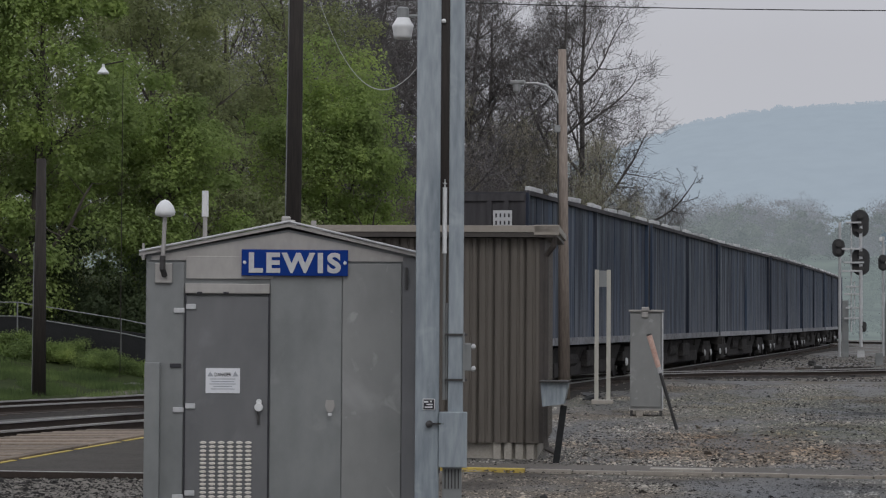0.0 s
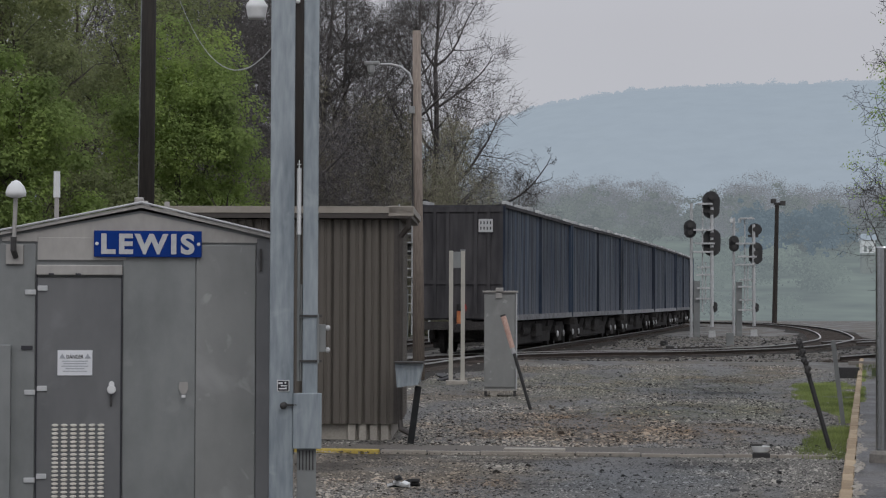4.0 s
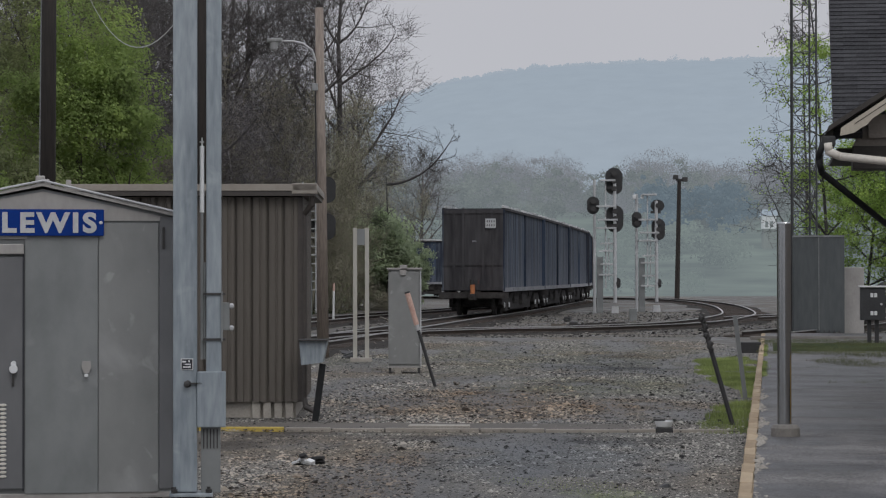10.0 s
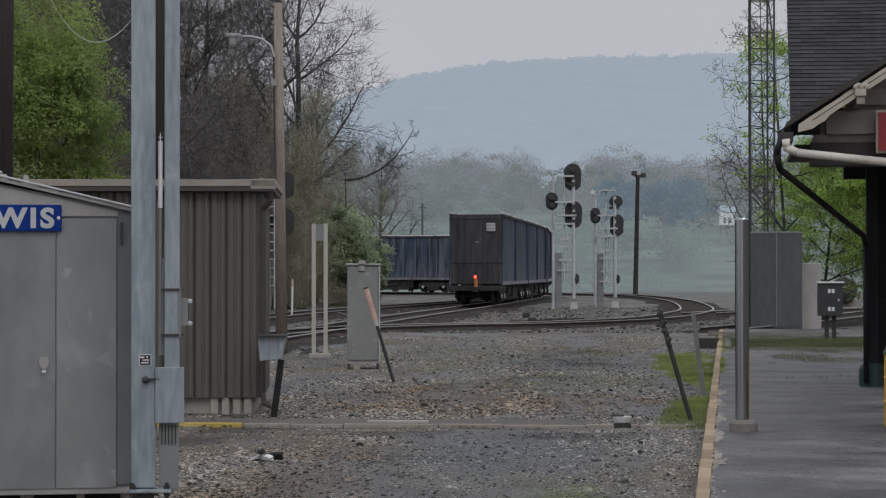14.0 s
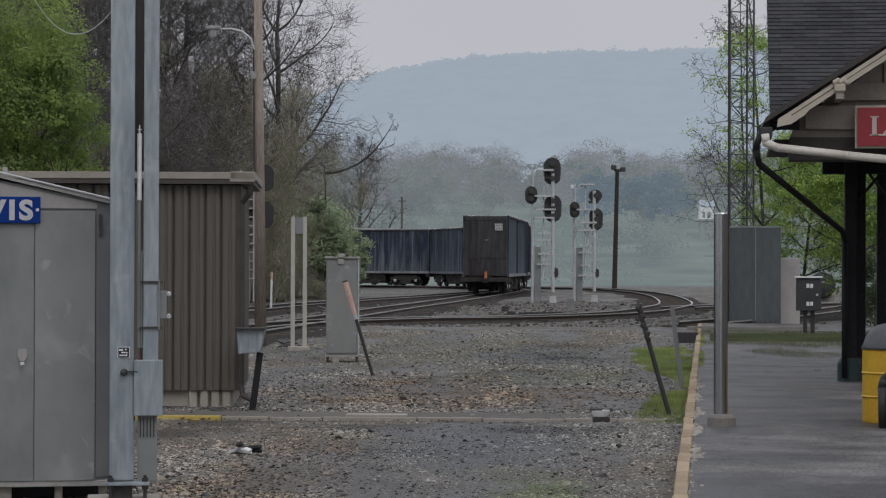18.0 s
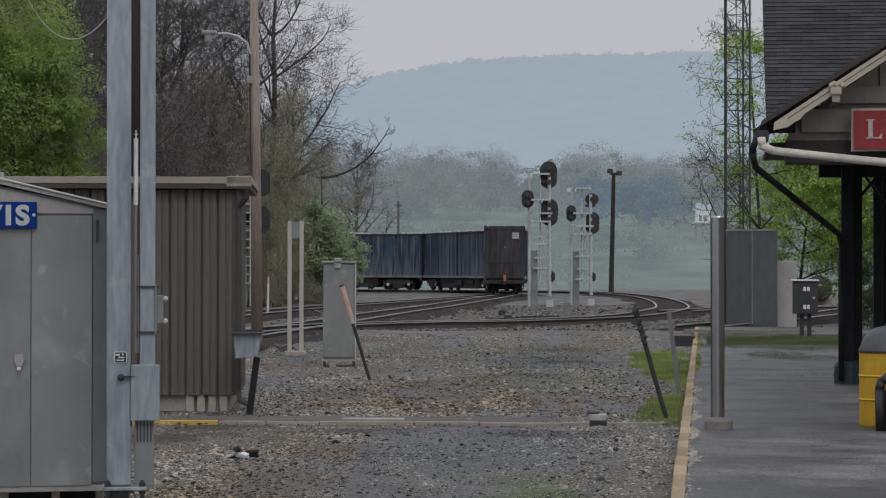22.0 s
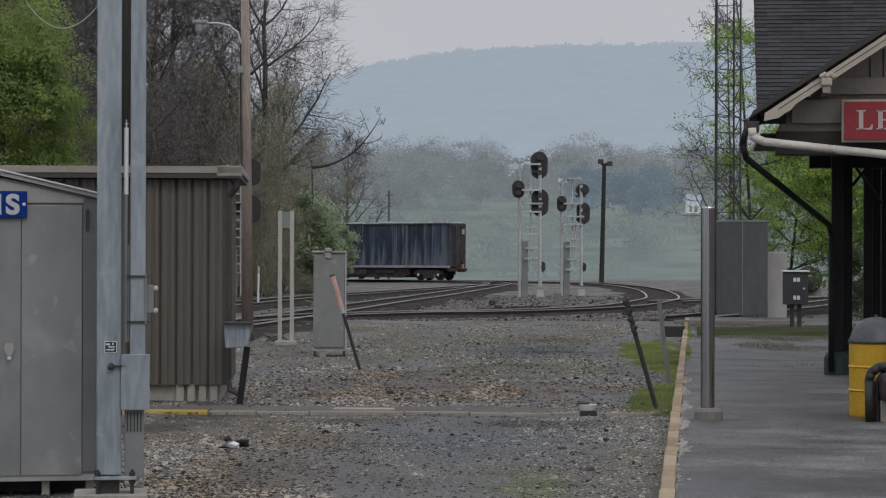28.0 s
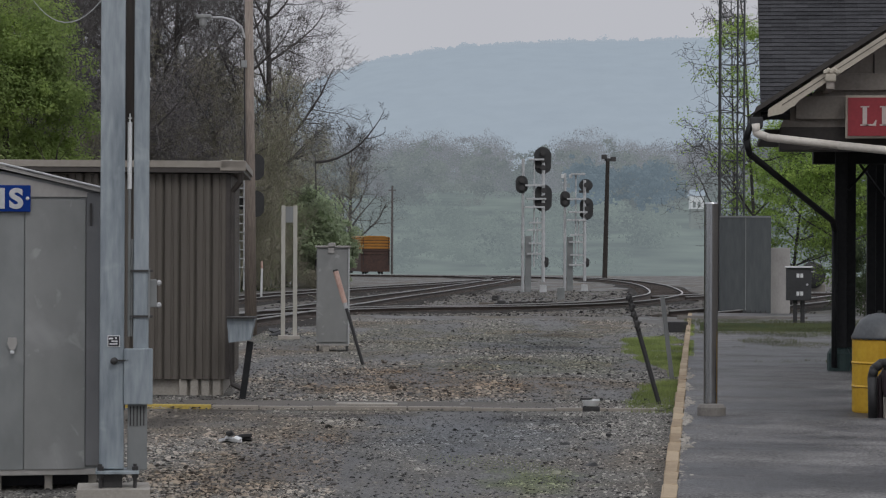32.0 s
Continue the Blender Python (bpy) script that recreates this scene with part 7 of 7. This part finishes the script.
# brush below the bare trees: many thin stems fanning up, with fine twigs and a few buds
def brush_meshes(seed, wood, bud, stems, h, twigs, buds):
    v, f, tp = [], [], []
    for s in range(stems):
        a = RNG.uniform(0, 6.28)
        out = RNG.uniform(0.05, 0.75)
        b = Vector((math.cos(a), math.sin(a), 0)) * RNG.uniform(0.1, 1.7)
        v1, f1, t1 = tree_wood(h * RNG.uniform(0.45, 1.05), 0.032, seed * 97 + s, (math.cos(a) * out, math.sin(a) * out), kids=(1.8, 1.0), levels=2, start=0.1, size=0.34, thin=0.012, up=(0.02, 0.06, 0.02), open_=(30, 75))
        f += [tuple(i + len(v) for i in q) for q in f1]
        v += [q + b for q in v1]
        tp += [tuple(q + b) for q in t1] + [tuple(v1[i] + b) for i in range(0, len(v1), 9)]
    tp = np.array(tp)
    p = tp[RNG.integers(0, len(tp), twigs)] + RNG.normal(size=(twigs, 3)) * 0.18
    d = unit(twigs) + np.array([0, 0, 0.5])
    me = strokes("foliage", p, d / np.linalg.norm(d, axis=1)[:, None], 0.5, 0.0085, wood)
    q = tp[RNG.integers(0, len(tp), buds)] + RNG.normal(size=(buds, 3)) * 0.25
    return raw("stem", v, f, wood), me, quads("foliage", q, 3, 0.038, 1.7, bud)


M_BRUSHWOOD = mat("brush_twigs", (0.225, 0.21, 0.16), (0.335, 0.315, 0.24), 1, 10, 0.95, 0, 0)
M_VINEWOOD = mat("dark_brush_twigs", (0.125, 0.115, 0.12), (0.20, 0.185, 0.19), 1, 10, 0.95, 0, 0)
brush = [brush_meshes(1, M_BRUSHWOOD, M_BUD, 13, 7.0, 12000, 13000), brush_meshes(2, M_BRUSHWOOD, M_BRUSH, 13, 8.0, 14000, 10000), brush_meshes(3, M_VINEWOOD, M_BRUSH, 15, 11.5, 16000, 1500)]


def brush_bush(x, y, k, sx, sz, turn, label):
    t = thing("brush_bush", label, "bush", pose(x, y, ground_height(x, y) - 0.2, 0, 0, turn), "brush")
    for nm, me in zip(("stem", "brushwood", "foliage"), brush[k]):
        new(nm, me).parent = t
    t.scale = (sx, sx, sz)


for i, (x, y, k, sx, sz) in enumerate([(-7.1, 111, 0, 0.7, 1.15), (-8.1, 108, 0, 0.9, 1.5), (-9.2, 107, 1, 1.0, 1.5), (-8.8, 113, 0, 1.1, 1.5), (-8.6, 120, 1, 0.8, 1.2), (-6.5, 127, 0, 1.0, 1.15), (-7.9, 126, 0, 1.1, 1.6), (-17.4, 100, 1, 1.2, 1.2), (-20.2, 100, 1, 1.3, 1.5), (-20, 93, 0, 1.1, 1.2), (-4.6, 118, 1, 0.35, 0.22), (-3.6, 119, 1, 0.35, 0.18)]):
    brush_bush(x, y, k, sx, sz, 50 * i, "tangled brown-green brush below bare trees")
for i, (x, y, sx, sz) in enumerate([(-10.9, 106, 0.9, 0.74), (-12.6, 107, 1.1, 0.84), (-13.4, 113, 1.1, 1.12), (-14.4, 104, 1.1, 0.9), (-16.2, 108, 1.2, 1.0), (-18.4, 108, 1.2, 1.25), (-21.6, 108, 1.3, 1.4), (-18.4, 119, 1.4, 1.3)]):
    brush_bush(x, y, 2, sx, sz, 65 * i, "dense dark leafless thicket in the wood")
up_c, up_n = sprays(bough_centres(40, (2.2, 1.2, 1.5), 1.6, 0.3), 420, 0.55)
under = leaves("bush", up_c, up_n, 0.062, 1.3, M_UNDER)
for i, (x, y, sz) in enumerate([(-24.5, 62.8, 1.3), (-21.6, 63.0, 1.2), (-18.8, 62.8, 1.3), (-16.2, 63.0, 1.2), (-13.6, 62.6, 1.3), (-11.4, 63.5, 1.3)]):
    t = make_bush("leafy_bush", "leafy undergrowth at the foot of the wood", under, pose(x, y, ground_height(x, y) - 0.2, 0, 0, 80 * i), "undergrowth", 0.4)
    t.scale = (1, 1, sz)
t = make_bush("leafy_bush", "dark leafy bush beyond the canopy posts", under, pose(12.7, 62.0, 0, 0, 0, 30), "undergrowth", 0.4)
t.scale = (0.5, 0.5, 0.75)
bp, bn = sprays(bough_centres(70, (1.5, 1.5, 2.1), 2.3, 0.4), 330, 0.55, 0.75)
# Leaf greens lightened and greyed so the colour carries the mist's haze.
green_bush = leaves("bush", bp, bn, 0.10, 1.4, leaf_mat("bush_leaves", (0.32, 0.37, 0.26), (0.41, 0.48, 0.315), (0.50, 0.585, 0.37)))
for i, (x, y, s) in enumerate([(-5.0, 122, 1.3), (-3.7, 124, 0.9), (-6.3, 121, 1.2)]):
    t = make_bush("green_bush", "rounded fresh green bush by the curve", green_bush, pose(x, y, -0.2, 0, 0, 70 * i), "green bushes", 0.6)
    t.scale = (s, s, s)

# spring trees behind the station
M_SPRING = leaf_mat("young_leaves", (0.23, 0.33, 0.095), (0.33, 0.46, 0.125), (0.45, 0.58, 0.165))
for i, (x, y, h, sd, dn, wide) in enumerate([(11.5, 73.5, 12.5, 5, 9000, 0.27), (14.4, 73, 8.6, 6, 56000, 0.36), (11.9, 82, 11.5, 8, 1200, 0.30), (16.6, 75, 8.8, 9, 50000, 0.36), (13.2, 77, 7.0, 12, 40000, 0.36)]):
    v, f, tips = tree_wood(h, 0.07, 60 + sd, kids=(3.0, 1.7, 1.3), levels=3, start=0.22, size=wide, thin=0.009, up=(0.02, 0.03, 0.04), open_=(50, 80))
    tp = np.array([tuple(q) for q in tips])
    per = 45 if i == 0 else 14
    if i == 0:
        tp = tp[(tp[:, 2] > 4.6) & (tp[:, 2] < 9.4) & (np.hypot(tp[:, 0], tp[:, 1]) < 1.6)]
    tp = np.repeat(tp[RNG.integers(0, len(tp), dn // per)], per, 0)
    if i in (1, 3, 4):
        tp = tp[(tp[:, 2] < 6.4) | (RNG.uniform(size=len(tp)) < 0.5)]
    nr = unit(len(tp)) + np.array([0, 0, 0.9])
    lv = leaves("crown", tp + RNG.normal(size=tp.shape) * np.array([0.20, 0.20, 0.09]), nr / np.linalg.norm(nr, axis=1)[:, None], 0.058, 1.4, M_SPRING)
    make_tree("spring_tree", "young tree with sparse fresh green leaves behind the station", "tree", raw("trunk", v, f, M_TWIGDARK), lv, pose(x, y, 0, 0, 0, 40 * i), "station trees")


def grass(name, label, n, area, h, m_=None, lean=None, gap=-0.12):
    x0, x1, y0, y1 = area
    x, y = RNG.uniform(x0, x1, n), RNG.uniform(y0, y1, n)
    ex = np.minimum(np.minimum(x - x0, x1 - x) / (x1 - x0), np.minimum(y - y0, y1 - y) / (y1 - y0)) * 3.0
    keep = np.array([noise.noise(Vector((a * 0.9, b * 0.5, 3))) > gap + 0.5 * max(0.0, 1 - e * 1.6) * r for a, b, e, r in zip(x, y, ex, RNG.uniform(0, 1.6, n))])
    if lean:
        # the edge along the gravel thins out raggedly
        edge = np.array([lean(b) + 0.0045 * noise.noise(Vector((a * 3.0, b * 0.9, 5))) + 0.002 * noise.noise(Vector((a * 9.0, b * 4.0, 8))) for a, b in zip(x, y)])
        keep &= x / y > edge + 0.006 * RNG.uniform(0, 1, n) ** 2
    x, y = x[keep], y[keep]
    c = np.stack([x, y, np.array([ground_height(a, b) for a, b in zip(x, y)]) - 0.02], 1)
    ob = new(name, quads(name, c, 3, h * 0.11, 9.0, m_ or M_GRASS, True))
    return tagged(ob, label, "grass", kind="stuff")


grass("bank_grass", "rank green grass and weeds on the bank", 80000, (-24, -13.2, 43, 60), 0.16, M_BANK)
grass("bank_grass", "low grass beside the main track", 40000, (-17.5, -12.7, 38, 50), 0.11, M_BANK)
weeds = quads("weeds", clumps(60, 300, (1.5, 0.7, 0.28), 0.24, 0.12, 0.2), 3, 0.036, 1.6, M_WEED)
for i, (x, y, s) in enumerate([(-19.6, 58.9, 1.0), (-17.9, 59.2, 1.1), (-16.4, 59.0, 1.0), (-15.0, 59.2, 1.0), (-13.9, 58.8, 0.9), (-21.5, 59.0, 1.0)]):
    t = make_bush("weed_patch", "rank yellow-green weeds before the ramp wall", weeds, pose(x, y, ground_height(x, y), 0, 0, 60 * i), "weeds", 0.05)
    t.scale = (s, s, s)
grass("verge_grass", "ragged strip of green grass beside the platform edge", 190000, (2.4, 5.9, 25.6, 49.5), 0.075, None, lambda y: 0.0970 + 0.022 * math.exp(-((y - 34.0) / 4.0) ** 2), -0.24)
# thin grass rooted behind the edge stones
n = 3200
c = np.stack([0.10 + np.abs(RNG.normal(size=n)) * 0.04, RNG.uniform(20, 38, n), np.full(n, 0.15)], 1)
c = c[[noise.noise(Vector((0.4, b * 0.45, 3))) > 0.02 - 0.012 * (b - 20) for _, b, _ in c]]
c = c @ np.array(PLAT.to_3x3()).T + np.array(PLAT.translation)
tagged(new("edge_grass", quads("edge_grass", c, 3, 0.006, 9.0, M_GRASS, True)), "thin dull grass along the edge stones", "grass", kind="stuff")
grass("gravel_grass", "thin moss and grass in the gravel", 15000, (0.1, 1.4, 16.8, 20.2), 0.03)
n = 110000
c = np.stack([RNG.uniform(5.2, 12.5, n), RNG.uniform(34, 58, n), np.full(n, 0.152)], 1)
c = c[[noise.noise(Vector((a * 0.8, b * 0.3, 7))) + 0.5 * noise.noise(Vector((a * 3.0, b * 1.2, 2))) + 0.3 * r > 0.78 - 0.98 * min(1.0, max(0.0, (b - 36 - 260 * max(0.0, 0.160 - a / b)) / 9)) and a > 5.7 + (b - 46) * 0.13 for (a, b, _), r in zip(c, RNG.uniform(-1, 1, n))]]
tagged(new("platform_grass", quads("platform_grass", c, 3, 0.0055, 9.0, M_DRYGRASS, True)), "patchy grass over the platform end", "grass", kind="stuff")


# end of the platform: dark sleeper and a pale strip of kerb
bm = B()
box(bm, (0, 0, 0.11), (0.56, 0.25, 0.26), bevel=0.02)
solid("end_sleeper", bm, M_BLACK, "black sleeper lying at the platform end", "timber", pose(6.45, 53.2, 0.0, 0, 0, -6))
bm = B()
box(bm, (0, 0, 0.0), (3.4, 0.16, 0.10), bevel=0.012)
solid("end_kerb", bm, M_OLDCONC, "pale strip of kerb at the platform end", "kerb", pose(8.9, 59.1, 0.17, 0, 0, -6))


# ---- ballast and loose stones ----
def stones(name, label, n, area, size, material, keepf=None):
    x0, x1, y0, y1 = area
    y = y0 + (y1 - y0) * RNG.uniform(0, 1, n) ** 1.25
    x = RNG.uniform(x0, x1, n)
    if keepf is not None:
        k = keepf(x, y)
        x, y = x[k], y[k]
    n = len(x)
    base = np.array([(1, 0, 0), (-0.5, 0.87, 0), (-0.5, -0.87, 0), (0.5, 0.25, 0.62), (-0.45, -0.1, 0.58)])
    faces = np.array([(0, 1, 3), (1, 4, 3), (1, 2, 4), (2, 3, 4), (2, 0, 3)])
    a = RNG.uniform(0, 6.28, n)
    s = size * RNG.lognormal(0, 0.45, n)
    b = base[None] * (1 + RNG.uniform(-0.35, 0.35, (n, 5, 3)))
    px = (b[:, :, 0] * np.cos(a)[:, None] - b[:, :, 1] * np.sin(a)[:, None]) * s[:, None] + x[:, None]
    py = (b[:, :, 0] * np.sin(a)[:, None] + b[:, :, 1] * np.cos(a)[:, None]) * s[:, None] + y[:, None]
    gz = np.array([ground_height(p, q) for p, q in zip(x, y)])
    pz = b[:, :, 2] * s[:, None] * 0.85 + gz[:, None] - 0.004
    v = np.stack([px, py, pz], 2).reshape(-1, 3)
    fc = (faces[None] + 5 * np.arange(n)[:, None, None]).reshape(-1, 3)
    me = bpy.data.meshes.new(name)
    me.vertices.add(len(v))
    me.vertices.foreach_set("co", v.astype(np.float32).ravel())
    me.loops.add(3 * len(fc))
    me.loops.foreach_set("vertex_index", fc.astype(np.int32).ravel())
    me.polygons.add(len(fc))
    me.polygons.foreach_set("loop_start", np.arange(0, 3 * len(fc), 3, dtype=np.int32))
    me.polygons.foreach_set("loop_total", np.full(len(fc), 3, dtype=np.int32))
    me.update()
    me.validate()
    me.materials.append(material)
    return tagged(new(name, me), label, "gravel", kind="stuff")


def on_yard(x, y):
    return x < 1.77 + (y - 15.34) * 0.1305 - 0.04


stones("gravel", "loose grey gravel stones over the yard", 90000, (-3.0, 3.4, 16.0, 26), 0.0085, M_STONE, on_yard)
stones("gravel", "loose grey gravel stones over the yard", 80000, (-3.2, 6.5, 27.4, 62), 0.0125, M_STONE, on_yard)
stones("gravel", "tan stones spilled beside the mast", 9000, (-2.4, -0.5, 16.4, 22.6), 0.0125, M_TAN)
stones("gravel", "tan stones spilled below the relay case", 6500, (-2.2, 1.6, 27.8, 39), 0.016, M_TAN)
wg = stones("gravel", "loose stones strewn over the walkway", 3600, (-3.0, 3.2, 26.0, 27.6), 0.0095, M_STONE)
wg.location.z = 0.022
stones("gravel", "dark lumps of coal among the gravel", 420, (-2.0, 2.6, 15.5, 40), 0.020, M_BLACK, on_yard)
stones("gravel", "grey ballast stones beside the crossing", 26000, (-8.2, -4.6, 20.6, 23.6), 0.0135, M_DARKSTONE).location.z = 0.03


def crumbs(x, y):
    d = x - (1.77 + (y - 15.34) * 0.1305)
    return (d > 0.10) & (d < 0.10 + 0.075 * (0.5 + 0.5 * np.sin(y * 2.3)) * RNG.uniform(0, 1.6, len(x)))


pc = stones("gravel", "pale crumbs of stone along the platform edge", 60000, (1.8, 5.0, 15.0, 33), 0.015, M_CONC, crumbs)
pc.location.z = 0.15
def on_platform(x, y):
    return x > 1.77 + (y - 15.34) * 0.1305 + 0.12


pg = stones("grit", "loose grit scattered over the platform", 12000, (1.9, 8.0, 14.5, 46), 0.0055, M_OLDCONC, on_platform)
pg.location.z = 0.15
for k, (x0, y0, n, tilt) in enumerate(((0.15, 8.05, 46, 0.004), (0.9, 4.6, 40, -0.006), (1.6, 2.6, 30, 0.01), (0.3, 13.5, 40, 0.0))):
    rg = random.Random(k)
    pts, y = [], y0
    for i in range(n):
        y += rg.uniform(-0.035, 0.035) + tilt
        pts.append((x0 + i * 0.16, y, 0.018 * rg.uniform(0.3, 1.3)))
    v, f = [], []
    for x, y, w in pts:
        v += [(x, y - w, 0.1515), (x, y + w, 0.1515)]
    for i in range(n - 1):
        f.append((2 * i, 2 * i + 2, 2 * i + 3, 2 * i + 1))
    ck = new("crack", raw("crack", v, f, M_INK))
    ck.parent = platform
stones("ballast", "heap of dark ballast round the signal feet", 9000, (3.7, 6.3, 75, 87), 0.042, M_BALLAST, lambda x, y: ((x - 5.0) / 1.25) ** 2 + ((y - 81) / 5.5) ** 2 < RNG.uniform(0.2, 1.0, len(x)))
stones("ballast", "grey ballast stones by the curve", 34000, (-4.5, 13, 66, 112), 0.027, M_DARKSTONE)

# ---- distance ----
def make_hill():
    xs = np.linspace(-900, 1100, 320)
    prof = np.interp(xs, [-900, -300, -120, -60, -20, 40, 110, 210, 330, 500, 800, 1100], [60, 75, 96, 114, 129, 139, 142, 145, 143, 130, 110, 90])
    rows_ = 30
    v, f = [], []
    for j in range(rows_):
        t = j / (rows_ - 1)
        for i, x in enumerate(xs):
            bump = 1.0 * noise.noise(Vector((x * 0.10, 0, 4))) + 2.0 * noise.noise(Vector((x * 0.03, 1, 4)))
            z = prof[i] * (1 - (1 - t) ** 1.6) + (bump if j == rows_ - 1 else 0.0)
            v.append((x, 1050 + 450 * t, z))
    w = len(xs)
    for j in range(rows_ - 1):
        for i in range(w - 1):
            f.append((j * w + i, j * w + i + 1, (j + 1) * w + i + 1, (j + 1) * w + i))
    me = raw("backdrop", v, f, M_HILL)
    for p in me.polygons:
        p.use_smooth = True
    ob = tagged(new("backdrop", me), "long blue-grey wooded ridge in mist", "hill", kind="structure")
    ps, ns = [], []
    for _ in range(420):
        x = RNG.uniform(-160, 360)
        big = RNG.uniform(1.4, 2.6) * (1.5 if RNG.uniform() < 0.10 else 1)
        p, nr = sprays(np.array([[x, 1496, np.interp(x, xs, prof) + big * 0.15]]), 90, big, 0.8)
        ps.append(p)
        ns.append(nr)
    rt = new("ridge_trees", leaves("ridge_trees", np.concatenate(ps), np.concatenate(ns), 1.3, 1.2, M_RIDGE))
    rt.parent = ob
    tagged(rt, kind="stuff")
    return ob


make_hill()


def far_wood(name, label, n, area, hts, per, size, material, wide, twiggy=False):
    ps, ns = [], []
    for _ in range(n):
        x, y = RNG.uniform(area[0], area[1]), RNG.uniform(area[2], area[3])
        h_ = RNG.uniform(*hts) * (1 + 0.25 * noise.noise(Vector((x * 0.09, 2.0, 1))))
        w_ = wide * RNG.uniform(0.75, 1.3)
        if y < 392 and 0.118 < x / y < 0.142:
            continue
        base = np.array([x, y, ground_height(x, y)])
        if twiggy:
            d = unit(per)
            d[:, 2] = np.abs(d[:, 2])
            r = (RNG.uniform(0, 1, per) ** 0.55)[:, None]
            p = d * r * np.array([w_, w_, h_ * 0.52]) * (1 + 0.16 * np.sin(d[:, :1] * 7 + x) * np.sin(d[:, 2:] * 6 + y))
            p[:, 2] += h_ * 0.42
            dr = p - np.array([0, 0, h_ * 0.15]) + RNG.normal(size=(per, 3)) * w_ * 1.3
            ns.append(dr / np.linalg.norm(dr, axis=1)[:, None])
            ps.append(base + p)
        else:
            p, nr = sprays(bough_centres(11, (w_ * 0.8, w_ * 0.8, h_ * 0.36), h_ * 0.55, 0.5), per // 11, w_ * 0.42, 0.8)
            ps.append(base + p)
            ns.append(nr)
    ps, ns = np.concatenate(ps), np.concatenate(ns)
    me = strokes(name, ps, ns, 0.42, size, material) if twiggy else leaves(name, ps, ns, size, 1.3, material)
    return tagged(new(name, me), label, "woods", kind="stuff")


for area in ((-60, 21, 440, 470), (31, 110, 440, 470)):
    far_wood("far_woods", "misty bare treetops across the valley", 60, area, (12, 15), 2600, 0.030, M_FARTWIG, 4.8, True)
    far_wood("far_woods", "misty bare woods behind the treetops", 60, area, (12.5, 15.5), 1000, 0.22, M_FARTWIG, 4.6)
far_wood("far_woods", "misty bare trees down the valley side", 60, (-60, 110, 400, 438), (9, 13), 1700, 0.028, M_FARTWIG, 3.2, True)
far_wood("far_woods", "misty grey-green woods across the valley", 120, (-60, 110, 395, 445), (9, 14), 900, 0.34, M_FARLEAF, 3.6)
far_wood("far_woods", "misty dark evergreens across the valley", 26, (28, 50, 386, 396), (10.5, 13.5), 600, 0.42, M_FARDARK, 2.4)
far_wood("far_woods", "misty scrub on the valley side", 120, (-40, 75, 290, 380), (3, 6.5), 330, 0.36, M_FARFIELD, 3.4)


def make_far_house(x, y, s, label):
    z = ground_height(x, y) + 2.2
    h = thing("far_house", label, "house", pose(x, y, z))
    bm = B()
    box(bm, (0, 0, 2.2), (2.4 * s, 3, 2.2))
    part("wall", bm, M_FARHOUSE, h)
    bm = B()
    box(bm, (0, 0, -0.6), (2.3 * s, 2.9, 3.4))
    part("lower_storey", bm, M_FARLEAF, h, "dull lower storey")
    bm = B()
    prism(bm, [(-1.5 * s, 3.3), (1.5 * s, 3.3), (1.1 * s, 4.3), (-1.1 * s, 4.3)], -1.8, 1.8)
    part("roof", bm, M_HILL, h)
    for k in (-0.6, 0.3):
        bm = B()
        box(bm, (k * s, -1.52, 1.8), (0.5 * s, 0.06, 1.0))
        part("window", bm, M_FARLEAF, h)
    return h


make_far_house(49.4, 380, 0.9, "pale house half hidden on the far valley side")
make_far_house(31.8, 437, 0.9, "small white house among the far woods")

motions()
